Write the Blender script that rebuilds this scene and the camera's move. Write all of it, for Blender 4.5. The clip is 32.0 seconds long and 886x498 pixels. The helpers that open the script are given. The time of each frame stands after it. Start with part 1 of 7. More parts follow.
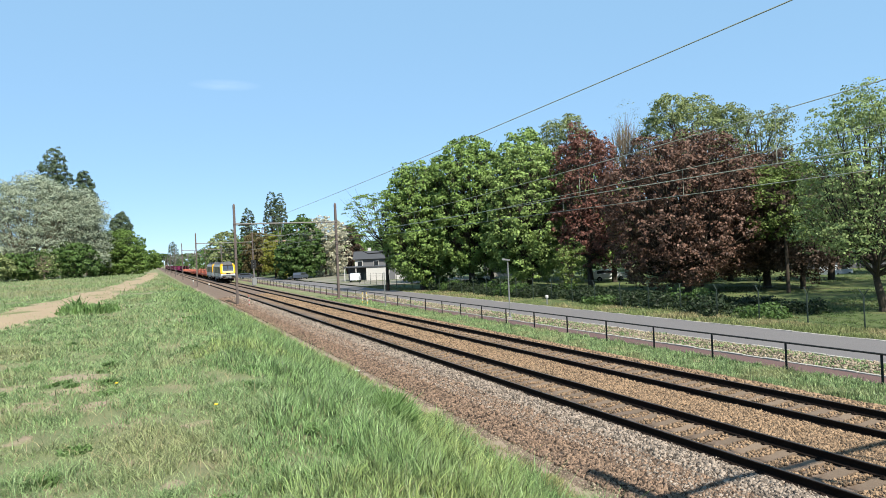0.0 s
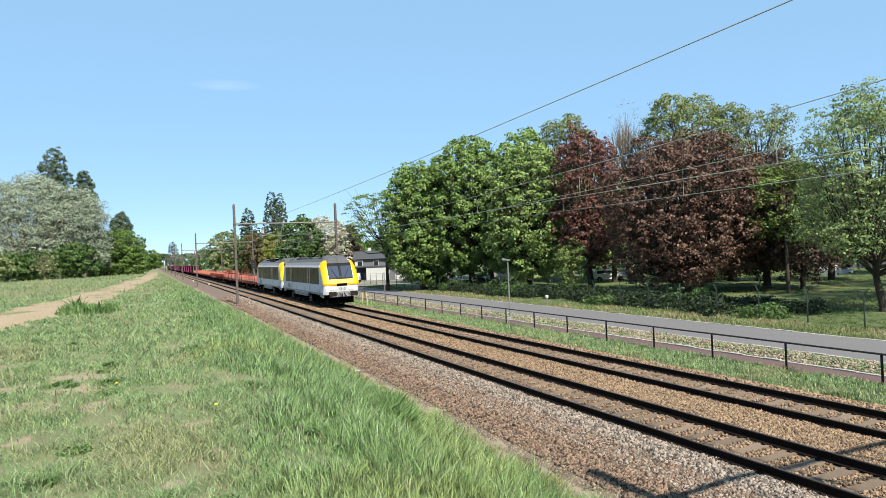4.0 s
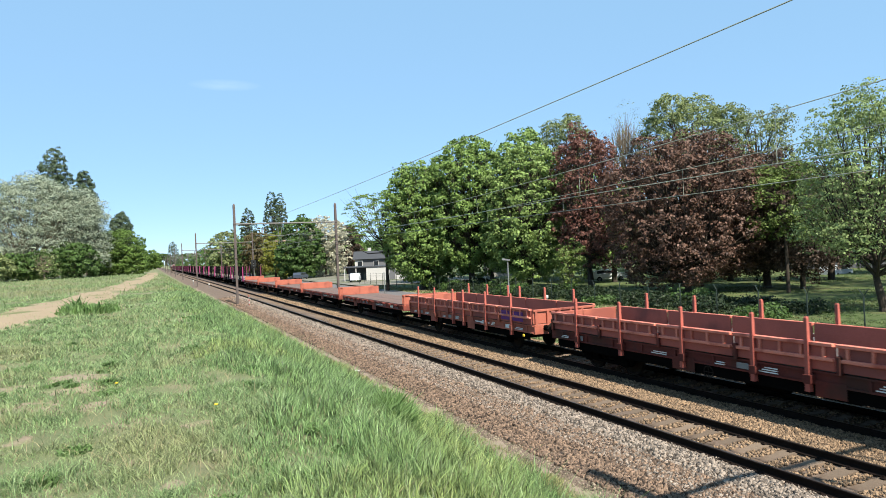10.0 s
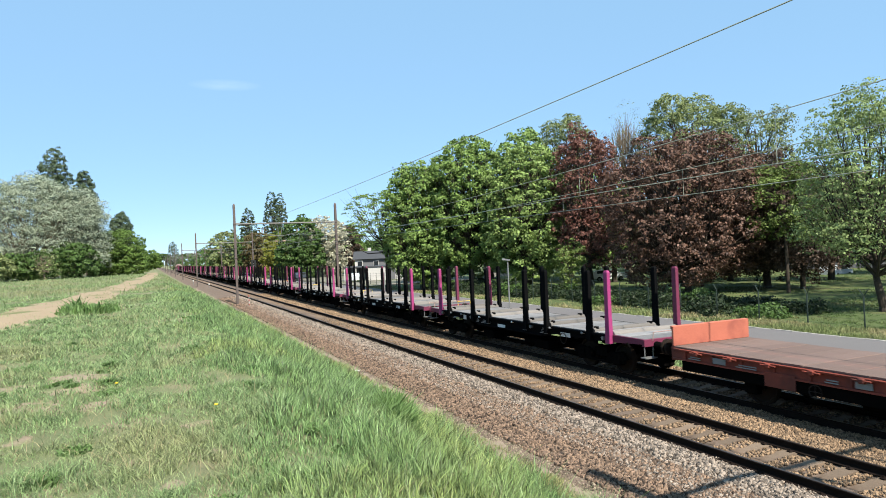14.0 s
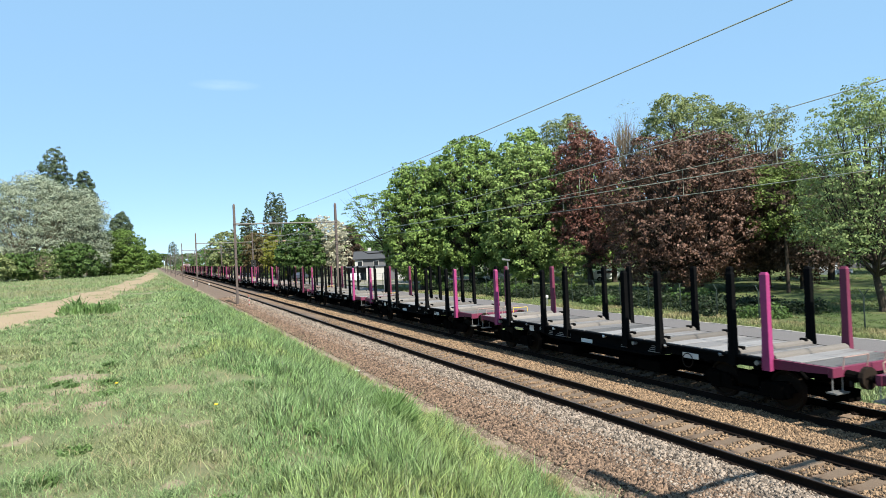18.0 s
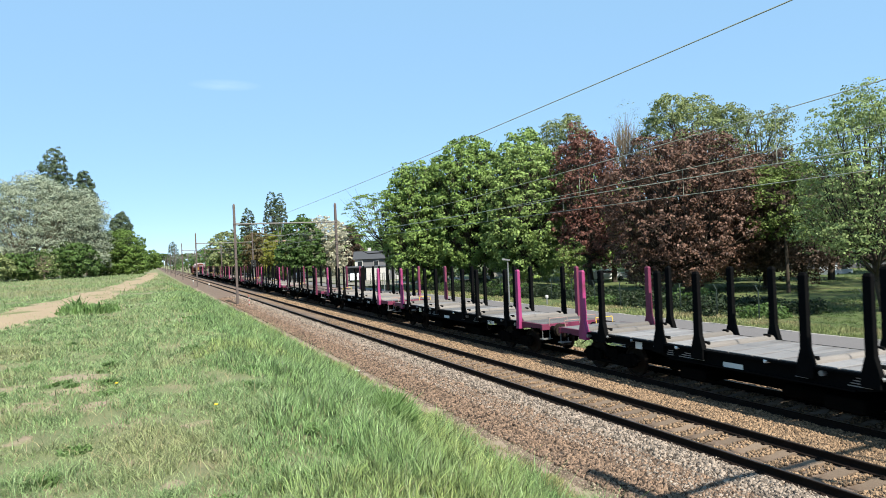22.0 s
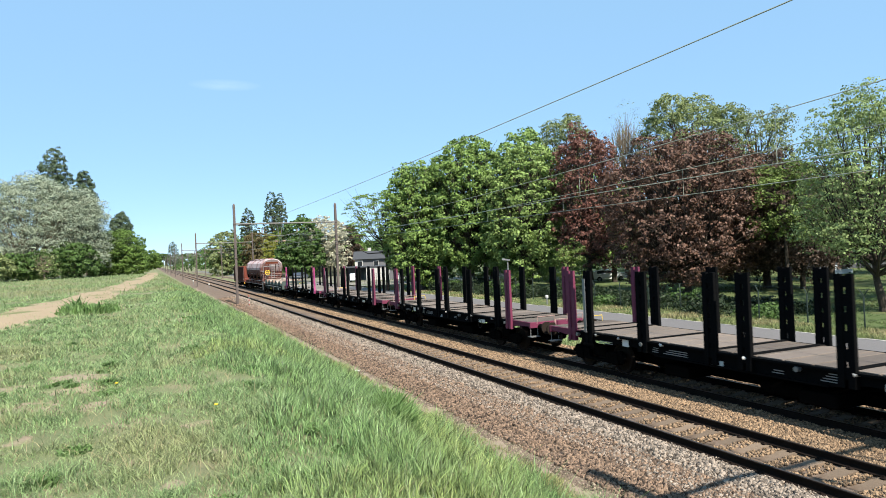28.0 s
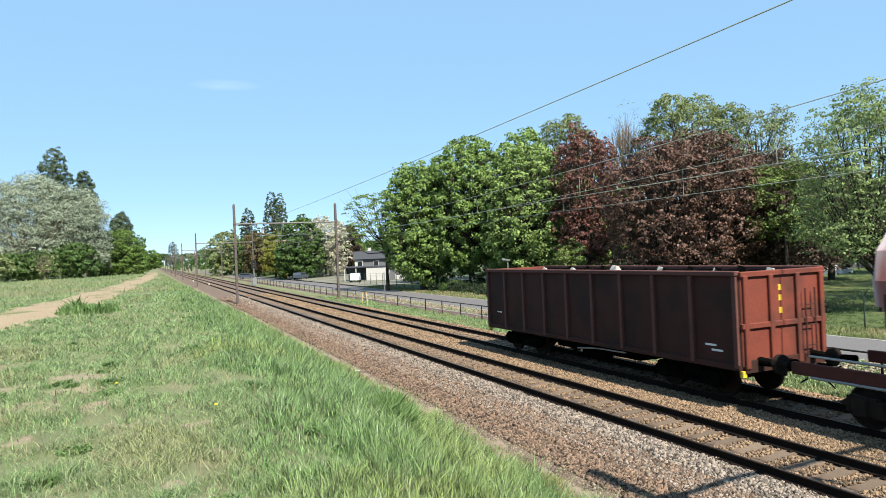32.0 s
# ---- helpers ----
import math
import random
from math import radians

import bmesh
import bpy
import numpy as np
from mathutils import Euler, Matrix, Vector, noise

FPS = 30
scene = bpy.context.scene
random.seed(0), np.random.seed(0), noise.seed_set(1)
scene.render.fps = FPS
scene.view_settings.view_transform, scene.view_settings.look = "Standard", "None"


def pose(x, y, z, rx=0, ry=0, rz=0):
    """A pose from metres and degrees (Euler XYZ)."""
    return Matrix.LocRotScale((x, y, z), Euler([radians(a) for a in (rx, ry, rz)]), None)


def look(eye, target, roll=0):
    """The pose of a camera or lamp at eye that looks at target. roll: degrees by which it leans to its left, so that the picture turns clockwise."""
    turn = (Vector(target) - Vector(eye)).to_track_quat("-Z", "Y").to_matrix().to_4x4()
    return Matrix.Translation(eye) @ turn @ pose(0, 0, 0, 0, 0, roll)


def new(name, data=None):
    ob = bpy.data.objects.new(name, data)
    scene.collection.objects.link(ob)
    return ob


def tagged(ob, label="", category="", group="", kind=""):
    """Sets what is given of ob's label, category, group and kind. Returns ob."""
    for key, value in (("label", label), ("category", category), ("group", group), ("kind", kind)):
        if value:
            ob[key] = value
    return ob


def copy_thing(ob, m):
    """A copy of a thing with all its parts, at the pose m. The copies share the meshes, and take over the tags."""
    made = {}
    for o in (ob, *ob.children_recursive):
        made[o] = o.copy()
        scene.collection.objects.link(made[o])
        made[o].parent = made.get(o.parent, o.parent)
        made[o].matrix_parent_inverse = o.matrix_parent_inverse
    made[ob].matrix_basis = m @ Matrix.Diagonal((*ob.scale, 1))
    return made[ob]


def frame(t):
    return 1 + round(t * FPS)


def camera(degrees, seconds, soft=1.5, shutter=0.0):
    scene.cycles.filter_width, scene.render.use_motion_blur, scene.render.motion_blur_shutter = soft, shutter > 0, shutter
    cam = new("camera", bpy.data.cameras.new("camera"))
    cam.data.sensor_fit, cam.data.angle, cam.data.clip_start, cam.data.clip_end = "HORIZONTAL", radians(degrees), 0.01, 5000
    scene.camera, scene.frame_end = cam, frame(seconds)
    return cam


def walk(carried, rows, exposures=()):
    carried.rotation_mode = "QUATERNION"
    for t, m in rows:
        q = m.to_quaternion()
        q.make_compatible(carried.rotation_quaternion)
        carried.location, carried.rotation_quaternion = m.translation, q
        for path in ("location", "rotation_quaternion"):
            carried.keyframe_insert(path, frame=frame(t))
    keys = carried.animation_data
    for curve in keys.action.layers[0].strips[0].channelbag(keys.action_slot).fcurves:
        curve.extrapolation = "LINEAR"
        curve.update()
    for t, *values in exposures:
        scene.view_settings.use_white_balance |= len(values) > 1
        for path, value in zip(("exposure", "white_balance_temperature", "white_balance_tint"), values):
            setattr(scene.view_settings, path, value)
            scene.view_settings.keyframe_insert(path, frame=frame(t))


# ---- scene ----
# The camera stands still on the grassy bank beside a double track; a goods train passes on the farther track.
cam = camera(66.84, 32.0, soft=0.72, shutter=0.06)
EYE = (0.0, 0.0, 3.93)
AIM = Vector((math.sin(radians(23.48)), math.cos(radians(23.48)), math.tan(radians(0.36))))
VIEW = look(EYE, Vector(EYE) + AIM, -2.49)
walk(cam, [(0, VIEW), (32.0, VIEW)], [(0, 1.07), (6.0, 1.10), (14.0, 1.13), (24.0, 1.17), (32.0, 1.17)])

# ---- light ----
SUN_EL = radians(47)
SUN_TO = Vector((0.025 * math.cos(SUN_EL), -0.9997 * math.cos(SUN_EL), math.sin(SUN_EL)))
world = bpy.data.worlds.new("sky")
scene.world = world
world.use_nodes = True
sky = world.node_tree.nodes.new("ShaderNodeTexSky")
sky.sky_type = "NISHITA"
sky.sun_disc = False
sky.sun_elevation = SUN_EL
sky.sun_rotation = math.atan2(SUN_TO.x, SUN_TO.y)
sky.air_density, sky.dust_density, sky.ozone_density = 0.7, 0.0, 1.6
sky.altitude = 1500
back = world.node_tree.nodes["Background"]
back.inputs["Strength"].default_value = 0.111
haze = world.node_tree.nodes.new("ShaderNodeMix")
haze.data_type = "RGBA"
haze.inputs[0].default_value, haze.inputs[7].default_value = 0.77, (1.55, 2.80, 4.10, 1)
world.node_tree.links.new(sky.outputs["Color"], haze.inputs[6])
world.node_tree.links.new(haze.outputs[2], back.inputs["Color"])
sun_data = bpy.data.lights.new("sun", "SUN")
sun_data.energy, sun_data.angle, sun_data.color = 5.0, radians(0.53), (1.0, 0.93, 0.82)
sun = new("sun", sun_data)
sun.matrix_world = look(SUN_TO * 100, (0, 0, 0))


# ---- materials ----
def mat(name, col, rough=0.7, metal=0.0, var=0.25, scale=3.0, fine=40.0, bump=0.3, island=0.0, each=0.0, second=None, patch=0.5, spec=0.3, leaf=0.0, stretch=(1, 1, 1)):
    """A surface with grain at two scales; second: a colour that comes in patches; island/each: spread of brightness per piece."""
    m = bpy.data.materials.new(name)
    m.use_nodes = True
    n, l = m.node_tree.nodes, m.node_tree.links
    b = n["Principled BSDF"]
    co = n.new("ShaderNodeTexCoord")
    mp = n.new("ShaderNodeMapping")
    mp.inputs["Scale"].default_value = stretch
    l.new(co.outputs["Object"], mp.inputs["Vector"])
    big, small = n.new("ShaderNodeTexNoise"), n.new("ShaderNodeTexNoise")
    for t, s, d in ((big, scale, 5.0), (small, fine, 3.0)):
        t.inputs["Scale"].default_value, t.inputs["Detail"].default_value = s, d
        l.new(mp.outputs["Vector"], t.inputs["Vector"])
    base = n.new("ShaderNodeMix")
    base.data_type = "RGBA"
    base.inputs[6].default_value = (*[c * (1 - var) for c in col], 1)
    base.inputs[7].default_value = (*[min(1, c * (1 + var)) for c in col], 1)
    add = n.new("ShaderNodeMath")
    add.operation = "MULTIPLY_ADD"
    add.inputs[1].default_value, add.inputs[2].default_value = 0.5, -0.02
    two = n.new("ShaderNodeMath")
    two.operation = "ADD"
    l.new(big.outputs["Fac"], two.inputs[0])
    l.new(small.outputs["Fac"], two.inputs[1])
    l.new(two.outputs[0], add.inputs[0])
    l.new(add.outputs[0], base.inputs[0])
    out = base.outputs[2]
    if second:
        wide = n.new("ShaderNodeTexNoise")
        wide.inputs["Scale"].default_value, wide.inputs["Detail"].default_value = scale * 0.6, 6.0
        l.new(mp.outputs["Vector"], wide.inputs["Vector"])
        ramp = n.new("ShaderNodeValToRGB")
        ramp.color_ramp.elements[0].position, ramp.color_ramp.elements[1].position = patch - 0.07, patch + 0.07
        l.new(wide.outputs["Fac"], ramp.inputs["Fac"])
        mix = n.new("ShaderNodeMix")
        mix.data_type = "RGBA"
        mix.inputs[7].default_value = (*second, 1)
        l.new(ramp.outputs["Color"], mix.inputs[0])
        l.new(out, mix.inputs[6])
        out = mix.outputs[2]
    for spread, kind, socket in ((island, "ShaderNodeNewGeometry", "Random Per Island"), (each, "ShaderNodeObjectInfo", "Random")):
        if spread:
            rnd = n.new(kind)
            f = n.new("ShaderNodeMapRange")
            f.inputs["To Min"].default_value, f.inputs["To Max"].default_value = 1 - spread, 1 + spread
            l.new(rnd.outputs[socket], f.inputs["Value"])
            mul = n.new("ShaderNodeMix")
            mul.data_type, mul.blend_type = "RGBA", "MULTIPLY"
            mul.inputs[0].default_value = 1.0
            l.new(out, mul.inputs[6])
            l.new(f.outputs["Result"], mul.inputs[7])
            out = mul.outputs[2]
    l.new(out, b.inputs["Base Color"])
    b.inputs["Roughness"].default_value, b.inputs["Metallic"].default_value = rough, metal
    b.inputs["Specular IOR Level"].default_value = spec
    if bump:
        bp = n.new("ShaderNodeBump")
        bp.inputs["Strength"].default_value, bp.inputs["Distance"].default_value = bump, 0.02
        l.new(small.outputs["Fac"], bp.inputs["Height"])
        l.new(bp.outputs["Normal"], b.inputs["Normal"])
    if leaf:
        tr = n.new("ShaderNodeBsdfTranslucent")
        l.new(out, tr.inputs["Color"])
        ms = n.new("ShaderNodeMixShader")
        ms.inputs[0].default_value = leaf
        l.new(b.outputs[0], ms.inputs[1])
        l.new(tr.outputs[0], ms.inputs[2])
        l.new(ms.outputs[0], n["Material Output"].inputs["Surface"])
    return m


# ---- mesh helpers ----
class Mesh:
    """Gathers plain shapes into one mesh."""

    def __init__(self):
        self.v, self.f = [], []

    def add(self, verts, faces):
        k = len(self.v)
        self.v += [tuple(p) for p in verts]
        self.f += [tuple(i + k for i in q) for q in faces]
        return self

    def box(self, x0, x1, y0, y1, z0, z1, c=0.0):
        """A box; c: chamfer of all its edges."""
        if not c:
            p = [(x, y, z) for z in (z0, z1) for y in (y0, y1) for x in (x0, x1)]
            return self.add(p, [(0, 2, 3, 1), (4, 5, 7, 6), (0, 1, 5, 4), (2, 6, 7, 3), (0, 4, 6, 2), (1, 3, 7, 5)])
        c = min(c, (x1 - x0) * 0.45, (y1 - y0) * 0.45, (z1 - z0) * 0.45)
        lo, hi = (x0, y0, z0), (x1, y1, z1)
        verts, ix = [], {}
        for s in range(8):
            sg = [(s >> a) & 1 for a in range(3)]
            for a in range(3):
                p = [(hi[b] if sg[b] else lo[b]) if b == a else ((hi[b] - c) if sg[b] else (lo[b] + c)) for b in range(3)]
                ix[s, a] = len(verts)
                verts.append(p)
        faces = []
        for a in range(3):
            b, d = (a + 1) % 3, (a + 2) % 3
            for h in (0, 1):
                q = [ix[(h << a) | (i << b) | (j << d), a] for i, j in ((0, 0), (1, 0), (1, 1), (0, 1))]
                faces.append(q if h else q[::-1])
            for i in (0, 1):
                for j in (0, 1):
                    s0 = (i << b) | (j << d)
                    q = [ix[s0, b], ix[s0 | (1 << a), b], ix[s0 | (1 << a), d], ix[s0, d]]
                    faces.append(q if (i ^ j) else q[::-1])
        for s in range(8):
            q = [ix[s, 0], ix[s, 1], ix[s, 2]]
            faces.append(q if bin(s).count("1") % 2 else q[::-1])
        return self.add(verts, faces)

    def prism(self, outline, axis, a, b):
        """An outline in the two other axes (in order x, y, z), drawn along axis from a to b."""
        n = len(outline)

        def put(u, w, t):
            p = [u, w]
            p.insert(axis, t)
            return p

        v = [put(u, w, a) for u, w in outline] + [put(u, w, b) for u, w in outline]
        return self.add(v, [tuple(range(n))[::-1], tuple(range(n, 2 * n))] + [(i, (i + 1) % n, n + (i + 1) % n, n + i) for i in range(n)])

    def rod(self, p, q, r, r2=None, n=8):
        p, q = Vector(p), Vector(q)
        d = (q - p).normalized()
        u = d.orthogonal().normalized()
        w = d.cross(u)
        r2 = r if r2 is None else r2
        ring = lambda c, s: [c + (u * math.cos(6.28319 * i / n) + w * math.sin(6.28319 * i / n)) * s for i in range(n)]
        v = ring(p, r) + ring(q, r2)
        return self.add(v, [tuple(range(n))[::-1], tuple(range(n, 2 * n))] + [(i, (i + 1) % n, n + (i + 1) % n, n + i) for i in range(n)])

    def path(self, pts, r, n=6):
        for a, b in zip(pts, pts[1:]):
            self.rod(a, b, r, n=n)
        return self

    def loft(self, rings, caps=True):
        """Rings of equally many points, joined in order."""
        n, k = len(rings[0]), len(self.v)
        v = [p for r in rings for p in r]
        f = [(j * n + i, j * n + (i + 1) % n, (j + 1) * n + (i + 1) % n, (j + 1) * n + i) for j in range(len(rings) - 1) for i in range(n)]
        if caps:
            f += [tuple(range(n))[::-1], tuple(range((len(rings) - 1) * n, len(rings) * n))]
        return self.add(v, f)

    def mesh(self, name, material, smooth=False):
        me = bpy.data.meshes.new(name)
        me.from_pydata(self.v, [], self.f)
        bm = bmesh.new()
        bm.from_mesh(me)
        bmesh.ops.recalc_face_normals(bm, faces=bm.faces)
        bm.to_mesh(me)
        bm.free()
        if material:
            me.materials.append(material)
        if smooth:
            me.polygons.foreach_set("use_smooth", [True] * len(me.polygons))
        return me


def part(name, shape, material, parent=None, label="", at=None, smooth=False):
    """Links a shape as one mesh object, under a thing or a part of it."""
    ob = new(name, shape.mesh(name, material, smooth) if isinstance(shape, Mesh) else shape)
    if parent:
        ob.parent = parent
    if at:
        ob.location = at
    if label:
        ob["label"] = label
    return ob


def raw(name, verts, faces, material, smooth=False):
    """A mesh from arrays, all faces with equally many corners; verts and faces are computed, never listed."""
    me = bpy.data.meshes.new(name)
    k = faces.shape[1]
    me.vertices.add(len(verts))
    me.vertices.foreach_set("co", np.asarray(verts, np.float32).ravel())
    me.loops.add(faces.size)
    me.loops.foreach_set("vertex_index", faces.astype(np.int32).ravel())
    me.polygons.add(len(faces))
    me.polygons.foreach_set("loop_start", np.arange(0, faces.size, k, dtype=np.int32))
    me.update(calc_edges=True)
    me.materials.append(material)
    if smooth:
        me.polygons.foreach_set("use_smooth", [True] * len(me.polygons))
    return me


def words(name, text, size, material, parent, m, label=""):
    """Flat letters in the built-in font."""
    cu = bpy.data.curves.new(name, "FONT")
    cu.body, cu.size, cu.extrude, cu.align_x, cu.align_y = text, size, 0.004, "CENTER", "CENTER"
    tmp = new("lettering_source", cu)
    me = bpy.data.meshes.new_from_object(tmp.evaluated_get(bpy.context.evaluated_depsgraph_get()))
    bpy.data.objects.remove(tmp)
    bpy.data.curves.remove(cu)
    me.materials.clear()
    me.materials.append(material)
    ob = new(name, me)
    ob.parent, ob.matrix_local = parent, m
    if label:
        ob["label"] = label
    return ob


def thing(name, label, category, group="", kind=""):
    return tagged(new(name), label, category, group, kind)


GRASS = mat("grass_soil", (0.135, 0.15, 0.07), 0.95, var=0.55, scale=1.6, fine=60, bump=1.0, second=(0.215, 0.175, 0.115), patch=0.62)
PARK = mat("park_grass", (0.06, 0.085, 0.026), 0.95, var=0.45, scale=0.8, fine=26, bump=0.9, second=(0.11, 0.115, 0.045), patch=0.6)
SOIL = mat("path_soil", (0.256, 0.195, 0.124), 0.95, var=0.25, scale=0.8, fine=18, bump=0.6, second=(0.114, 0.125, 0.0454), patch=0.64)
EDGE_SOIL = mat("edge_soil", (0.225, 0.176, 0.13), 0.95, var=0.4, scale=2.6, fine=40, bump=1.0, second=(0.125, 0.135, 0.05), patch=0.56)
BALLAST = mat("ballast_bed", (0.128, 0.092, 0.068), 0.9, var=0.65, scale=2.0, fine=26, bump=1.0)
STONE = mat("ballast_stone", (0.128, 0.087, 0.060), 0.85, var=0.25, scale=0.7, fine=30, bump=0.2, island=0.88)
STONE_PALE = mat("ballast_stone_pale", (0.165, 0.136, 0.110), 0.85, var=0.25, scale=0.7, fine=30, bump=0.2, island=0.75)
RUBBLE = mat("verge_rubble", (0.20, 0.165, 0.12), 0.9, var=0.25, scale=3.0, fine=30, bump=0.2, island=0.6)
STONE_BROWN = mat("ballast_stone_brown", (0.165, 0.112, 0.068), 0.85, var=0.25, scale=0.6, fine=30, bump=0.2, island=0.7)
CONCRETE = mat("sleeper_concrete", (0.142, 0.104, 0.073), 0.9, var=0.35, scale=2.5, fine=45, bump=0.4, each=0.2, second=(0.095, 0.063, 0.042), patch=0.6)
RAIL = mat("rail_steel", (0.013, 0.0095, 0.008), 0.75, var=0.35, scale=2, fine=30, bump=0.2, spec=0.05)
RAIL_TOP = mat("rail_top", (0.0909, 0.0738, 0.0625), 0.42, metal=0.8, var=0.2, scale=3, fine=30, bump=0.05)
ASPHALT = mat("asphalt", (0.118, 0.112, 0.112), 0.9, var=0.14, scale=0.5, fine=60, bump=0.3)
REDPATH = mat("red_asphalt", (0.0966, 0.0596, 0.054), 0.9, var=0.2, scale=0.7, fine=50, bump=0.3)
KERB = mat("pale_kerb", (0.295, 0.284, 0.256), 0.9, var=0.3, scale=2, fine=25, bump=0.4)
GRAVEL = mat("verge_gravel", (0.19, 0.16, 0.11), 0.95, var=0.5, scale=1.6, fine=30, bump=1.0, second=(0.06, 0.085, 0.025), patch=0.56)
BARK = mat("bark", (0.0426, 0.0341, 0.0256), 0.95, var=0.45, scale=3, fine=22, bump=0.9, stretch=(1, 1, 0.3))
PALE_BARK = mat("pale_bark", (0.148, 0.119, 0.0852), 0.95, var=0.3, scale=3, fine=22, bump=0.7, stretch=(1, 1, 0.3))
MAST = mat("mast_steel", (0.082, 0.066, 0.06), 0.75, var=0.35, scale=2, fine=30, bump=0.2)
GALV = mat("galvanised_steel", (0.204, 0.211, 0.211), 0.5, metal=0.5, var=0.2, scale=2, fine=30, bump=0.1)
WIRE = mat("wire_copper", (0.26, 0.285, 0.235), 0.6, var=0.2, bump=0)
INSUL = mat("insulator", (0.256, 0.182, 0.148), 0.35, var=0.15, bump=0)
DARK_STEEL = mat("railing_paint", (0.018, 0.02, 0.02), 0.7, var=0.3, scale=4, fine=40, bump=0.1, spec=0.1)
ARM_STEEL = mat("arm_steel", (0.10, 0.105, 0.10), 0.6, metal=0.3, var=0.2, scale=2, fine=30, bump=0.1)
BEAM_STEEL = mat("beam_steel", (0.15, 0.145, 0.135), 0.6, metal=0.2, var=0.2, scale=2, fine=30, bump=0.1)
YARD = mat("yard_gravel", (0.16, 0.15, 0.125), 0.95, var=0.3, scale=0.4, fine=20, bump=0.5, second=(0.08, 0.10, 0.04), patch=0.56)

# ---- ground, track bed, road ----
NEAR_X, FAR_X = 10.44, 13.98
Y_BACK, Y_END = -760.0, 1500.0


def bank(x):
    """Height of the ground across the line: grassy bank, track bed, lower right side."""
    t = min(1.0, max(0.0, (x - 0.9) / 5.9))
    left = 2.3 - 2.8 * t * t * (3 - 2 * t)
    if x < 6.9:
        return left
    return -0.8 if x < 17.1 else -0.5


def sheet(name, xs, ys, height, material, label, smooth=True):
    v = np.array([(x, y, height(x, y)) for y in ys for x in xs])
    n = len(xs)
    f = np.array([(j * n + i, j * n + i + 1, (j + 1) * n + i + 1, (j + 1) * n + i) for j in range(len(ys) - 1) for i in range(n - 1)])
    return tagged(new(name, raw(name, v, f, material, smooth)), label, name.replace("_", " "), kind="structure")


def steps(*runs):
    out = []
    for a, b, d in runs:
        out += list(np.arange(a, b, d))
    return out + [runs[-1][1]]


def rough_ground(x, y):
    z = bank(x)
    if x < 6.8 and -10 < y < 120:
        z += 0.10 * noise.noise(Vector((x * 0.45, y * 0.35, 0))) + 0.04 * noise.noise(Vector((x * 1.7, y * 1.5, 5)))
    if x > 30:
        z += 0.12 * noise.noise(Vector((x * 0.12, y * 0.12, 9)))
    return z


LONG = steps((-3000, -800, 700), (-800, -20, 60), (-20, 0, 4), (0, 60, 1.0), (60, 130, 5), (130, 400, 30), (400, 1200, 160), (1200, 4000, 900))
ground = sheet("ground", steps((-3000, -300, 900), (-300, -40, 52), (-40, -12, 4), (-12, 6.8, 0.4)) + [6.9, 7.1, 17.0, 17.2, 18.5, 20, 24, 28, 30, 33, 38, 45, 60, 90, 160, 400, 1000, 3000], LONG, rough_ground, GRASS, "wide grassy ground with worn dry patches beside the railway")


def bed(x, y):
    outline = ((6.5, -0.55), (7.0, -0.44), (8.6, -0.22), (9.0, -0.155), (9.55, -0.165), (9.85, -0.205), (11.05, -0.205), (11.3, -0.165), (11.8, -0.15), (12.2, -0.17), (12.65, -0.15), (13.1, -0.165), (13.4, -0.205), (14.6, -0.205), (14.85, -0.165), (15.5, -0.155), (15.9, -0.22), (17.0, -0.55), (17.5, -0.66))
    z = np.interp(x, [p[0] for p in outline], [p[1] for p in outline])
    return z + (0.03 * noise.noise(Vector((x * 2.1, y * 2.1, 3))) if 0 < y < 60 else 0)


sheet("ballast_bed", steps((6.5, 17.5, 0.2)), steps((Y_BACK, 0, 95), (0, 60, 0.5), (60, 300, 20), (300, Y_END, 200)), bed, BALLAST, "brown crushed-stone track bed under two railway tracks")
sheet("dirt_path", [-1.4, -0.7, 0.0, 0.7, 1.4], steps((12, 170, 4)), lambda x, y: 0, SOIL, "bare trodden earth path winding through the grass")
path = bpy.data.objects["dirt_path"]
for v in path.data.vertices:
    y, s = v.co.y, v.co.x / 1.4
    mid = np.interp(y, (12, 22, 28, 38, 60, 100, 131, 170), (-8.2, -5.4, -4.4, -3.5, -2.2, -0.8, 0.0, 0.3))
    wide = np.interp(y, (12, 25, 40, 70, 131, 170), (1.3, 1.7, 1.75, 1.5, 1.4, 1.3)) * (1 + 0.35 * noise.noise(Vector((s * 3, y * 0.13, 1))))
    x = mid + s * wide
    v.co = (x, y, rough_ground(x, y) + 0.05 - 0.06 * s * s)

sheet("track_edge_soil", steps((6.35, 7.55, 0.15)), steps((0, 60, 0.5), (60, 130, 3)), lambda x, y: np.interp(x, (6.35, 6.7, 7.1, 7.5), (-0.62, -0.44, -0.42, -0.53)) + 0.09 * noise.noise(Vector((x * 2.2, y * 1.3, 6))) + 0.05 * noise.noise(Vector((x * 5, y * 4, 2))), EDGE_SOIL, "bare sandy strip between grass and ballast")
FLAT = steps((Y_BACK, 0, 190), (0, 120, 4), (120, 420, 60))
sheet("red_cycle_path", [19.45, 20.5], FLAT, lambda x, y: -0.47, REDPATH, "narrow reddish asphalt path behind the railing")
sheet("gravel_verge", [20.6, 21.2, 21.8, 22.4, 22.75], FLAT, lambda x, y: -0.455 + 0.05 * noise.noise(Vector((x * 2, y * 0.7, 2))), GRAVEL, "stony verge with sparse weeds between path and road")
sheet("road", [22.75, 24.2, 25.8, 27.3], FLAT, lambda x, y: -0.44 + 0.04 * (1 - ((x - 25) / 2.3) ** 2), ASPHALT, "plain grey asphalt service road")
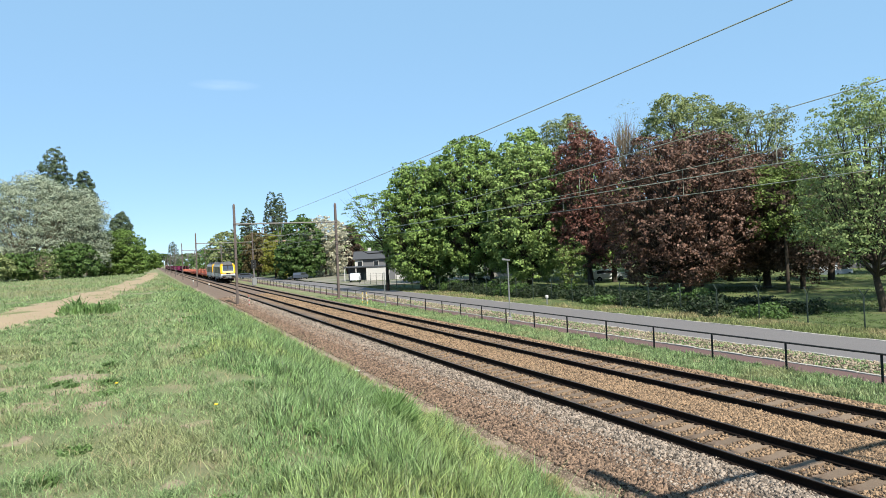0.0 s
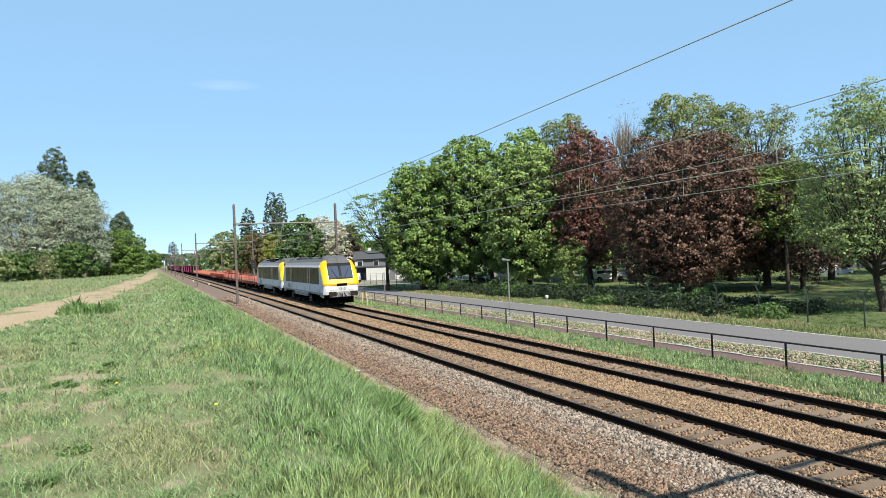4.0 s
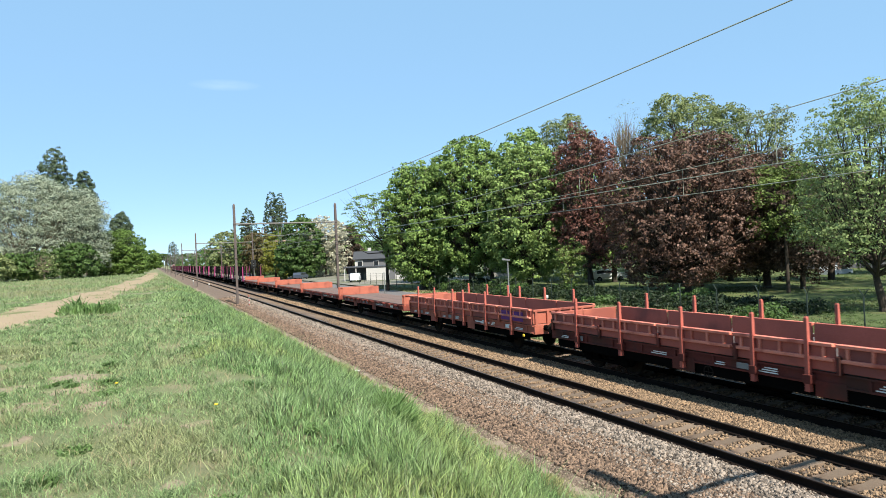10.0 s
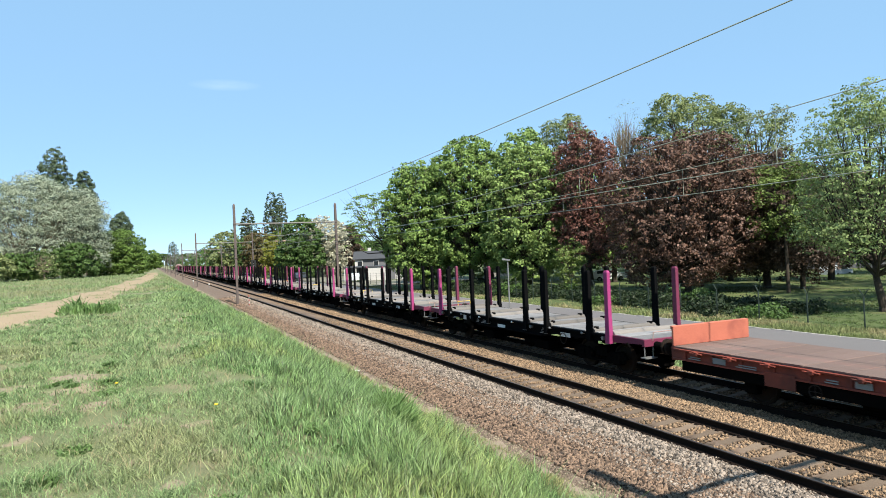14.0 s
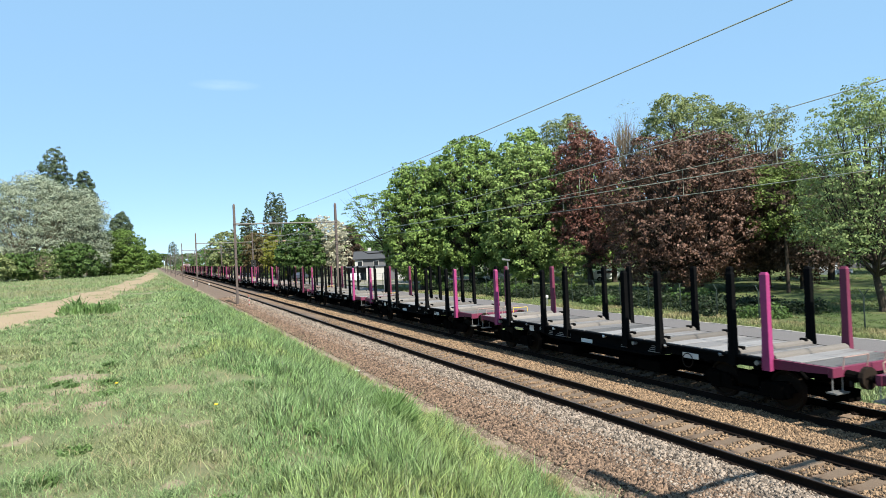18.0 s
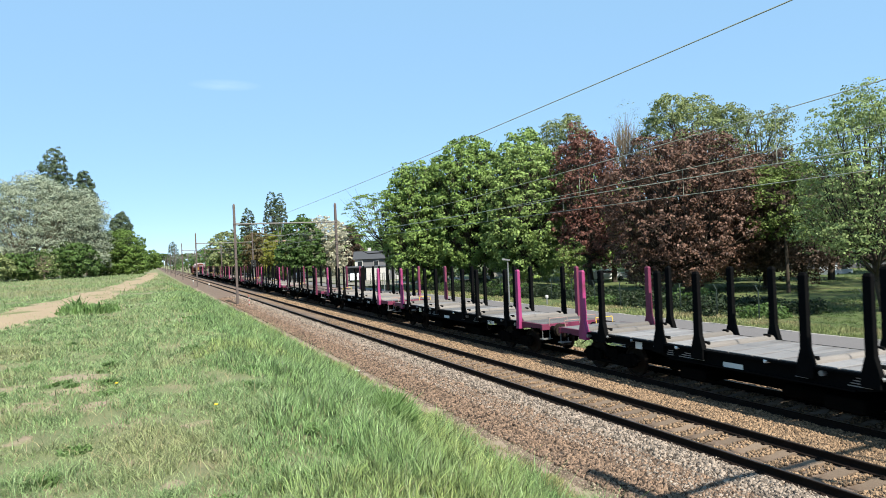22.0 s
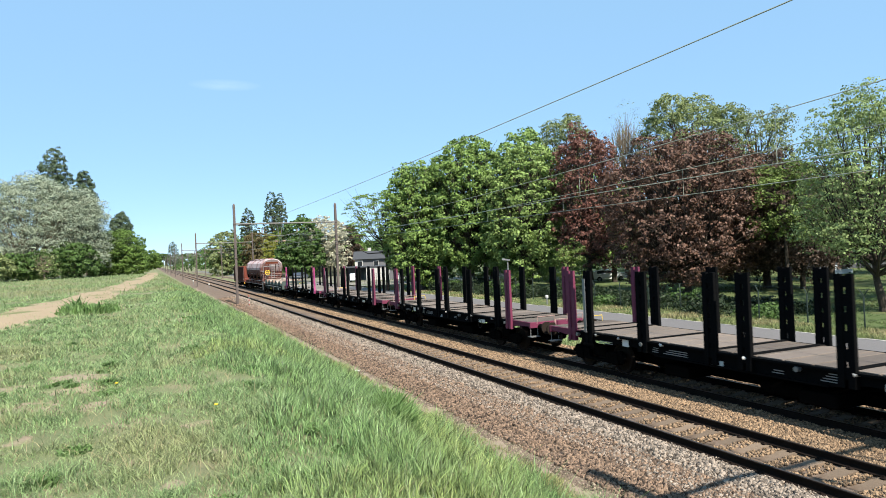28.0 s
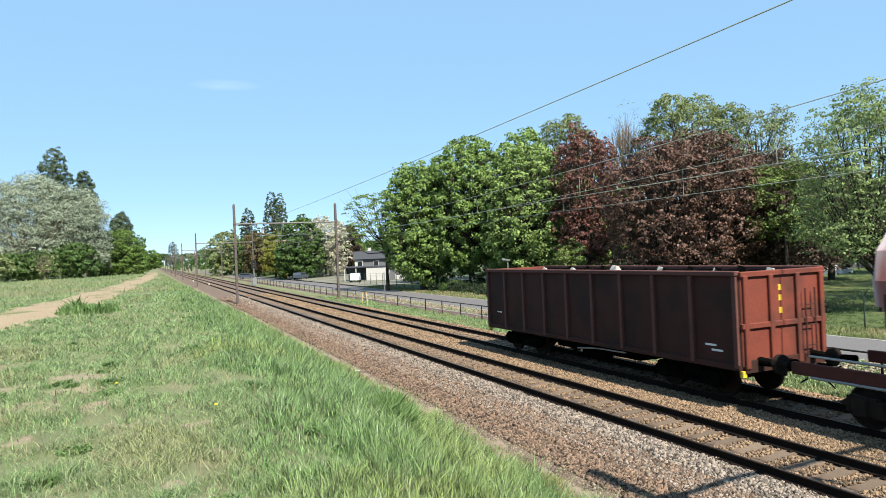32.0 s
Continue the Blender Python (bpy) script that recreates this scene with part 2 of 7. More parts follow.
sheet("park_lawn", steps((27.5, 60, 2.5), (60, 140, 20)), steps((-60, 8, 17), (8, 120, 3.5), (120, 260, 35)), lambda x, y: -0.46 + 0.16 * noise.noise(Vector((x * 0.15, y * 0.15, 4))) + (0.05 if x > 29 else 0.0), PARK, "mown park lawn in sun and tree shade")
for nm, x in (("path_edging", 20.55), ("road_edging_near", 22.72), ("road_edging_far", 27.38)):
    kerb = Mesh()
    y = -60.0
    while y < 130:
        d = random.uniform(0.7, 1.4)
        w = random.uniform(0.03, 0.075) if nm != "path_edging" else 0.055
        j = random.uniform(-0.05, 0.05) if nm != "path_edging" else 0
        kerb.box(x + j - w, x + j + w, y, y + d - 0.015, -0.6, -0.415 + random.uniform(-0.02, 0.01), 0.012)
        y += d
    tagged(part(nm, kerb, KERB), "pale worn edging strip along the asphalt", "edging", kind="structure")

# ---- railway tracks ----
RAIL_OUTLINE = [(-0.070, -0.160), (0.070, -0.160), (0.070, -0.150), (0.012, -0.128), (0.009, -0.045), (0.034, -0.036), (0.036, -0.006), (0.028, 0.0), (-0.028, 0.0), (-0.036, -0.006), (-0.034, -0.036), (-0.009, -0.045), (-0.012, -0.128), (-0.070, -0.150)]
rail_mesh = Mesh().prism(RAIL_OUTLINE, 1, Y_BACK, Y_END).mesh("rail", RAIL)
top_mesh = Mesh().box(-0.024, 0.024, Y_BACK, Y_END, 0.0, 0.003).mesh("running_surface", RAIL_TOP)
SLEEPER = [(-1.27, -0.37), (1.27, -0.37), (1.24, -0.19), (1.1, -0.168), (0.45, -0.168), (0.3, -0.2), (-0.3, -0.2), (-0.45, -0.168), (-1.1, -0.168), (-1.24, -0.19)]
sleeper_mesh = Mesh().prism(SLEEPER, 1, -0.13, 0.13).mesh("sleeper", CONCRETE)
for nm, cx in (("near_track", NEAR_X), ("far_track", FAR_X)):
    tr = thing(nm, "straight railway track, dark rails on pale concrete sleepers", "railway track", kind="structure")
    tr.location = (cx, 0, 0)
    for s in (-0.7525, 0.7525):
        r = part("rail", rail_mesh, None, tr)
        r.location = (s, 0, 0)
        part("running_surface", top_mesh, None, r, "worn bright running surface")
    rest = Mesh()
    clip = Mesh()
    for i in range(-60, 520):
        y = i * 0.6 + 0.25
        if 3.0 < y < 63.0:
            ob = part("sleeper", sleeper_mesh, None, tr)
            ob.location = (random.uniform(-0.01, 0.01), y + random.uniform(-0.012, 0.012), random.uniform(-0.006, 0.004))
            for s in (-0.7525, 0.7525):
                for e in (-1, 1):
                    clip.box(s + e * 0.11 - 0.045, s + e * 0.11 + 0.045, y - 0.05, y + 0.05, -0.172, -0.135, 0.012)
                    clip.rod((s + e * 0.12, y, -0.15), (s + e * 0.12, y, -0.105), 0.017, n=6)
        else:
            rest.prism(SLEEPER, 1, y - 0.13, y + 0.13)
    tagged(part("sleepers_far_off", rest, CONCRETE, tr), kind="stuff")
    tagged(part("rail_clips", clip, RAIL, tr), kind="stuff")

# ---- catenary: portals and wires ----
PORTALS = [1.3, 70.0, 134.5, 198.5, 262.0, 326.0, 390.0, 454.0, 520.0]


def mast(parent, x, label):
    q = [(0.11, 0.14), (0.11, 0.118), (0.02, 0.118)]
    half = q + [(u, -w) for u, w in reversed(q)]
    m = Mesh().prism([(x + u, w) for u, w in half] + [(x - u, -w) for u, w in half], 2, -0.6, 9.5)
    ob = part("mast", m, MAST, parent, label)
    part("mast_cap", Mesh().loft([[(x - 0.11 * k, -0.14 * k, z), (x + 0.11 * k, -0.14 * k, z), (x + 0.11 * k, 0.14 * k, z), (x - 0.11 * k, 0.14 * k, z)] for k, z in ((1.05, 9.5), (0.9, 9.65), (0.4, 9.8))]), MAST, ob)
    part("foundation", Mesh().box(x - 0.35, x + 0.35, -0.35, 0.35, -0.9, -0.32, 0.03), CONCRETE, ob, "concrete foundation block")
    for z in (7.75, 5.4, 4.35):
        part("clamp_band", Mesh().box(x - 0.15, x + 0.15, -0.18, 0.18, z - 0.07, z + 0.07, 0.02), MAST, ob)
    return ob


def portal():
    t = thing("catenary_portal", "rusty steel catenary portal with two masts spanning both tracks", "catenary mast", "catenary portals")
    mast(t, 7.75, "rusty steel mast on the bank side")
    mast(t, 18.1, "rusty steel mast on the road side")
    part("beam", Mesh().rod((7.75, 0, 7.75), (18.1, 0, 7.75), 0.07, n=10), BEAM_STEEL, t, "round grey steel cross beam")
    for x in (7.95, 17.9):
        part("beam_bracket", Mesh().box(x - 0.22, x + 0.22, -0.12, 0.12, 7.62, 7.88, 0.02), GALV, t)
    hang = Mesh()
    for s in (-1, 1):
        hang.rod((12.2 + s * 0.28, 0, 7.7), (12.2 + s * 0.1, 0, 6.5), 0.035)
        hang.rod((12.2 + s * 0.1, 0, 6.5), (12.2 + s * 0.1, 0, 5.7), 0.035)
    hang.rod((11.9, 0, 6.5), (12.5, 0, 6.5), 0.03)
    part("hanger", hang, ARM_STEEL, t, "V-shaped steel hanger under the beam")
    for a, b in ((12.1, NEAR_X), (12.3, FAR_X)):
        d = 1 if b > a else -1
        arm = part("registration_arm", Mesh().path([(a, 0, 5.9), (a + d * 0.9, 0, 5.95), (b + d * 0.25, 0, 5.62)], 0.022).rod((a, 0, 6.4), (b, 0, 6.75), 0.025).rod((b + d * 0.25, 0, 5.62), (b - d * 0.1, 0, 5.34), 0.015), ARM_STEEL, t)
        part("insulator", Mesh().rod((a + d * 0.15, 0, 5.9), (a + d * 0.45, 0, 5.92), 0.06, n=10), INSUL, arm)
        for k in (0.0, 0.1, 0.2):
            part("insulator_disc", Mesh().rod((b, 0, 6.82 + k), (b, 0, 6.86 + k), 0.09, n=10), INSUL, arm)
    return t


first = portal()
first.location = (0, PORTALS[0], 0)
for y in PORTALS[1:]:
    copy_thing(first, pose(0, y, 0))


def strand(pts, r):
    return Mesh().path(pts, r, 5)


def sag(y, low, rise):
    for a, b in zip(PORTALS, PORTALS[1:]):
        if a <= y <= b:
            return low + rise * ((2 * y - a - b) / (b - a)) ** 2
    return low + rise


CARRY = 5.70
SPAN = steps((1.3, 70, 3.0), (70, 200, 8), (200, 520, 32))
for x, lab in ((NEAR_X, "overhead line of the nearer track"), (FAR_X, "overhead line of the farther track")):
    line = thing("overhead_line", "thin copper contact wire and carrying wire over the track", "overhead wire", "overhead lines")
    part("contact_wire", strand([(x, -60, 5.3), (x, -0.4, 5.29), (x, 70, 5.27), (x, 300, 5.28), (x, 520, 5.28)], 0.010), WIRE, line)
    part("carrying_wire", strand([(x, -60, 6.4)] + [(x, y, sag(y, CARRY, 0.85)) for y in SPAN], 0.009), WIRE, line)
    for i in range(22):
        y = 2.6 + i * 6.1
        part("dropper", strand([(x, y, 5.29), (x, y, sag(y, CARRY, 0.85))], 0.006), WIRE, line)
feeder = thing("feeder_wire", "single dark feeder wire strung along the bank-side masts", "overhead wire")
part("wire", strand([(7.55, -60, 7.0)] + [(7.55, y, sag(y, 6.76, 0.24)) for y in SPAN], 0.010), WIRE, feeder)
for y in PORTALS[:5]:
    part("bracket", Mesh().rod((7.75, y, 7.5), (7.55, y, 6.94), 0.03), GALV, feeder)

# ---- railing along the path ----
railing = thing("railing", "low dark metal railing along the cycle path", "railing")
post = Mesh().box(-0.028, 0.028, -0.028, 0.028, -0.62, 0.44, 0.006).mesh("post", DARK_STEEL)
for i in range(50):
    y = -6.45 + i * 3.22
    p = part("post", post, None, railing)
    p.location = (19.3, y, 0)
part("top_rail", Mesh().rod((19.3, -6.45, 0.45), (19.3, -6.45 + 49 * 3.22, 0.45), 0.03, n=8), DARK_STEEL, railing)
part("lower_wire", Mesh().rod((19.3, -6.45, 0.0), (19.3, -6.45 + 49 * 3.22, 0.0), 0.006, n=5), DARK_STEEL, railing)

# ---- fence with V-shaped tops along the park ----
FENCE_GREEN = mat("fence_green", (0.0284, 0.0426, 0.0341), 0.7, var=0.3, scale=4, fine=40, bump=0.1)
fence = thing("park_fence", "dark green wire fence with V-topped posts along the park", "fence")
vm = Mesh().rod((0, 0, -0.8), (0, 0, 1.1), 0.035, n=8)
for s in (-1, 1):
    vm.rod((0, 0, 1.08), (0.1 * s, 0.26 * s, 1.42), 0.022, n=6)
vm = vm.mesh("post", FENCE_GREEN)
for i in range(30):
    p = part("post", vm, None, fence)
    p.location = (30.2, 17.9 + 2.95 * i, random.uniform(-0.03, 0.03))
    p.rotation_euler = (0, 0, random.uniform(-0.25, 0.25))
for z in (-0.3, 0.0, 0.3, 0.6, 0.9, 1.08):
    part("wire", Mesh().rod((30.2, 14.9, z), (30.2, 104.0, z), 0.005, n=4), FENCE_GREEN, fence)
for s in (-0.26, 0.26):
    part("barbed_wire", Mesh().rod((30.2 + s * 0.4, 14.9, 1.4), (30.2 + s * 0.4, 104.0, 1.4), 0.006, n=4), FENCE_GREEN, fence)

# ---- street lamp, posts, markers ----
WHITE = mat("white_paint", (0.426, 0.426, 0.415), 0.6, var=0.1, bump=0.05)
RED = mat("marker_red", (0.312, 0.0284, 0.0227), 0.6, var=0.15, bump=0.05)
YELLOW_P = mat("marker_yellow", (0.426, 0.312, 0.0341), 0.6, var=0.15, bump=0.05)
lamp = thing("street_lamp", "slim grey street lamp with a flat head beside the path", "street lamp")
part("pole", Mesh().rod((0, 0, 0), (0, 0, 3.75), 0.055, 0.04, n=10), GALV, lamp)
part("base", Mesh().box(-0.14, 0.14, -0.14, 0.14, -0.05, 0.12, 0.02), KERB, lamp)
part("head", Mesh().loft([[(-0.16, -0.12, 3.72), (0.34, -0.14, 3.78), (0.34, 0.14, 3.78), (-0.16, 0.12, 3.72)], [(-0.16, -0.12, 3.8), (0.34, -0.14, 3.9), (0.34, 0.14, 3.9), (-0.16, 0.12, 3.8)]]), GALV, lamp)
lamp.location = (21.0, 38.0, -0.46)
lamp.rotation_euler = (0, 0, 2.6)


def striped_marker(x, y, z, h, c, lean):
    t = thing("striped_marker", "short striped marker post beside the track", "marker post", "marker posts")
    for i in range(6):
        part("stripe", Mesh().rod((0, 0, h * i / 6), (0, 0, h * (i + 1) / 6), 0.035, n=8), c if i % 2 else WHITE, t)
    t.matrix_world = pose(x, y, z, lean, 0, 0)


striped_marker(8.35, 66.0, -0.45, 1.2, RED, 0)
striped_marker(18.0, 61.0, -0.6, 1.2, YELLOW_P, 5)
striped_marker(17.9, 59.0, -0.6, 1.3, YELLOW_P, -8)
for x, y, z, h in ((7.3, 140.0, -0.2, 1.0), (8.6, 118.0, -0.3, 0.9), (27.9, 44.5, -0.5, 0.85)):
    t = thing("white_bollard", "small white marker bollard", "bollard", "bollards")
    part("shaft", Mesh().rod((0, 0, 0), (0, 0, h * 0.75), 0.05, n=8), GALV, t)
    part("cap", Mesh().loft([[(0.12 * k * math.cos(a), 0.12 * k * math.sin(a), zz) for a in [i * 0.785 for i in range(8)]] for k, zz in ((0.7, h * 0.7), (1, h * 0.78), (1, h * 0.95), (0.5, h))]), WHITE, t)
    t.location = (x, y, z)
tp = thing("steel_post", "plain thin grey steel post by the railing", "post")
part("shaft", Mesh().rod((0, 0, 0), (0, 0, 3.0), 0.045, n=8), GALV, tp)
part("base", Mesh().box(-0.12, 0.12, -0.12, 0.12, 0, 0.1, 0.02), KERB, tp)
tp.location = (18.6, 56.0, -0.52)
sig = thing("track_signal", "trackside signal with a dark board on a grey post", "railway signal")
part("post", Mesh().rod((0, 0, -0.5), (0, 0, 3.6), 0.08, n=8), GALV, sig)
part("board", Mesh().box(-0.45, 0.45, -0.05, 0.05, 2.6, 4.2, 0.03), DARK_STEEL, sig, "dark signal board")
for z in (2.9, 3.4, 3.9):
    part("lens", Mesh().rod((0, -0.05, z), (0, -0.18, z), 0.11, n=10), RAIL, sig)
part("relay_box", Mesh().box(-0.4, 0.4, -0.3, 0.3, -0.5, 0.9, 0.03), GALV, sig, "grey relay cabinet at its foot")
sig.location = (17.3, 128.0, 0)

# ---- trees ----
def leaves(name, centres, radii, n, size, material, seed, flat=0.0, fill=0.35, clump=0.55, low=False, per=24):
    """A crown as one mesh of many small folded leaves: puffs of leaves on the outer shells of larger lumps, a few within."""
    g = np.random.default_rng(seed)
    unit = lambda a: a / np.linalg.norm(a, axis=1)[:, None]
    c, r = np.array(centres, float), np.array(radii, float)
    w = r[:, 0] * r[:, 1] + r[:, 0] * r[:, 2]
    k = max(20, n // per)
    pick = g.choice(len(c), 3 * k, p=w / w.sum())
    d = unit(g.normal(size=(3 * k, 3)))
    if not low:
        d[:, 2] = np.where(d[:, 2] < -0.5, -d[:, 2], d[:, 2])
    cc = c[pick] + d * r[pick] * (1 - fill * g.random(3 * k) ** 1.6)[:, None]
    deep = np.linalg.norm((cc[:, None] - c[None]) / r[None], axis=2)
    deep[np.arange(3 * k), pick] = 9.0
    outer = (deep.min(axis=1) > 0.86) | (g.random(3 * k) < 0.1)
    keep = np.concatenate([np.nonzero(outer)[0], np.nonzero(~outer)[0]])[:k]
    cc, d = cc[keep], d[keep]
    rc = clump * (0.6 + 0.8 * g.random(k))
    own = np.repeat(np.arange(k), per)
    n = len(own)
    q = unit(g.normal(size=(n, 3)) * 0.75 + d[own] * 0.7 + np.array([0, 0, 0.4 + flat]))
    p = cc[own] + q * (rc[own] * (0.6 + 0.5 * g.random(n)))[:, None] * np.array([1.25, 1.25, 0.8 - 0.35 * flat])
    nor = unit(q * 0.8 + d[own] * 0.3 + g.normal(size=(n, 3)) * 0.5)
    t = unit(np.cross(nor, g.normal(size=(n, 3))))
    b = np.cross(nor, t)
    s = (size * (0.6 + 0.8 * g.random(n)))[:, None]
    v = np.stack([p - t * s * 0.5, p + b * s * 0.36 + nor * s * 0.08, p + t * s * 0.5 - nor * s * 0.1, p - b * s * 0.36 + nor * s * 0.08], 1).reshape(-1, 3)
    return raw(name, v, np.arange(4 * n).reshape(-1, 4), material)


def tree(label, x, y, z0, top, bot, hw, material, n, size, seed, form="round", bark=BARK, girth=0.3, lumps=14, fill=0.35, clump=0.55, name="tree", hy=None, flat=0.0, low=False, per=24, twigs=3, knob=1.0, fork=None, lean=None, belly=6.0):
    rng = random.Random(seed)
    hy = hy or hw
    t = tagged(new(name), label, "tree")
    t.location = (x, y, z0)
    H0, B = top - z0, bot - z0
    mid, half = (H0 + B) / 2, (H0 - B) / 2
    cs, rs = [], []
    for i in range(lumps):
        if form == "column":
            f = (i + 0.5) / lumps
            taper = (0.6 + 0.4 * min(1.0, f / 0.4)) * math.sqrt(max(0.06, 1 - max(0.0, (f - 0.55) / 0.47) ** 2)) * rng.uniform(0.85, 1.1)
            a, q = i * 2.39996, hw * 0.42 * taper
            cs.append((math.cos(a) * q, math.sin(a) * q, B + f * 2 * half * 0.96))
            rs.append((hw * 0.6 * taper + 0.25, hw * 0.6 * taper + 0.25, half * 0.16 + 0.5))
        else:
            a, u = i * 2.39996 + rng.uniform(-0.3, 0.3), 1 - 2 * (i + 0.5) / lumps
            q = math.sqrt(1 - u ** 3) if u > 0 else math.sqrt(1 - abs(u) ** belly)
            k = rng.uniform(0.5, 0.68) if u > -0.2 else rng.uniform(0.6, 0.8)
            if knob < 1:
                k = rng.uniform(0.62, 0.86) if knob > 0.5 else rng.uniform(0.72, 0.9)
            cs.append((math.cos(a) * q * hw * k, math.sin(a) * q * hy * k, mid + u * half * k))
            m = rng.uniform(0.34, 0.5) * knob
            rs.append((hw * m, hy * m, min(half, hw * 1.5) * m))
    wood = Mesh()
    fork = fork or max(0.8, min(B + half * 0.5, B + 1.6))
    lean = lean or (rng.uniform(-0.2, 0.2), rng.uniform(-0.2, 0.2))
    wood.rod((0, 0, -0.2), (0, 0, 0.35), girth * 1.5, girth * 1.08, 10)
    wood.rod((0, 0, 0.35), (lean[0], lean[1], fork), girth * 1.08, girth * 0.8, 10)
    wood.rod((lean[0], lean[1], fork), (lean[0] * 2, lean[1] * 2, mid + half * 0.55), girth * 0.8, girth * 0.2, 8)
    for cx, cy, cz in cs:
        s = Vector((lean[0], lean[1], fork + max(0, (cz - fork)) * rng.uniform(0.0, 0.5)))
        e = Vector((cx, cy, cz))
        m1 = s.lerp(e, 0.5) + Vector((rng.uniform(-0.3, 0.3), rng.uniform(-0.3, 0.3), -0.12 * (e - s).length))
        g0 = girth * 0.42
        wood.rod(s, m1, g0, g0 * 0.6, 6)
        wood.rod(m1, e, g0 * 0.6, g0 * 0.2, 6)
        for j in range(twigs):
            tip = e + Vector((rng.uniform(-1, 1), rng.uniform(-1, 1), rng.uniform(-0.3, 1))) * hw * 0.35
            wood.rod(m1.lerp(e, 0.6), tip, g0 * 0.3, g0 * 0.08, 5)
    part("trunk", wood, bark, t)
    part("crown", leaves("crown", cs, rs, n, size, material, seed, flat, fill, clump, low or bot < 2.0 or name == "large_bush", per), None, t)
    return t


def leafmat(name, col, spread=0.35, trans=0.3):
    return mat(name, col, 0.55, var=0.25, scale=0.6, fine=4, bump=0, island=spread, leaf=trans, spec=0.25)


L_MAPLE = leafmat("maple_leaf", (0.140, 0.218, 0.055), 0.4, 0.2)
L_MAPLE_L = leafmat("maple_leaf_fresh", (0.172, 0.25, 0.072), 0.4, 0.2)
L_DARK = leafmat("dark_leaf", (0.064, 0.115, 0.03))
L_COPPER = leafmat("copper_leaf", (0.1064, 0.0605, 0.0424), 0.55, 0.1)
L_COPPER_R = leafmat("copper_leaf_bright", (0.1425, 0.0650, 0.0488), 0.45, 0.15)
L_COPPER_D = leafmat("copper_leaf_dark", (0.0627, 0.0426, 0.0297), 0.5, 0.1)
L_PALE = leafmat("pale_leaf", (0.175, 0.215, 0.085), 0.35, 0.3)
L_YG = leafmat("yellow_green_leaf", (0.115, 0.165, 0.04))
L_YELLOW = leafmat("yellow_leaf", (0.185, 0.195, 0.035))
L_SILVER = leafmat("silver_leaf", (0.27, 0.315, 0.23), 0.2, 0.3)
# lighter and bluish: the haze of distance is put into the leaf colour
L_POPLAR_HAZY = leafmat("poplar_leaf_hazy", (0.078, 0.112, 0.06), 0.2)
L_BUSH = leafmat("bush_leaf", (0.10, 0.165, 0.036))
# nearly black: the shade under the trees is put into this leaf colour
L_SHRUB_SHADED = leafmat("shrub_leaf_shaded", (0.016, 0.028, 0.010), 0.5, 0.1)
L_BROWN = leafmat("brown_leaf", (0.105, 0.085, 0.035))
L_BLOSSOM = leafmat("blossom", (0.40, 0.39, 0.29), 0.25)
L_ROBINIA = leafmat("robinia_leaf", (0.20, 0.265, 0.10))

# park side
tree("tall airy robinia with fresh light green leaves and dark forked trunk", 37.3, 24.6, -0.5, 12.6, 1.8, 4.2, L_ROBINIA, 42000, 0.125, 11, lumps=54, girth=0.22, fill=0.75, clump=0.42, knob=0.62, twigs=3, flat=0.4, fork=1.9, lean=(-0.35, 0.1))
tree("young leafy tree with yellow-green leaves among the beeches", 46.2, 38.0, -0.5, 9.9, 3.2, 2.6, L_YG, 8000, 0.18, 12, lumps=16, girth=0.14, fill=0.4, clump=0.4, knob=0.9)
tree("large rounded copper beech with dense dark red leaves", 42.4, 45.1, -0.5, 13.3, -0.2, 6.5, L_COPPER, 70000, 0.19, 13, lumps=170, girth=0.42, clump=0.40, per=30, low=True, knob=0.46, belly=3.0)
tree("dark copper beech with brownish red leaves", 50.4, 43.6, -0.5, 11.6, 0.4, 5.0, L_COPPER_D, 32000, 0.2, 14, lumps=110, girth=0.32, clump=0.40, per=30, knob=0.48, belly=3.0, low=True)
tree("copper beech with a low dark crown", 49.6, 39.4, -0.5, 9.2, 0.6, 4.4, L_COPPER_D, 24000, 0.19, 90, lumps=40, knob=0.7, per=30, girth=0.2, clump=0.4, belly=3.0, low=True)
tree("slim copper beech rising above its neighbours", 42.0, 58.2, -0.5, 17.0, 1.0, 3.5, L_COPPER_R, 26000, 0.2, 15, lumps=90, girth=0.32, knob=0.5, per=30, clump=0.40)
tree("fresh green maple with light spring leaves", 38.6, 64.9, -0.5, 15.5, 0.8, 4.8, L_MAPLE_L, 46000, 0.25, 16, lumps=130, girth=0.33, clump=0.46, per=32, fill=0.3, knob=0.5, belly=4.0, low=True)
tree("tall dense green maple", 34.9, 72.1, -0.5, 17.6, 1.0, 4.9, L_MAPLE, 46000, 0.26, 17, lumps=130, girth=0.36, clump=0.48, per=32, fill=0.3, knob=0.5, belly=4.0, low=True)
tree("broad dark green maple with hanging lower branches", 30.4, 76.2, -0.5, 15.0, 0.2, 4.6, L_MAPLE, 44000, 0.26, 18, lumps=130, girth=0.36, clump=0.48, per=32, fill=0.3, knob=0.5, belly=5.0, low=True)
tree("sparse robinia with wide bare limbs", 27.0, 80.0, -0.5, 12.6, 3.8, 5.6, L_MAPLE, 9000, 0.2, 19, lumps=34, girth=0.2, fill=0.4, clump=0.6, flat=1.1, knob=0.55, twigs=5, fork=4.6)
tree("slender young tree with a pale trunk and light leaves", 35.4, 52.2, -0.5, 4.8, 0.0, 1.4, L_YG, 3200, 0.17, 20, lumps=10, girth=0.07, bark=PALE_BARK, clump=0.3)
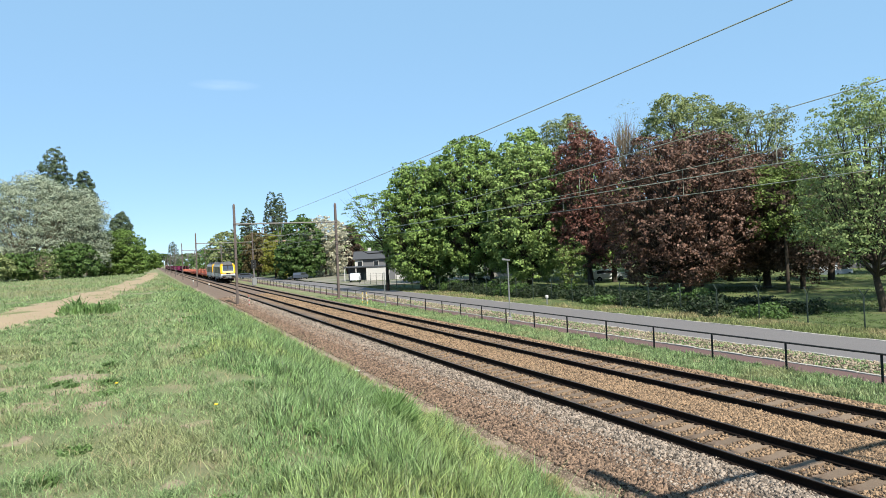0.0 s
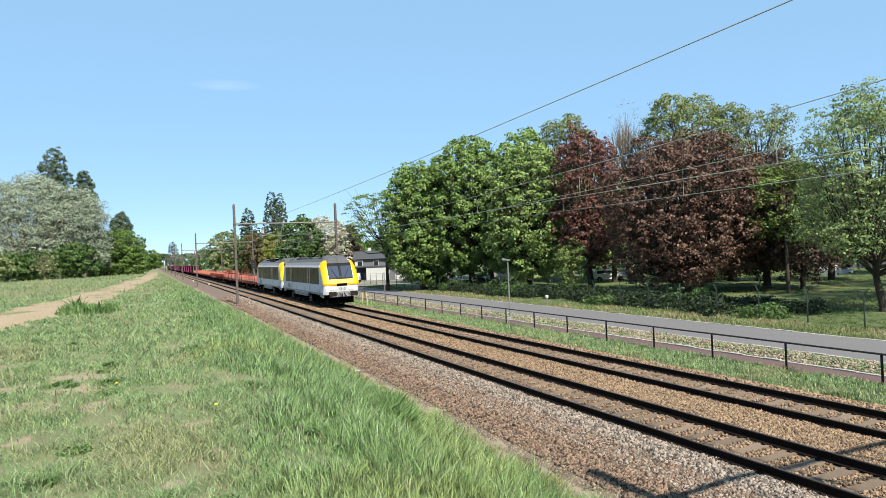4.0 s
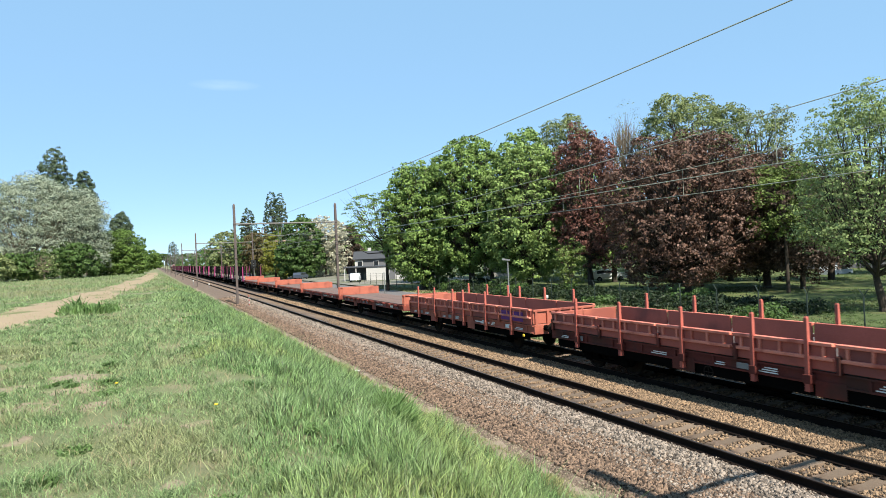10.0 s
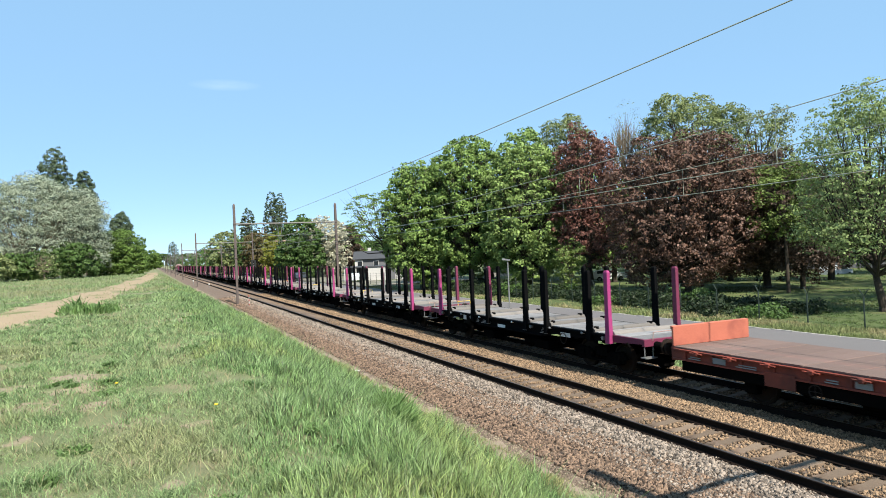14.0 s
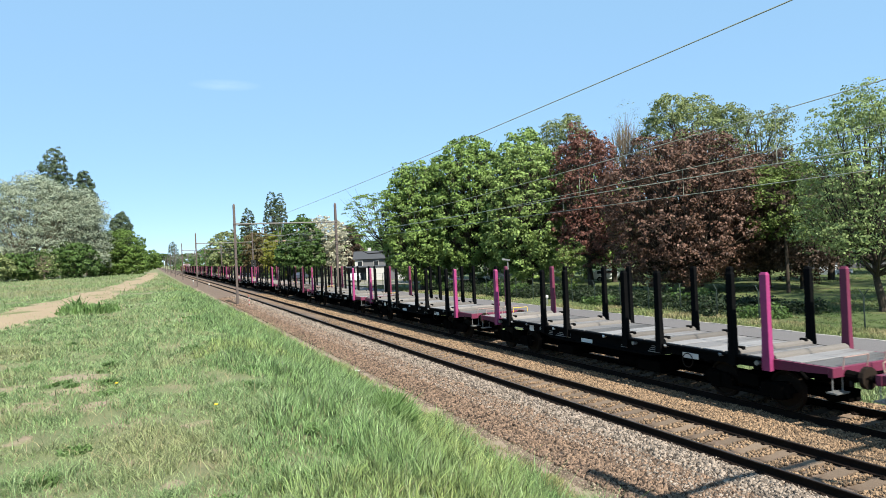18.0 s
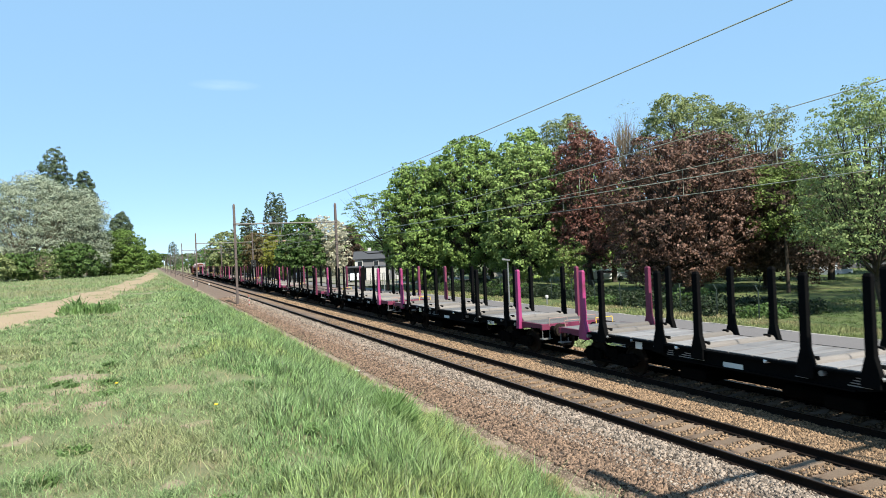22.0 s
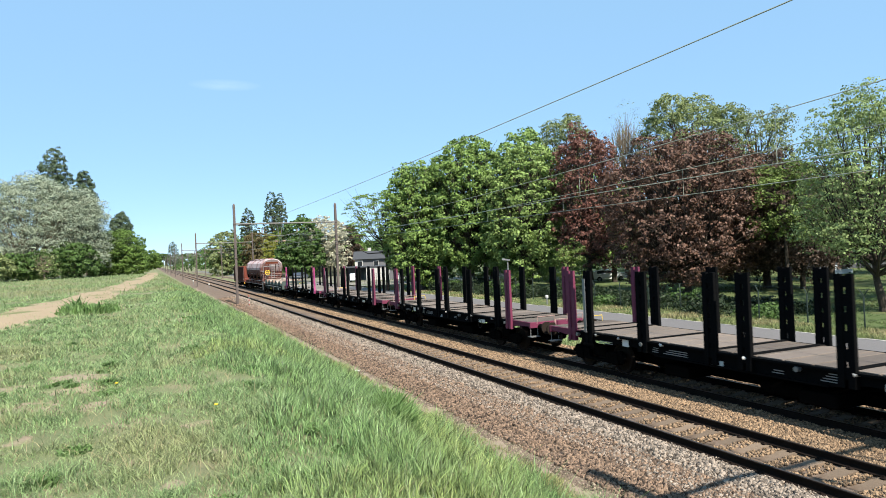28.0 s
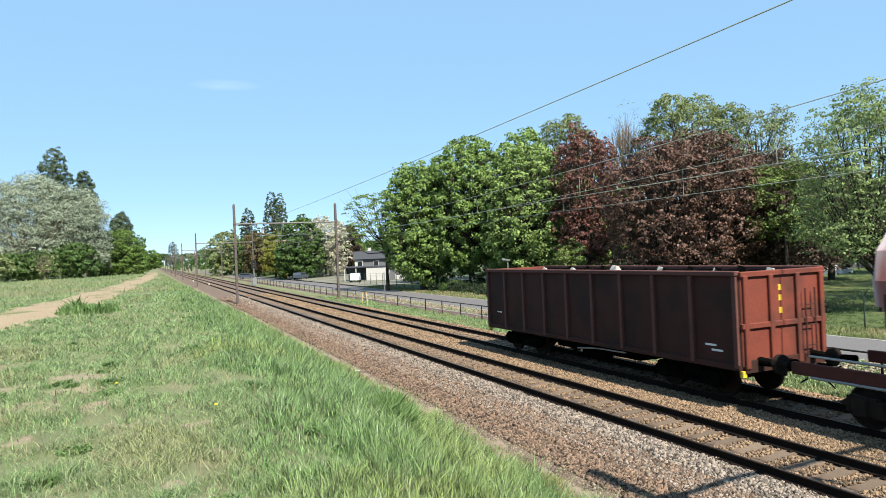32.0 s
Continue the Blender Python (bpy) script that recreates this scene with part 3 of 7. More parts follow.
tree("tall pale green tree behind the copper beeches", 70.5, 72.8, -0.5, 24.0, 9, 6.3, L_PALE, 30000, 0.26, 21, lumps=40, girth=0.4, knob=0.85, clump=0.6)
tree("tall pale green tree with thin crown behind the park", 79.2, 69.1, -0.5, 22.6, 9, 5.0, L_PALE, 12000, 0.24, 22, lumps=30, girth=0.34, fill=0.55, clump=0.6, knob=0.7, twigs=6)
tree("almost bare tall tree with pale twigs", 65.3, 80.6, -0.5, 25.6, 8, 3.6, L_PALE, 1600, 0.16, 23, lumps=56, girth=0.26, twigs=14, bark=PALE_BARK, fill=0.6, clump=0.9, per=8)
tree("pale green tree top showing behind the maples", 57.1, 84.1, -0.5, 23.4, 10, 4.2, L_PALE, 14000, 0.26, 24, lumps=24, girth=0.35, knob=0.85)
tree("green tree top behind the maples", 48.7, 82.3, -0.5, 21.2, 8, 3.4, L_MAPLE, 8000, 0.34, 25, lumps=20, girth=0.33)
# two added trees, out of view to the right, that only shade the lawn
tree("unseen airy robinia added beside the lawn to cast light shade on it", 46.5, 25.0, -0.5, 12.0, 3.0, 4.6, L_ROBINIA, 9000, 0.24, 91, lumps=20, girth=0.24, fill=0.6, clump=0.5)
tree("unseen airy robinia added beside the lawn to cast light shade on it", 59.0, 31.0, -0.5, 12.0, 3.0, 5.0, L_ROBINIA, 9000, 0.24, 92, lumps=20, girth=0.24, fill=0.6, clump=0.5)
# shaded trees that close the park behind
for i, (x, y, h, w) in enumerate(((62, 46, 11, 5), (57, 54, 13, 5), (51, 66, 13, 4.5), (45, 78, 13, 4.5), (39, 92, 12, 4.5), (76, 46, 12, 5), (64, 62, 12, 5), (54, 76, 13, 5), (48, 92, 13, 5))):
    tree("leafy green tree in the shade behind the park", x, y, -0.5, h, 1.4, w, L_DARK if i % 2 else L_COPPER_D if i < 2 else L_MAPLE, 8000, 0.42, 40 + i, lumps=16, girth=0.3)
# far right of the line
tree("chestnut tree covered in white blossom", 36.8, 153.0, -0.5, 14.4, 0.0, 5.2, L_BLOSSOM, 15000, 0.38, 26, lumps=20)
tree("dense dark green chestnut tree", 30.4, 150.3, -0.5, 13.2, -0.3, 4.8, L_DARK, 15000, 0.48, 27, lumps=20)
tree("yellow-flowering tree beside the line", 27.9, 167.7, -0.5, 12.0, 0.0, 3.2, L_YELLOW, 9000, 0.4, 28, lumps=14)
tree("brownish budding tree beside the line", 27.5, 195.2, -0.5, 13.4, -0.3, 4.4, L_BROWN, 9000, 0.45, 29, lumps=14)
tree("dark red-leaved tree beside the house", 45.5, 165.6, -0.5, 13.6, -0.3, 3.4, L_COPPER_D, 8000, 0.5, 30, lumps=14)
tree("light green tree by the line in the distance", 23.9, 240.4, -0.5, 15.8, -0.5, 6.4, L_PALE, 14000, 0.5, 31, lumps=18)
for x, y, h, w, s in ((38.2, 233.5, 27.0, 2.6, 32), (41.4, 236.0, 26.2, 2.4, 33), (32.1, 247.7, 22.6, 2.8, 34), (14.7, 538.7, 20.5, 3.8, 35)):
    tree("tall narrow dark poplar tree in the distance", x, y, -0.5, h, 2.0, w, L_POPLAR_HAZY, 12000, 0.36, s, form="column", lumps=30, fill=0.3, clump=0.4, low=True)
for i, (x, y, h, w) in enumerate(((33.5, 176, 11, 4.2), (40, 182, 12, 4.5), (35, 212, 13, 5), (44, 208, 13, 5.5), (52, 190, 13, 5.5), (28.5, 222, 12, 4))):
    tree("leafy tree in the row beside the line", x, y, -0.5, h, -0.3, w, L_DARK if i % 2 else L_MAPLE, 8000, 0.5, 100 + i, lumps=18)
# left of the line
tree("big silvery willow with a tangled crown", -21.5, 144.9, 2.3, 20.2, 2.4, 10.4, L_SILVER, 80000, 0.26, 36, lumps=90, knob=0.7, girth=0.4, bark=PALE_BARK, hy=7, clump=0.9)
tree("silvery willow above dark shrubs", -12.8, 147.0, 2.3, 18.6, 2.4, 5.2, L_SILVER, 36000, 0.26, 37, lumps=60, knob=0.7, girth=0.35, hy=4, clump=0.8)
tree("silvery willow at the edge of the meadow", -31.5, 138.0, 2.3, 18.0, 3.0, 6.0, L_SILVER, 20000, 0.32, 38, lumps=24, girth=0.35)
for x, y, h, b, w, s in ((-20.6, 183.0, 32.4, 10, 3.5, 50), (-14.2, 180.7, 26.6, 8, 2.3, 51), (-8.3, 232.5, 20.2, 8, 3.0, 52)):
    tree("tall dark poplar behind the willows", x, y, 2.3, h, b, w, L_POPLAR_HAZY, 18000, 0.36, s, form="column", lumps=30, fill=0.3, clump=0.5, low=True)
tree("rounded fresh green thicket at the meadow's end", -6.4, 155.1, 2.3, 11.4, 1.2, 6.0, L_BUSH, 22000, 0.36, 53, lumps=22, girth=0.2, name="large_bush")
tree("dark leafy shrub under the willows", -13.0, 139.0, 2.3, 9.0, 2.3, 4.2, L_DARK, 7000, 0.42, 54, lumps=16, girth=0.2, name="large_bush")
tree("dark leafy shrub under the willows", -20.0, 137.0, 2.3, 7.0, 2.3, 4.2, L_DARK, 6000, 0.42, 55, lumps=16, girth=0.2, name="large_bush")
tree("pale dry shrub with bare stems", -16.8, 132.0, 2.3, 7.5, 2.4, 2.0, L_PALE, 500, 0.3, 56, lumps=18, girth=0.13, twigs=9, bark=PALE_BARK, name="large_bush")
tree("tangled light green shrub under the willow", -24.5, 130.0, 2.3, 7.2, 2.3, 3.4, L_PALE, 4000, 0.4, 57, lumps=14, girth=0.15, name="large_bush")
for i, (x, y, h, w) in enumerate(((-1.3, 305, 10.6, 5.9), (-8, 330, 11, 8), (0.5, 380, 9.5, 5), (-25, 300, 14, 12), (-45, 240, 16, 13), (-60, 170, 15, 12))):
    tree("green thicket in the distance", x, y, 2.3, h, 2.4, w, L_BUSH if i < 3 else L_DARK, 5000, 0.7, 60 + i, lumps=16, girth=0.2, name="large_bush")

# undergrowth behind the fence
for i in range(34):
    y = 27.5 + (i % 17) * 2.9
    x = 31.6 + random.uniform(-0.5, 1.0) + (2.6 if i > 16 else 0)
    h = random.uniform(0.6, 1.35)
    cs = [(random.uniform(-1.0, 1.0), random.uniform(-1.4, 1.4), h * random.uniform(0.2, 0.6)) for _ in range(9)]
    rs = [(0.7, 0.7, h * 0.42) for _ in cs]
    b = tagged(new("shrub", leaves("shrub", cs, rs, 2200, 0.15, L_SHRUB_SHADED if i % 5 else L_DARK, 80 + i, clump=0.26, fill=0.7, low=True)), "low leafy shrub growing behind the wire fence, tree shade put into its dark colour", "shrub", "fence shrubs")
    b.location = (x, y, -0.5)

# woods that close the horizon
def far_wood(name, pts, h, material, n, size, seed):
    g = random.Random(seed)
    cs = [(x + g.uniform(-6, 6), y + g.uniform(-6, 6), z + h * g.uniform(0.3, 0.8)) for x, y, z in pts]
    rs = [(g.uniform(5, 9), g.uniform(5, 9), h * g.uniform(0.25, 0.45)) for _ in cs]
    tagged(new(name, leaves(name, cs, rs, n, size, material, seed, clump=1.6, fill=0.8)), "dense leafy wood closing the view", "wood", kind="stuff")


far_wood("far_wood_left", [(-30 - 9 * i, 420 + 2 * i, 1.5) for i in range(40)] + [(-12 + 4 * i, 560 + 10 * i, 1.0) for i in range(5)], 13, L_DARK, 16000, 1.6, 70)
far_wood("low_wood_far_right", [(19 + 2.2 * i, 470 + 4 * math.sin(i), -0.8) for i in range(34)], 7, L_DARK, 9000, 1.0, 75)
far_wood("wood_by_the_line", [(27 + 1.5 * i, 262 + 6 * math.sin(i), -0.5) for i in range(40)], 10, L_DARK, 12000, 0.8, 74)
far_wood("far_wood_right", [(30 + 6 * i, 330 + 8 * math.sin(i), -0.5) for i in range(60)] + [(24 + 3 * i, 620, -0.5) for i in range(40)], 14, L_DARK, 20000, 1.8, 71)
far_wood("wood_behind_park", [(62 + 1.6 * i, 112 - 2.0 * i, -0.5) for i in range(40)], 12, L_DARK, 14000, 0.8, 73)
far_wood("far_wood_ahead", [(-60 + 5 * i, 1250 + 5 * math.sin(i), 0) for i in range(40)], 20, L_POPLAR_HAZY, 8000, 3.5, 72)

sheet("yard", [27.6, 38.0, 50.0], [92.0, 120.0, 150.0, 178.0], lambda x, y: -0.28, YARD, "pale grey gravel yard before the house and garage")

# ---- buildings and vehicles beyond the park ----
RENDER_WHITE = mat("white_render", (0.36, 0.355, 0.341), 0.8, var=0.08, scale=0.8, fine=20, bump=0.1)
BRICK_GREY = mat("grey_cladding", (0.096, 0.0984, 0.106), 0.8, var=0.15, scale=0.8, fine=20, bump=0.1)
SLATE = mat("slate_roof", (0.0432, 0.0456, 0.0504), 0.7, var=0.2, scale=1.5, fine=12, bump=0.3)
PANE = mat("window_glass", (0.012, 0.014, 0.016), 0.25, var=0.1, bump=0, spec=0.3)


def house():
    t = thing("house", "two-storey grey and white house with a slate roof", "house")
    part("wall", Mesh().box(-6, 6, -4, 4, 0, 4.7, 0), BRICK_GREY, t, "grey clad walls")
    part("white_wall", Mesh().box(-6.1, -4.4, -4.12, 4.1, 0, 4.5, 0), RENDER_WHITE, t, "white rendered wing")
    part("roof", Mesh().prism([(-4.6, 4.6), (4.6, 4.6), (1.6, 6.3), (-1.6, 6.3)], 0, -6.5, 6.5), SLATE, t)
    part("chimney", Mesh().box(-3.6, -2.9, -0.4, 0.4, 5.5, 7.0, 0.02), RENDER_WHITE, t)
    for x in (-5.0, -1.6, 1.2, 4.0):
        for z in (0.9, 2.9):
            w = part("window", Mesh().box(x - 0.55, x + 0.55, -4.2, -4.0, z, z + 1.3, 0.01), RENDER_WHITE, t)
            part("pane", Mesh().box(x - 0.46, x + 0.46, -4.22, -4.19, z + 0.09, z + 1.21), PANE, w)
    return t


house().matrix_world = pose(46.5, 139.0, -1.2, 0, 0, -22)
garage = thing("garage", "long low white rendered garage with an open carport", "garage")
part("wall", Mesh().box(-0.2, 6.9, -0.3, 5, 0, 2.3, 0.01), RENDER_WHITE, garage)
part("door", Mesh().box(3.9, 4.9, -0.34, -0.2, 0, 2.0, 0.01), BRICK_GREY, garage, "dark door")
part("roof_edge", Mesh().box(-4.2, 7.0, -0.45, 5.2, 2.3, 2.5, 0.02), SLATE, garage)
for x in (-4.0, -2.0):
    part("carport_post", Mesh().box(x - 0.08, x + 0.08, -0.3, -0.14, 0, 2.3, 0.01), RENDER_WHITE, garage)
part("carport_back", Mesh().box(-4.0, -0.2, 4.6, 4.8, 0, 2.3), BRICK_GREY, garage)
garage.matrix_world = pose(34.8, 113.9, -0.28, 0, 0, -23.5)
shed = thing("works_building", "long low grey industrial building behind the park", "building")
part("wall", Mesh().box(-26, 26, -5, 5, 0, 3.0), BRICK_GREY, shed)
part("roof", Mesh().box(-26.3, 26.3, -5.3, 5.3, 3.0, 3.3, 0.03), SLATE, shed)
for i in range(8):
    w = part("window", Mesh().box(-24 + i * 6.4, -20.5 + i * 6.4, -5.08, -4.95, 1.1, 2.2, 0.01), BRICK_GREY, shed)
    part("pane", Mesh().box(-23.9 + i * 6.4, -20.6 + i * 6.4, -5.1, -5.07, 1.2, 2.1), PANE, w)
shed.matrix_world = pose(90, 62, -2.1, 0, 0, -56)
pale = thing("white_building", "low white building glimpsed between the tree trunks", "building")
part("wall", Mesh().box(-5, 5, -4, 4, 0, 2.2), KERB, pale)
part("roof", Mesh().box(-5.3, 5.3, -4.3, 4.3, 2.2, 2.4, 0.03), SLATE, pale)
for i in range(2):
    w = part("window", Mesh().box(-4 + i * 5, -2 + i * 5, -4.08, -3.95, 0.9, 2.0, 0.01), GALV, pale)
    part("pane", Mesh().box(-3.9 + i * 5, -2.1 + i * 5, -4.1, -4.07, 1.0, 1.9), PANE, w)
pale.matrix_world = pose(58, 103, -0.6, 0, 0, -30)

CAR_PAINT = {c: mat("car_paint_" + c, v, 0.3, var=0.05, bump=0, spec=0.6) for c, v in (("white", (0.72, 0.73, 0.74)), ("silver", (0.42, 0.45, 0.48)), ("dark", (0.04, 0.05, 0.07)))}
TYRE = mat("tyre", (0.0096, 0.0096, 0.0096), 0.9, var=0.2, bump=0.1)


def car(x, y, z, turn, colour, label, van=False):
    t = thing("van" if van else "car", label, "van" if van else "car")
    h = 1.95 if van else 1.45
    side = [(-2.1, 0.35), (2.1, 0.35), (2.15, 0.7), (2.05, 0.95), (1.25, 1.0), (0.6, h), (-1.75, h), (-2.1, 0.98)] if not van else [(-2.4, 0.35), (2.4, 0.35), (2.45, 0.8), (2.2, 1.1), (1.6, h), (-2.4, h)]
    part("body", Mesh().prism(side, 1, -0.85, 0.85), CAR_PAINT[colour], t)
    for s in (-1, 1):
        glass = [(-1.6, 1.0), (1.05, 1.02), (0.55, h - 0.1), (-1.55, h - 0.1)] if not van else [(0.6, 1.15), (1.9, 1.15), (1.5, h - 0.15), (0.6, h - 0.15)]
        part("side_window", Mesh().prism(glass, 1, s * 0.855 - 0.008, s * 0.855 + 0.008), PANE, t)
        for wx in (-1.3, 1.3):
            w = part("wheel", Mesh().rod((wx, s * 0.72, 0.31), (wx, s * 0.88, 0.31), 0.31, n=14), TYRE, t)
            part("rim", Mesh().rod((wx, s * 0.87, 0.31), (wx, s * 0.895, 0.31), 0.18, n=10), GALV, w)
    t.matrix_world = pose(x, y, z, 0, 0, turn)


car(31.6, 110.5, -0.28, 72, "silver", "silver hatchback parked before the carport")
car(22.7, 181.0, -0.5, -20, "dark", "dark car parked under trees")
car(28.9, 143.0, -0.28, 55, "dark", "dark car parked by the road")
car(72.5, 53.2, -0.9, 10, "silver", "silver car parked behind the park lawn")
car(53.0, 69.5, -0.5, -35, "white", "white car parked between the trees")

# ---- train materials ----
LOCO_GREY = mat("loco_light_grey", (0.58, 0.60, 0.615), 0.5, var=0.08, scale=0.9, fine=14, bump=0.04, second=(0.46, 0.465, 0.465), patch=0.62)
LOCO_SILVER = mat("loco_upper_grey", (0.42, 0.425, 0.435), 0.5, var=0.1, scale=0.9, fine=14, bump=0.04)
LOCO_BAND = mat("loco_dark_band", (0.0095, 0.0090, 0.0095), 0.3, var=0.35, scale=1.2, fine=20, bump=0.02, spec=0.10)
LOCO_YELLOW = mat("loco_yellow", (0.62, 0.335, 0.003), 0.4, var=0.06, scale=2, fine=20, bump=0.02)
LOCO_ROOF = mat("loco_roof", (0.0638, 0.0653, 0.0675), 0.7, var=0.25, scale=1.2, fine=20, bump=0.1)
LOCO_SLOPE = mat("loco_roof_slope", (0.23, 0.232, 0.236), 0.6, var=0.2, scale=1.0, fine=20, bump=0.06)
LOCO_SKIRT = mat("loco_skirt", (0.24, 0.25, 0.26), 0.6, var=0.2, scale=1.5, fine=20, bump=0.1)
STRIPE_RED = mat("stripe_red", (0.338, 0.045, 0.06), 0.5, var=0.1, bump=0.02)
NAVY = mat("number_navy", (0.03, 0.05, 0.11), 0.5, var=0.1, bump=0.02)
GLASS = mat("cab_glass", (0.035, 0.045, 0.065), 0.06, var=0.2, scale=1.5, bump=0, spec=0.8)
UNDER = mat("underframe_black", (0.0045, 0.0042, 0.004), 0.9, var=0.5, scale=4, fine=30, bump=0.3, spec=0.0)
LAMP_GLASS = mat("lamp_glass", (0.7, 0.72, 0.74), 0.1, var=0.05, bump=0, spec=0.8)
WHEEL = mat("wheel_steel", (0.018, 0.013, 0.010), 0.8, var=0.5, scale=4, fine=30, bump=0.2, spec=0.1)
RUST_RED = mat("wagon_red_brown", (0.112, 0.028, 0.022), 0.75, var=0.4, scale=1.6, fine=22, bump=0.2, second=(0.06, 0.026, 0.02), patch=0.58, spec=0.15)
STAKE_RED = mat("stake_red_brown", (0.085, 0.027, 0.021), 0.8, var=0.4, scale=3, fine=25, bump=0.2, spec=0.12)
ORANGE = mat("wagon_orange_red", (0.325, 0.098, 0.062), 0.75, var=0.3, scale=1.6, fine=22, bump=0.2, second=(0.21, 0.06, 0.042), patch=0.57)
DECK = mat("deck_planks", (0.112, 0.102, 0.094), 0.9, var=0.3, scale=1.2, fine=30, bump=0.4, each=0.12, second=(0.165, 0.135, 0.12), patch=0.6, stretch=(2, 0.5, 2))
# paler than the boards: grazing sun on the rails is put into this colour
RAIL_SUNLIT = mat("faded_and_sunlit_rail_paint", (0.62, 0.20, 0.135), 0.6, var=0.3, scale=2.5, fine=30, bump=0.15, second=(0.36, 0.09, 0.06), patch=0.6)
DECK_STAIN = mat("deck_planks_stained", (0.038, 0.035, 0.033), 0.9, var=0.3, scale=1.4, fine=30, bump=0.4, each=0.35, second=(0.075, 0.069, 0.064), patch=0.56, stretch=(1, 0.5, 2))
DECK_LIGHT = mat("deck_planks_pale", (0.142, 0.141, 0.142), 0.85, var=0.4, scale=2.2, fine=30, bump=0.4, each=0.45, second=(0.085, 0.077, 0.072), patch=0.57, stretch=(0.4, 2, 2))
DECK_BROWN = mat("deck_planks_brown", (0.112, 0.092, 0.078), 0.9, var=0.3, scale=2.2, fine=30, bump=0.4, each=0.4, second=(0.17, 0.128, 0.095), patch=0.6, stretch=(0.4, 2, 2))
STAKE_BLACK = mat("stake_black", (0.0045, 0.0047, 0.005), 0.8, var=0.5, scale=3, fine=30, bump=0.15, spec=0.01)
MAGENTA = mat("wagon_magenta", (0.24, 0.03, 0.115), 0.55, var=0.3, scale=1.5, fine=20, bump=0.1, second=(0.13, 0.02, 0.05), patch=0.58)
MAGENTA_D = mat("wagon_magenta_dull", (0.112, 0.0188, 0.045), 0.65, var=0.3, scale=1.5, fine=20, bump=0.1)
SAFETY = mat("handrail_yellow", (0.585, 0.413, 0.0375), 0.5, var=0.15, bump=0.02)
BOARD_RED = mat("side_board_red", (0.34, 0.088, 0.064), 0.75, var=0.3, scale=1.5, fine=22, bump=0.2, second=(0.20, 0.06, 0.048), patch=0.57)
GREEN = mat("wagon_green", (0.020, 0.029, 0.027), 0.7, var=0.4, scale=1.5, fine=20, bump=0.1, spec=0.1)
GREEN_END = mat("wagon_green_end", (0.042, 0.060, 0.055), 0.7, var=0.5, scale=1.5, fine=20, bump=0.1)
CRADLE = mat("cradle_timber", (0.15, 0.095, 0.07), 0.85, var=0.35, scale=2, fine=25, bump=0.3, second=(0.25, 0.215, 0.185), patch=0.5)
HOPPER_PALE = mat("hopper_faded", (0.43, 0.345, 0.345), 0.7, var=0.3, scale=1.1, fine=14, bump=0.08, second=(0.22, 0.085, 0.072), patch=0.555, stretch=(0.6, 1.6, 0.25))
RAIL_PINK = mat("faded_and_sunlit_rail_paint", (0.27, 0.18, 0.158), 0.7, var=0.3, scale=3, fine=30, bump=0.1)
HOPPER_RED = mat("hopper_red_brown", (0.075, 0.023, 0.018), 0.75, var=0.35, scale=1.2, fine=20, bump=0.15, second=(0.03, 0.016, 0.013), patch=0.52, spec=0.15)
HOPPER_ORANGE = mat("hopper_end_orange", (0.27, 0.075, 0.0413), 0.7, var=0.2, scale=1.4, fine=20, bump=0.1)
# one wagon paint: shaded sides, sunlit ribs and ends are set by colour
GONDOLA = mat("gondola_shaded_red_brown", (0.048, 0.018, 0.014), 0.75, var=0.45, scale=1.1, fine=20, bump=0.2, second=(0.03, 0.015, 0.012), patch=0.52, spec=0.15)
GONDOLA_RIB_LIT = mat("gondola_rib_sunlit", (0.095, 0.042, 0.035), 0.75, var=0.4, scale=2, fine=20, bump=0.2, spec=0.15)
GONDOLA_END_LIT = mat("gondola_end_sunlit_red", (0.135, 0.031, 0.018), 0.75, var=0.4, scale=1.5, fine=20, bump=0.2, second=(0.07, 0.022, 0.015), patch=0.54)
BAULK = mat("worn_baulk", (0.135, 0.125, 0.115), 0.95, var=0.4, scale=2.5, fine=25, bump=0.5, each=0.3, stretch=(0.5, 3, 3))
LETTER = mat("faded_lettering", (0.20, 0.20, 0.195), 0.8, var=0.3, scale=4, bump=0.02)
DECK_RED = mat("deck_planks_rusty", (0.13, 0.090, 0.076), 0.9, var=0.35, scale=1.2, fine=30, bump=0.4, each=0.1, second=(0.165, 0.098, 0.082), patch=0.58, stretch=(2, 0.5, 2))
FLAT_RED = mat("flat_wagon_red", (0.215, 0.046, 0.029), 0.75, var=0.4, scale=1.6, fine=22, bump=0.2, second=(0.10, 0.03, 0.022), patch=0.55)
PLATE_WHITE = mat("marking_white", (0.62, 0.62, 0.60), 0.7, var=0.15, bump=0.02)
PURPLE = mat("spray_purple", (0.105, 0.0263, 0.15), 0.7, var=0.3, scale=4, bump=0.02)


# ---- running gear ----
def wheel_mesh(r):
    m = Mesh()
    ring = lambda x, k: [(x, k * math.cos(a), k * math.sin(a)) for a in [i * 2 * math.pi / 20 for i in range(20)]]
    m.loft([ring(-0.065, r), ring(0.055, r * 0.99), ring(0.06, r * 0.86), ring(0.02, r * 0.8), ring(0.03, r * 0.3), ring(0.09, r * 0.22)])
    return m.mesh("wheel", WHEEL)


WHEELS = {0.46: wheel_mesh(0.46), 0.575: wheel_mesh(0.575)}


def wheelset(parent, y, r=0.46):
    ax = part("axle", Mesh().rod((-1.05, y, r), (1.05, y, r), 0.08, n=8), WHEEL, parent)
    for s in (-1, 1):
        w = part("wheel", WHEELS[r], None, ax)
        w.location = (s * 0.755, y, r)
        w.rotation_euler = (0, 0, 0 if s > 0 else math.pi)
    return ax


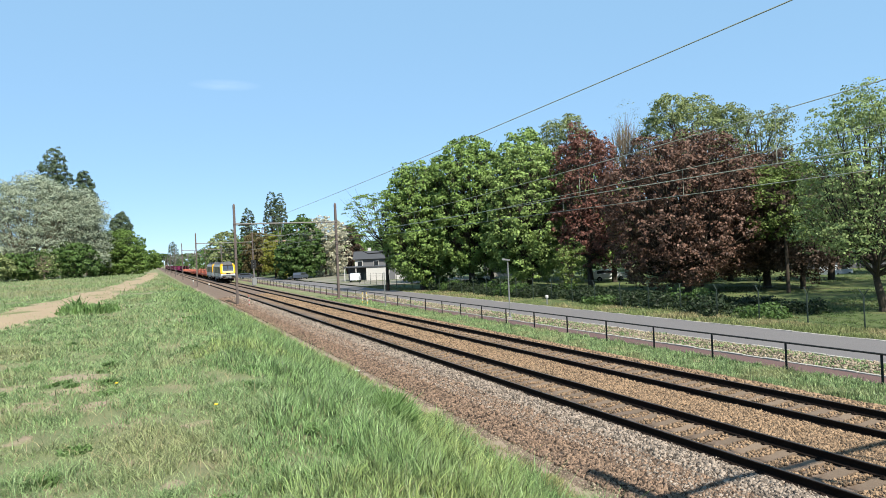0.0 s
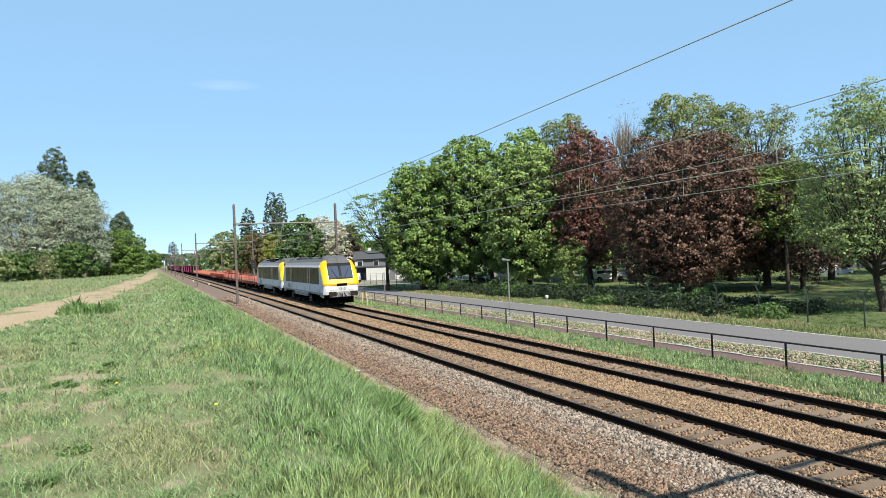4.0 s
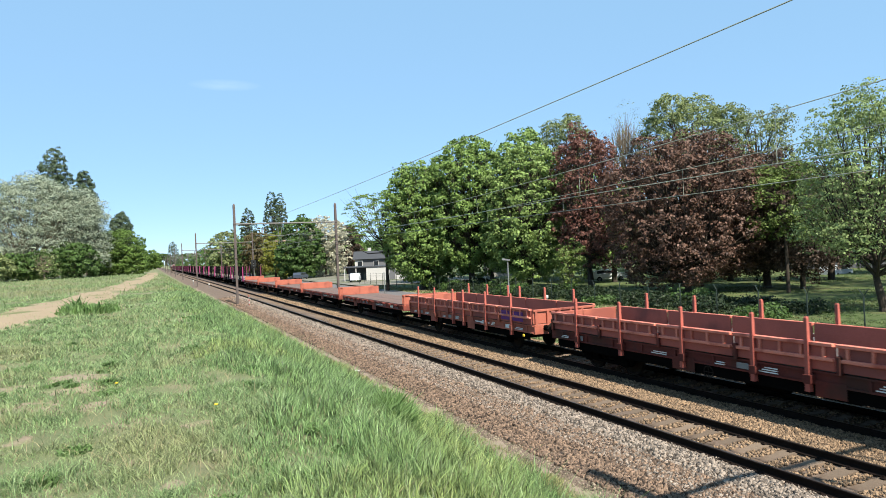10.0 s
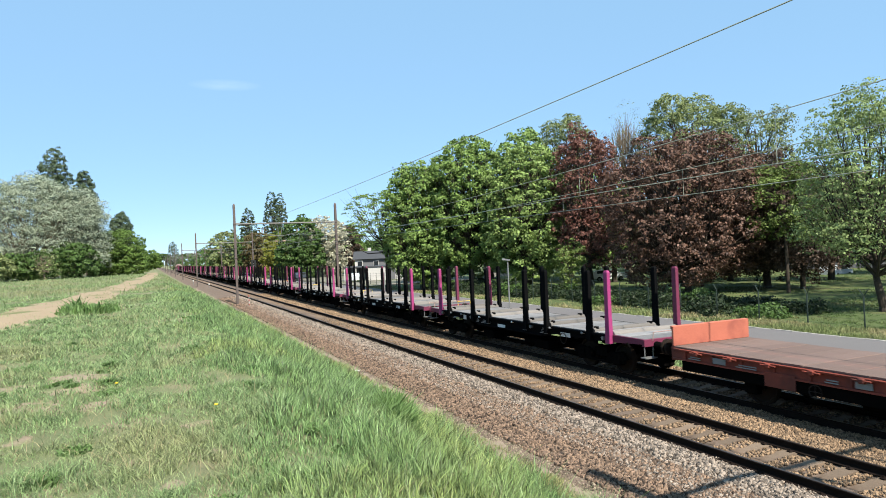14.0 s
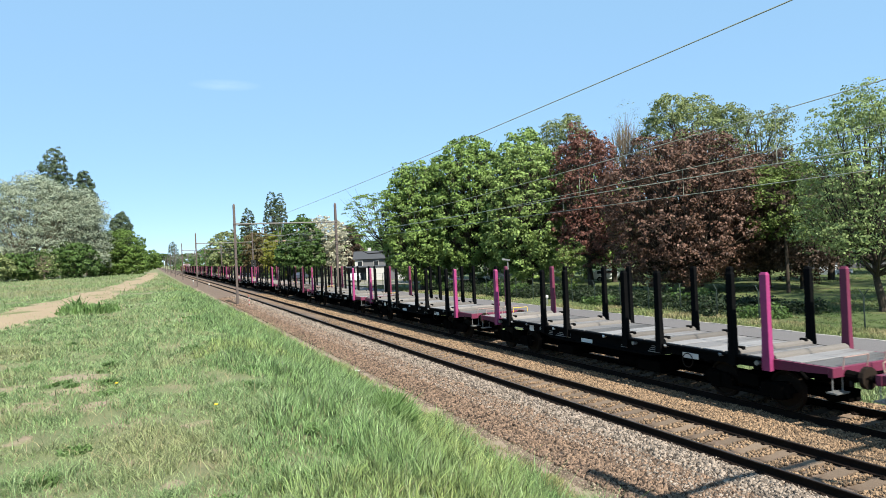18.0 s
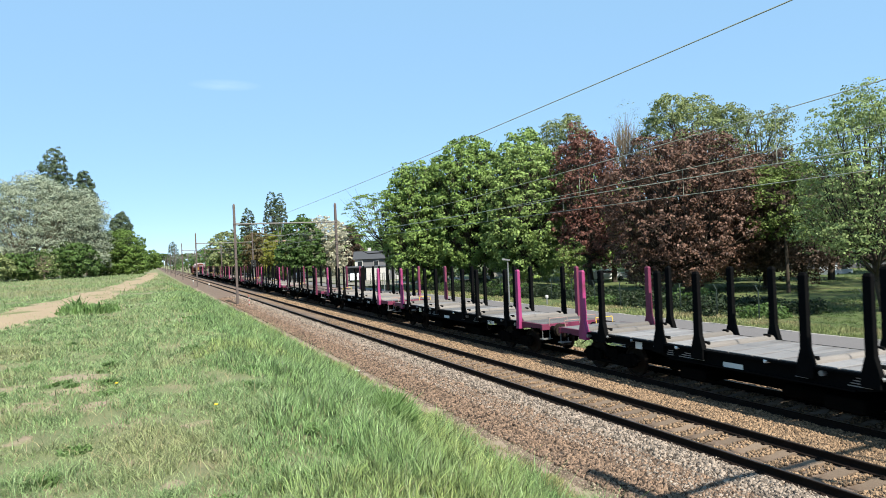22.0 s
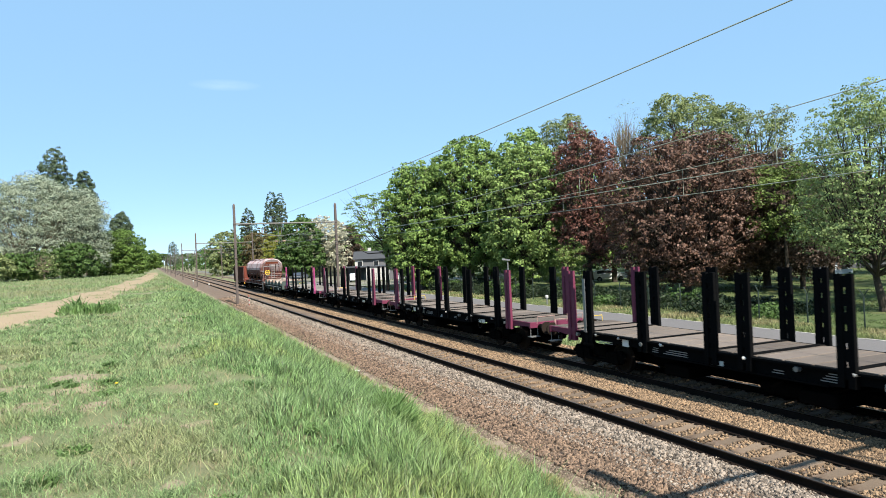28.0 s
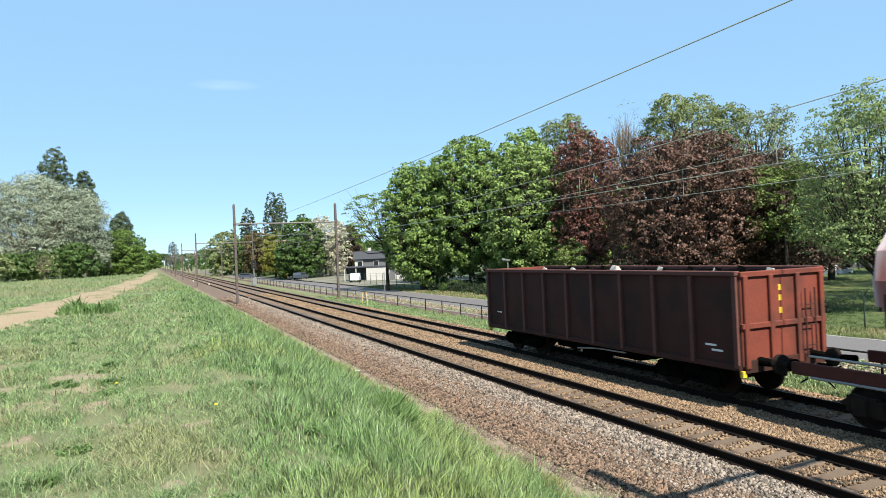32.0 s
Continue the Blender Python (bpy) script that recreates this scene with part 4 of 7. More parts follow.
def bogie(t, y, half=0.9, r=0.46, material=None):
    """A two-axle bogie: frame with its axle boxes, wheels and springs."""
    fm = Mesh()
    for s in (-1, 1):
        x = s * 1.02
        fm.prism([(y - half - 0.45, 0.5), (y - half - 0.2, 0.72), (y - 0.45, 0.62), (y - 0.4, 0.38), (y + 0.4, 0.38), (y + 0.45, 0.62), (y + half + 0.2, 0.72), (y + half + 0.45, 0.5), (y + half + 0.3, 0.46), (y + 0.6, 0.3), (y - 0.6, 0.3), (y - half - 0.3, 0.46)], 0, x - 0.06, x + 0.06)
        for a in (-half, half):
            fm.box(x - 0.12, x + 0.14, y + a - 0.16, y + a + 0.16, r - 0.17, r + 0.2, 0.03)
            for d in (-0.26, 0.26):
                fm.rod((x, y + a + d, r - 0.1), (x, y + a + d, r + 0.22), 0.07, n=8)
    fm.box(-1.0, 1.0, y - 0.3, y + 0.3, 0.45, 0.75, 0.02)
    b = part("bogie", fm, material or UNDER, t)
    for a in (-half, half):
        ax = Mesh().rod((-1.05, y + a, r), (1.05, y + a, r), 0.08, n=8)
        for s in (-1, 1):
            c = 0.755 * s
            ring = lambda x, k: [(x, y + a + k * math.cos(q), r + k * math.sin(q)) for q in [i * 2 * math.pi / 20 for i in range(20)]]
            ax.loft([ring(c - s * 0.065, r), ring(c + s * 0.055, r * 0.99), ring(c + s * 0.06, r * 0.86), ring(c + s * 0.02, r * 0.8), ring(c + s * 0.05, r * 0.25)])
        part("wheelset", ax, WHEEL, b)
    return b


def ends(t, half, length, z=1.05, material=None, square=False):
    """Buffers and screw coupling at both ends of a vehicle."""
    for s in (-1, 1):
        for x in (-0.875, 0.875):
            b = part("buffer", Mesh().rod((x, s * half, z), (x, s * (half + (length / 2 - half) * 0.6), z), 0.11, 0.09, n=10), material or UNDER, t)
            head = Mesh().box(x - 0.31, x + 0.31, min(s * (length / 2 - 0.07), s * length / 2), max(s * (length / 2 - 0.07), s * length / 2), z - 0.19, z + 0.19, 0.03) if square else Mesh().rod((x, s * (length / 2 - 0.06), z), (x, s * length / 2, z), 0.23, n=14)
            part("buffer_head", head.rod((x, s * (half + 0.1), z), (x, s * (length / 2 - 0.05), z), 0.07, n=8), WHEEL, b)
        c = Mesh().rod((0, s * half, z - 0.05), (0, s * (half + 0.3), z - 0.05), 0.05, n=6).rod((0, s * (half + 0.3), z - 0.05), (0, s * (half + 0.42), z - 0.35), 0.04, n=6)
        part("coupling", c, UNDER, t)
        part("brake_hose", Mesh().path([(0.35, s * half, z - 0.1), (0.35, s * (half + 0.25), z - 0.2), (0.33, s * (half + 0.3), z - 0.5), (0.3, s * (half + 0.12), z - 0.62)], 0.022), UNDER, t)


def slab(m, quad, normal, thick=0.012):
    n = Vector(normal).normalized() * thick
    v = [Vector(p) for p in quad]
    return m.add(v + [p + n for p in v], [(3, 2, 1, 0), (4, 5, 6, 7)] + [(i, (i + 1) % 4, 4 + (i + 1) % 4, 4 + i) for i in range(4)])


# ---- locomotive ----
ES = ((0.98, 8.61), (1.2, 8.68), (1.85, 8.90), (2.5, 8.50), (3.2, 7.86), (3.62, 7.66), (3.9, 7.35))
EF = ((0.98, 8.95), (1.2, 9.06), (1.85, 9.14), (2.5, 8.82), (3.2, 8.42), (3.62, 8.15), (3.9, 7.8))
es = lambda z: float(np.interp(z, [p[0] for p in ES], [p[1] for p in ES]))
ef = lambda z: float(np.interp(z, [p[0] for p in EF], [p[1] for p in EF]))
FW = 0.71
ROUND = ((1.0, 0.0), (0.94, 0.42), (0.84, 0.80), (FW, 1.0))  # the rounded corner: share of the width, way from side to front


def corner(z, k, f, s):
    return s * (es(z) + (ef(z) - es(z)) * f)
SECTION = [(-1.45, 0.98), (-1.45, 1.2), (-1.45, 1.85), (-1.45, 2.5), (-1.45, 3.2), (-1.28, 3.62), (-0.9, 3.9), (0.9, 3.9), (1.28, 3.62), (1.45, 3.2), (1.45, 2.5), (1.45, 1.85), (1.45, 1.2), (1.45, 0.98)]


def front_slab(m, s, x0, x1, z0, z1, off=0.01):
    zs = [z0] + [z for z in (1.2, 1.85, 2.5, 3.2, 3.62) if z0 < z < z1] + [z1]
    for a, b in zip(zs, zs[1:]):
        slab(m, [(x0, s * ef(a), a), (x1, s * ef(a), a), (x1, s * ef(b), b), (x0, s * ef(b), b)], (0, s, 0.3), off)
    return m


def locomotive(number, label, hood):
    t = thing("locomotive", label, "locomotive", "locomotives")
    ring = lambda k, f, s: [(x * k, corner(z, k, f, s), z) for x, z in SECTION]
    part("body_shell", Mesh().loft([ring(k, f, -1) for k, f in ROUND[::-1]] + [ring(k, f, 1) for k, f in ROUND]), LOCO_GREY, t, "light grey painted body")
    roof = Mesh().prism([(-1.29, 3.63), (-0.91, 3.915), (0.91, 3.915), (1.29, 3.63)], 1, -7.3, 7.3)
    part("roof", roof, LOCO_ROOF, t, "dull dark grey roof")
    for s in (-1, 1):
        part("roof_cant", Mesh().prism([(s * 1.462, 3.205), (s * 1.392, 3.38), (s * 1.35, 3.36), (s * 1.42, 3.2)], 1, -7.62, 7.62), LOCO_SILVER, t, "silver-grey cant panel")
        part("roof_slope", Mesh().prism([(s * 1.394, 3.395), (s * 1.292, 3.64), (s * 1.25, 3.62), (s * 1.35, 3.38)], 1, -7.56, 7.56), LOCO_SLOPE, t, "dull grey roof slope")
        band = part("dark_band", Mesh().box(min(s * 1.445, s * 1.462), max(s * 1.445, s * 1.462), -7.38, 7.38, 1.9, 3.14, 0.004), LOCO_BAND, t, "glossy black louvre and window band")
        for y in (-7.0, 7.0):
            part("cab_window", Mesh().box(min(s * 1.45, s * 1.470), max(s * 1.45, s * 1.470), y - 0.36, y + 0.36, 2.35, 3.0, 0.004), LOCO_BAND, band)
        for y in (-5.6, -1.3, 1.3, 5.6):
            part("louvre_joint", Mesh().box(min(s * 1.45, s * 1.468), max(s * 1.45, s * 1.468), y - 0.012, y + 0.012, 1.95, 3.1), UNDER, band)
        part("red_stripe", Mesh().box(min(s * 1.445, s * 1.466), max(s * 1.445, s * 1.466), -7.38, 7.38, 3.15, 3.2), STRIPE_RED, t)
        part("navy_stripe", Mesh().box(min(s * 1.445, s * 1.459), max(s * 1.445, s * 1.459), -7.38, 7.38, 1.80, 1.93), NAVY, t)
        part("white_line", Mesh().box(min(s * 1.445, s * 1.458), max(s * 1.445, s * 1.458), -7.38, 7.38, 1.775, 1.797), PLATE_WHITE, t)
        for q in (-1, 1):
            part("nose_valance", Mesh().prism([(q * 7.3, 1.10), (q * 8.62, 1.10), (q * 8.52, 0.74), (q * 7.62, 0.80)], 0, min(s * 1.36, s * 1.44), max(s * 1.36, s * 1.44)), LOCO_SKIRT, t, "grey lower valance")
            part("corner_vent", Mesh().box(min(s * 1.35, s * 1.462), max(s * 1.35, s * 1.462), q * 8.70 - 0.08, q * 8.70 + 0.08, 1.45, 1.75, 0.01), UNDER, t)
        part("lower_edge", Mesh().box(min(s * 1.43, s * 1.458), max(s * 1.43, s * 1.458), -8.5, 8.5, 0.965, 1.14, 0.01), LOCO_SKIRT, t, "grubby grey lower edge")
        part("side_skirt", Mesh().prism([(-3.1, 1.0), (3.1, 1.0), (2.95, 0.68), (-2.75, 0.68)], 0, min(s * 1.32, s * 1.475), max(s * 1.32, s * 1.475)), LOCO_SKIRT, t, "grey equipment skirt between the bogies")
        part("skirt_edge", Mesh().box(min(s * 1.40, s * 1.482), max(s * 1.40, s * 1.482), -3.1, 3.1, 1.0, 1.025), PLATE_WHITE, t)
        for y in (-2.2, -0.6, 1.1, 2.4):
            part("skirt_latch", Mesh().box(min(s * 1.46, s * 1.485), max(s * 1.46, s * 1.485), y - 0.08, y + 0.08, 0.8, 0.86), UNDER, t)
        for y, w in ((-6.9, 0.5), (-6.2, 0.18), (2.0, 0.3), (-1.6, 0.28), (6.9, 0.25)):
            for k in range(3):
                part("lettering_bar", Mesh().box(min(s * 1.449, s * 1.455), max(s * 1.449, s * 1.455), y, y + w * (1 - 0.15 * k), 1.22 + 0.07 * k, 1.25 + 0.07 * k), LOCO_SLOPE, t)
        for y in (-4.12, 3.82):
            d = part("door", Mesh().box(min(s * 1.45, s * 1.470), max(s * 1.45, s * 1.470), y - 0.02, y + 0.72, 0.98, 1.8, 0.006), LOCO_GREY, t, "narrow side door")
            part("door_upper", Mesh().box(min(s * 1.46, s * 1.476), max(s * 1.46, s * 1.476), y - 0.01, y + 0.71, 1.9, 3.1, 0.004), LOCO_BAND, d)
            part("notice", Mesh().box(min(s * 1.46, s * 1.474), max(s * 1.46, s * 1.478), y + 0.25, y + 0.45, 1.58, 1.7), SAFETY, d)
            for k in (-0.05, 0.75):
                part("handrail", Mesh().path([(s * 1.46, y + k, 1.0), (s * 1.53, y + k, 1.05), (s * 1.53, y + k, 2.98), (s * 1.46, y + k, 3.03)], 0.010), GALV, d)
            part("step_pocket", Mesh().box(min(s * 1.46, s * 1.476), max(s * 1.46, s * 1.476), y + 0.06, y + 0.64, 1.0, 1.1), UNDER, d)
            part("door_panel", Mesh().box(min(s * 1.46, s * 1.473), max(s * 1.46, s * 1.473), y + 0.1, y + 0.6, 1.18, 1.72, 0.006), LOCO_SILVER, d)
            st = Mesh()
            for k in (0.08, 0.62):
                st.box(min(s * 1.36, s * 1.42), max(s * 1.36, s * 1.42), y + k - 0.02, y + k + 0.02, 0.3, 0.8)
            for z in (0.32, 0.58):
                st.box(min(s * 1.3, s * 1.47), max(s * 1.3, s * 1.47), y + 0.06, y + 0.64, z - 0.015, z + 0.015)
            part("step", st, GALV, t, "hanging metal steps")
        words("running_number", number, 0.62, NAVY, t, Matrix.Translation((s * 1.462, 5.75, 1.42)) @ Euler((radians(90), 0, radians(-90 if s < 0 else 90))).to_matrix().to_4x4(), "dark blue painted running number")
        for y in (-7.5, 7.5):
            part("maker_sign", Mesh().box(min(s * 1.45, s * 1.458), max(s * 1.45, s * 1.458), y - 0.12, y + 0.12, 1.15, 1.35), LOCO_SKIRT, t)
    for s in (-1, 1):
        yel = Mesh()
        for x in (-1, 1):
            zs = (1.72, 1.85, 2.5, 3.2, 3.62, 3.74)
            for a, b in zip(zs, zs[1:]):
                wa, wb = (float(np.interp(z, (3.2, 3.62, 3.9), (1.45, 1.28, 0.9))) for z in (a, b))
                for (k0, f0), (k1, f1) in zip(ROUND, ROUND[1:]):
                    slab(yel, [(x * wa * k0, corner(a, k0, f0, s), a), (x * wa * k1, corner(a, k1, f1, s), a), (x * wb * k1, corner(b, k1, f1, s), b), (x * wb * k0, corner(b, k0, f0, s), b)], (x * (0.3 + k0 - 0.6), s * (0.3 + f0), 0.2), 0.03)
        front_slab(yel, s, -1.03, 1.03, 1.72, 2.2, 0.03)
        part("yellow_nose_panel", yel, LOCO_YELLOW, t, "bright yellow nose and corner panels")
        scr = part("windscreen_frame", front_slab(Mesh(), s, -1.0, 1.0, 2.2, 3.5, 0.02), LOCO_BAND, t, "black windscreen surround")
        for x in (-0.53, 0.53):
            part("windscreen", front_slab(Mesh(), s, x - 0.43, x + 0.43, 2.34, 3.26, 0.03), GLASS, scr, "tilted cab windscreen")
            part("wiper", Mesh().rod((x * 0.5, s * (ef(2.25) + 0.05), 2.25), (x * 1.3, s * (ef(3.0) + 0.05), 3.0), 0.015, n=5), UNDER, scr)
        part("sun_visor", front_slab(Mesh(), s, -0.95, 0.95, 3.5, 3.64, 0.04), LOCO_ROOF, t)
        pan = part("lamp_panel", front_slab(Mesh(), s, -1.02, 1.02, 1.2, 1.68, 0.015), WHITE, t, "white lamp panel")
        for x in (-0.9, -0.67, 0.67, 0.9):
            part("headlight", Mesh().rod((x, s * (ef(1.45) + 0.005), 1.45), (x, s * (ef(1.45) + 0.05), 1.45), 0.10, n=14), LAMP_GLASS, pan, "round headlight")
        words("front_number", number, 0.3, NAVY, t, Matrix.Translation((0, s * (ef(1.42) + 0.03), 1.42)) @ Euler((radians(90), 0, 0 if s < 0 else radians(180))).to_matrix().to_4x4())
        part("recess", front_slab(Mesh(), s, -0.42, 0.42, 1.66, 1.86, 0.045), UNDER, t, "dark recess above the number")
        part("front_apron", front_slab(Mesh(), s, -1.0, 1.0, 0.78, 1.17, 0.01), LOCO_SKIRT, t, "grey buffer apron")
        part("rail_guard", Mesh().prism([(s * 8.2, 0.74), (s * 8.55, 0.74), (s * 8.5, 0.25), (s * 8.35, 0.25)], 0, -1.1, 1.1), UNDER, t)
        cab = Mesh()
        sec = lambda y, w, z: [(-w, y, 3.88), (-w * 0.86, y, z - 0.05), (-w * 0.6, y, z), (w * 0.6, y, z), (w * 0.86, y, z - 0.05), (w, y, 3.88)]
        cab.loft([sec(s * 7.58, 0.8, 3.9), sec(s * 7.2, 0.98, 4.06), sec(s * 6.7, 1.0, 4.14), sec(s * 6.25, 0.95, 4.09), sec(s * 5.85, 0.85, 3.93)])
        part("cab_roof_dome", cab, LOCO_ROOF, t)
        up = ((-1.3, 3.66), (-0.92, 3.92), (0.92, 3.92), (1.3, 3.66))
        part("cab_roof_cap", Mesh().loft([[(x, s * 7.1, z) for x, z in up], [(x, s * (es(z) + 0.03), z) for x, z in up], [(x * FW, s * (ef(z) + 0.05), z) for x, z in up]]), LOCO_ROOF, t)
        pan_base = part("pantograph_base", Mesh().box(-0.7, 0.7, s * 4.9 - 0.5, s * 4.9 + 0.5, 3.92, 4.02, 0.02), UNDER, t, "folded pantograph")
        for x in (-0.45, 0.45):
            part("pantograph_arm", Mesh().path([(x, s * 5.4, 4.05), (x * 1.1, s * 3.8, 4.14), (x, s * 4.9, 4.22)], 0.028), UNDER, pan_base)
        for y in (4.75, 5.0):
            part("collector_bow", Mesh().path([(-0.95, s * y, 4.1), (-0.75, s * y, 4.25), (0.75, s * y, 4.25), (0.95, s * y, 4.1)], 0.022), UNDER, pan_base)
        for y in (2.6, 3.7):
            part("roof_insulator", Mesh().rod((-0.35, s * y, 3.9), (-0.35, s * y, 4.15), 0.05, n=10), ARM_STEEL, t)
        bogie(t, s * 5.1, 1.45, 0.575)
    if hood < 0:
        part("raised_pantograph_arm", Mesh().path([(0, -5.7, 4.05), (0, -4.0, 4.72), (0, -5.4, 5.2)], 0.04).path([(-0.9, -5.4, 5.12), (-0.6, -5.4, 5.24), (0.6, -5.4, 5.24), (0.9, -5.4, 5.12)], 0.025), GALV, t, "raised pantograph touching the wire")
    gx0, gx1 = sorted((hood * 0.62, hood * 1.06))
    gr = part("roof_grille", Mesh().prism([(-3.45, 3.74), (0.75, 3.74), (0.2, 4.08), (-3.3, 4.14)], 0, gx0, gx1), UNDER, t, "dark louvred cooling hood on the roof")
    for k in range(5):
        part("grille_slat", Mesh().rod((hood * 1.07, -3.3, 3.8 + 0.065 * k), (hood * 1.07, 0.62 - 0.1 * k, 3.8 + 0.06 * k), 0.012, n=5), LOCO_ROOF, gr)
    for y in (-3.36, -2.1, -0.85):
        part("grille_frame", Mesh().rod((hood * 1.07, y, 3.74), (hood * 1.07, y - 0.0 + 0.3, 4.1), 0.025, n=5), LOCO_SLOPE, gr)
    part("grille_lid", Mesh().box(gx0 - 0.03, gx1 + 0.03, -3.4, 0.25, 4.12, 4.16, 0.01), LOCO_SLOPE, gr)
    for y0, y1 in ((-2.2, -0.4), (0.0, 1.6)):
        part("roof_box", Mesh().box(-0.75, 0.75, y0, y1, 3.9, 4.06, 0.04), LOCO_ROOF, t)
    part("roof_busbar", Mesh().rod((-0.35, -4.1, 4.14), (-0.35, 4.1, 4.14), 0.02, n=6), UNDER, t)
    part("underfloor_tank", Mesh().box(-1.2, 1.2, -2.9, 2.9, 0.35, 0.9, 0.05), UNDER, t)
    ends(t, 8.8, 19.11, square=True)
    for s in (-1, 1):
        for x in (-0.6, -0.42, -0.2, 0.18, 0.55):
            part("jumper_cable", Mesh().path([(x, s * 9.0, 1.12), (x + 0.05, s * 9.25, 0.95), (x + 0.02, s * 9.3, 0.7), (x - 0.03, s * 9.12, 0.5)], 0.025), UNDER, t)
    return t


# ---- flat wagons ----
def flat_wagon(length, label, stakes=6, boards=False, paint=None, sprayed=False, deck=None):
    t = thing("flat_wagon", label, "railway wagon", "goods wagons")
    h = length / 2 - 0.62
    z = 1.2
    p = paint or RUST_RED
    fr = Mesh()
    for s in (-1, 1):
        x = s * 1.32
        fr.box(x - 0.02, x + 0.02, -h, h, 0.86, z - 0.05)
        fr.box(min(x, x + s * 0.07), max(x, x + s * 0.07), -h, h, z - 0.09, z - 0.05)
        fr.box(min(x, x + s * 0.07), max(x, x + s * 0.07), -h, h, 0.86, 0.90)
        n = 14
        for i in range(n):
            y = -h + (i + 0.5) * 2 * h / n
            fr.box(min(x, x + s * 0.06), max(x, x + s * 0.06), y - 0.03, y + 0.03, 0.90, z - 0.09)
        fr.prism([(-h * 0.62, 0.86), (h * 0.62, 0.86), (h * 0.4, 0.55), (-h * 0.4, 0.55)], 0, s * 0.9 - 0.02, s * 0.9 + 0.02)
    part("underframe", fr, p, t)
    for s in (-1, 1):
        part("headstock", Mesh().box(-1.34, 1.34, s * h - 0.08, s * h + 0.08, 0.82, z - 0.02, 0.015), p, t)
        eb = Mesh()
        eb.box(-1.36, 1.36, s * (h - 0.02) - 0.03, s * (h - 0.02) + 0.03, z, z + 0.52, 0.01)
        for x in (-1.25, -0.75, -0.25, 0.25, 0.75, 1.25):
            eb.box(x - 0.05, x + 0.05, min(s * h, s * (h + 0.09)), max(s * h, s * (h + 0.09)), z - 0.1, z + 0.5, 0.01)
        eb.box(-1.36, 1.36, min(s * h, s * (h + 0.07)), max(s * h, s * (h + 0.07)), z + 0.44, z + 0.53, 0.01)
        part("end_board", eb, ORANGE, t, "hinged orange-red end board")
    w = 2 * h / 26
    pm = Mesh().box(-1.33, 1.33, -w / 2 + 0.006, w / 2 - 0.006, z - 0.05, z, 0.006).mesh("plank", deck or DECK)
    stained = Mesh().box(-1.33, 1.33, -w / 2 + 0.006, w / 2 - 0.006, z - 0.05, z, 0.006).mesh("plank", DECK_STAIN)
    for i in range(26):
        part("plank", stained if not deck and i % 9 in (1, 5, 6) else pm, None, t).location = (0, -h + (i + 0.5) * w, random.uniform(-0.004, 0.004))
    sm = Mesh().loft([[(a * k, b * k, zz) for a, b in ((-0.05, -0.05), (0.05, -0.05), (0.05, 0.05), (-0.05, 0.05))] for k, zz in ((1.1, 0.82), (1.0, 1.25), (0.72, 2.36), (0.45, 2.4))]).mesh("stake", BOARD_RED if boards else STAKE_RED)
    rows = {6: (-4.85, -2.7, -0.55, 0.55, 2.7, 4.85), 8: (-7.65, -5.45, -2.95, -0.7, 0.7, 2.95, 5.45, 7.65)}.get(stakes, ())
    for s in (-1, 1):
        for y in rows:
            st = part("stake", sm, None, t)
            st.location = (s * (1.44 if boards else 1.40), y, -0.12 if boards else random.uniform(-0.03, 0.05))
            part("stake_pocket", Mesh().box(s * 1.4 - 0.1, s * 1.4 + 0.1, y - 0.1, y + 0.1, 0.86, 1.06, 0.01), p, t)
        if boards:
            n = max(4, stakes - 1)
            wl = (2 * h - 0.1) / n
            for i in range(n):
                y0 = -h + 0.05 + i * wl
                bd = Mesh().box(s * 1.36 - 0.03, s * 1.36 + 0.03, y0 + 0.03, y0 + wl - 0.03, z - 0.02, z + 0.56, 0.01)
                rails = Mesh()
                for zz in (z + 0.52, z + 0.22):
                    rails.box(min(s * 1.38, s * 1.46), max(s * 1.38, s * 1.46), y0 + 0.03, y0 + wl - 0.03, zz - 0.035, zz + 0.04, 0.012)
                for k in range(5):
                    yy = y0 + (k + 0.5) * wl / 5
                    rails.box(min(s * 1.38, s * 1.44), max(s * 1.38, s * 1.44), yy - 0.035, yy + 0.035, z + 0.22, z + 0.5, 0.01)
                b = part("side_board", bd, BOARD_RED, t, "weathered red hinged side board")
                part("board_rails", rails, RAIL_SUNLIT, b, "salmon-red stiffening rails, sunlight put into their pale colour")
                part("latch", Mesh().box(min(s * 1.38, s * 1.48), max(s * 1.38, s * 1.48), y0 + wl - 0.14, y0 + wl - 0.04, z - 0.08, z + 0.32, 0.02), p, b)
            if sprayed:
                part("spray_patch", Mesh().box(min(s * 1.42, s * 1.425), max(s * 1.42, s * 1.425), -h + 0.6, -h + 2.3, z + 0.05, z + 0.40), PURPLE, t, "purple sprayed patch")
        for y, wd, m in ((-h + 1.6, 0.45, PLATE_WHITE), (-1.5, 0.7, p), (0.9, 0.35, LETTER), (2.6, 0.8, p), (h - 1.8, 0.4, LETTER)):
            pl = part("plate", Mesh().box(min(s * 1.37, s * 1.385), max(s * 1.37, s * 1.385), y, y + wd, 0.62 if m is p else 0.92, 0.95 if m is p else 1.06, 0.004), m, t)
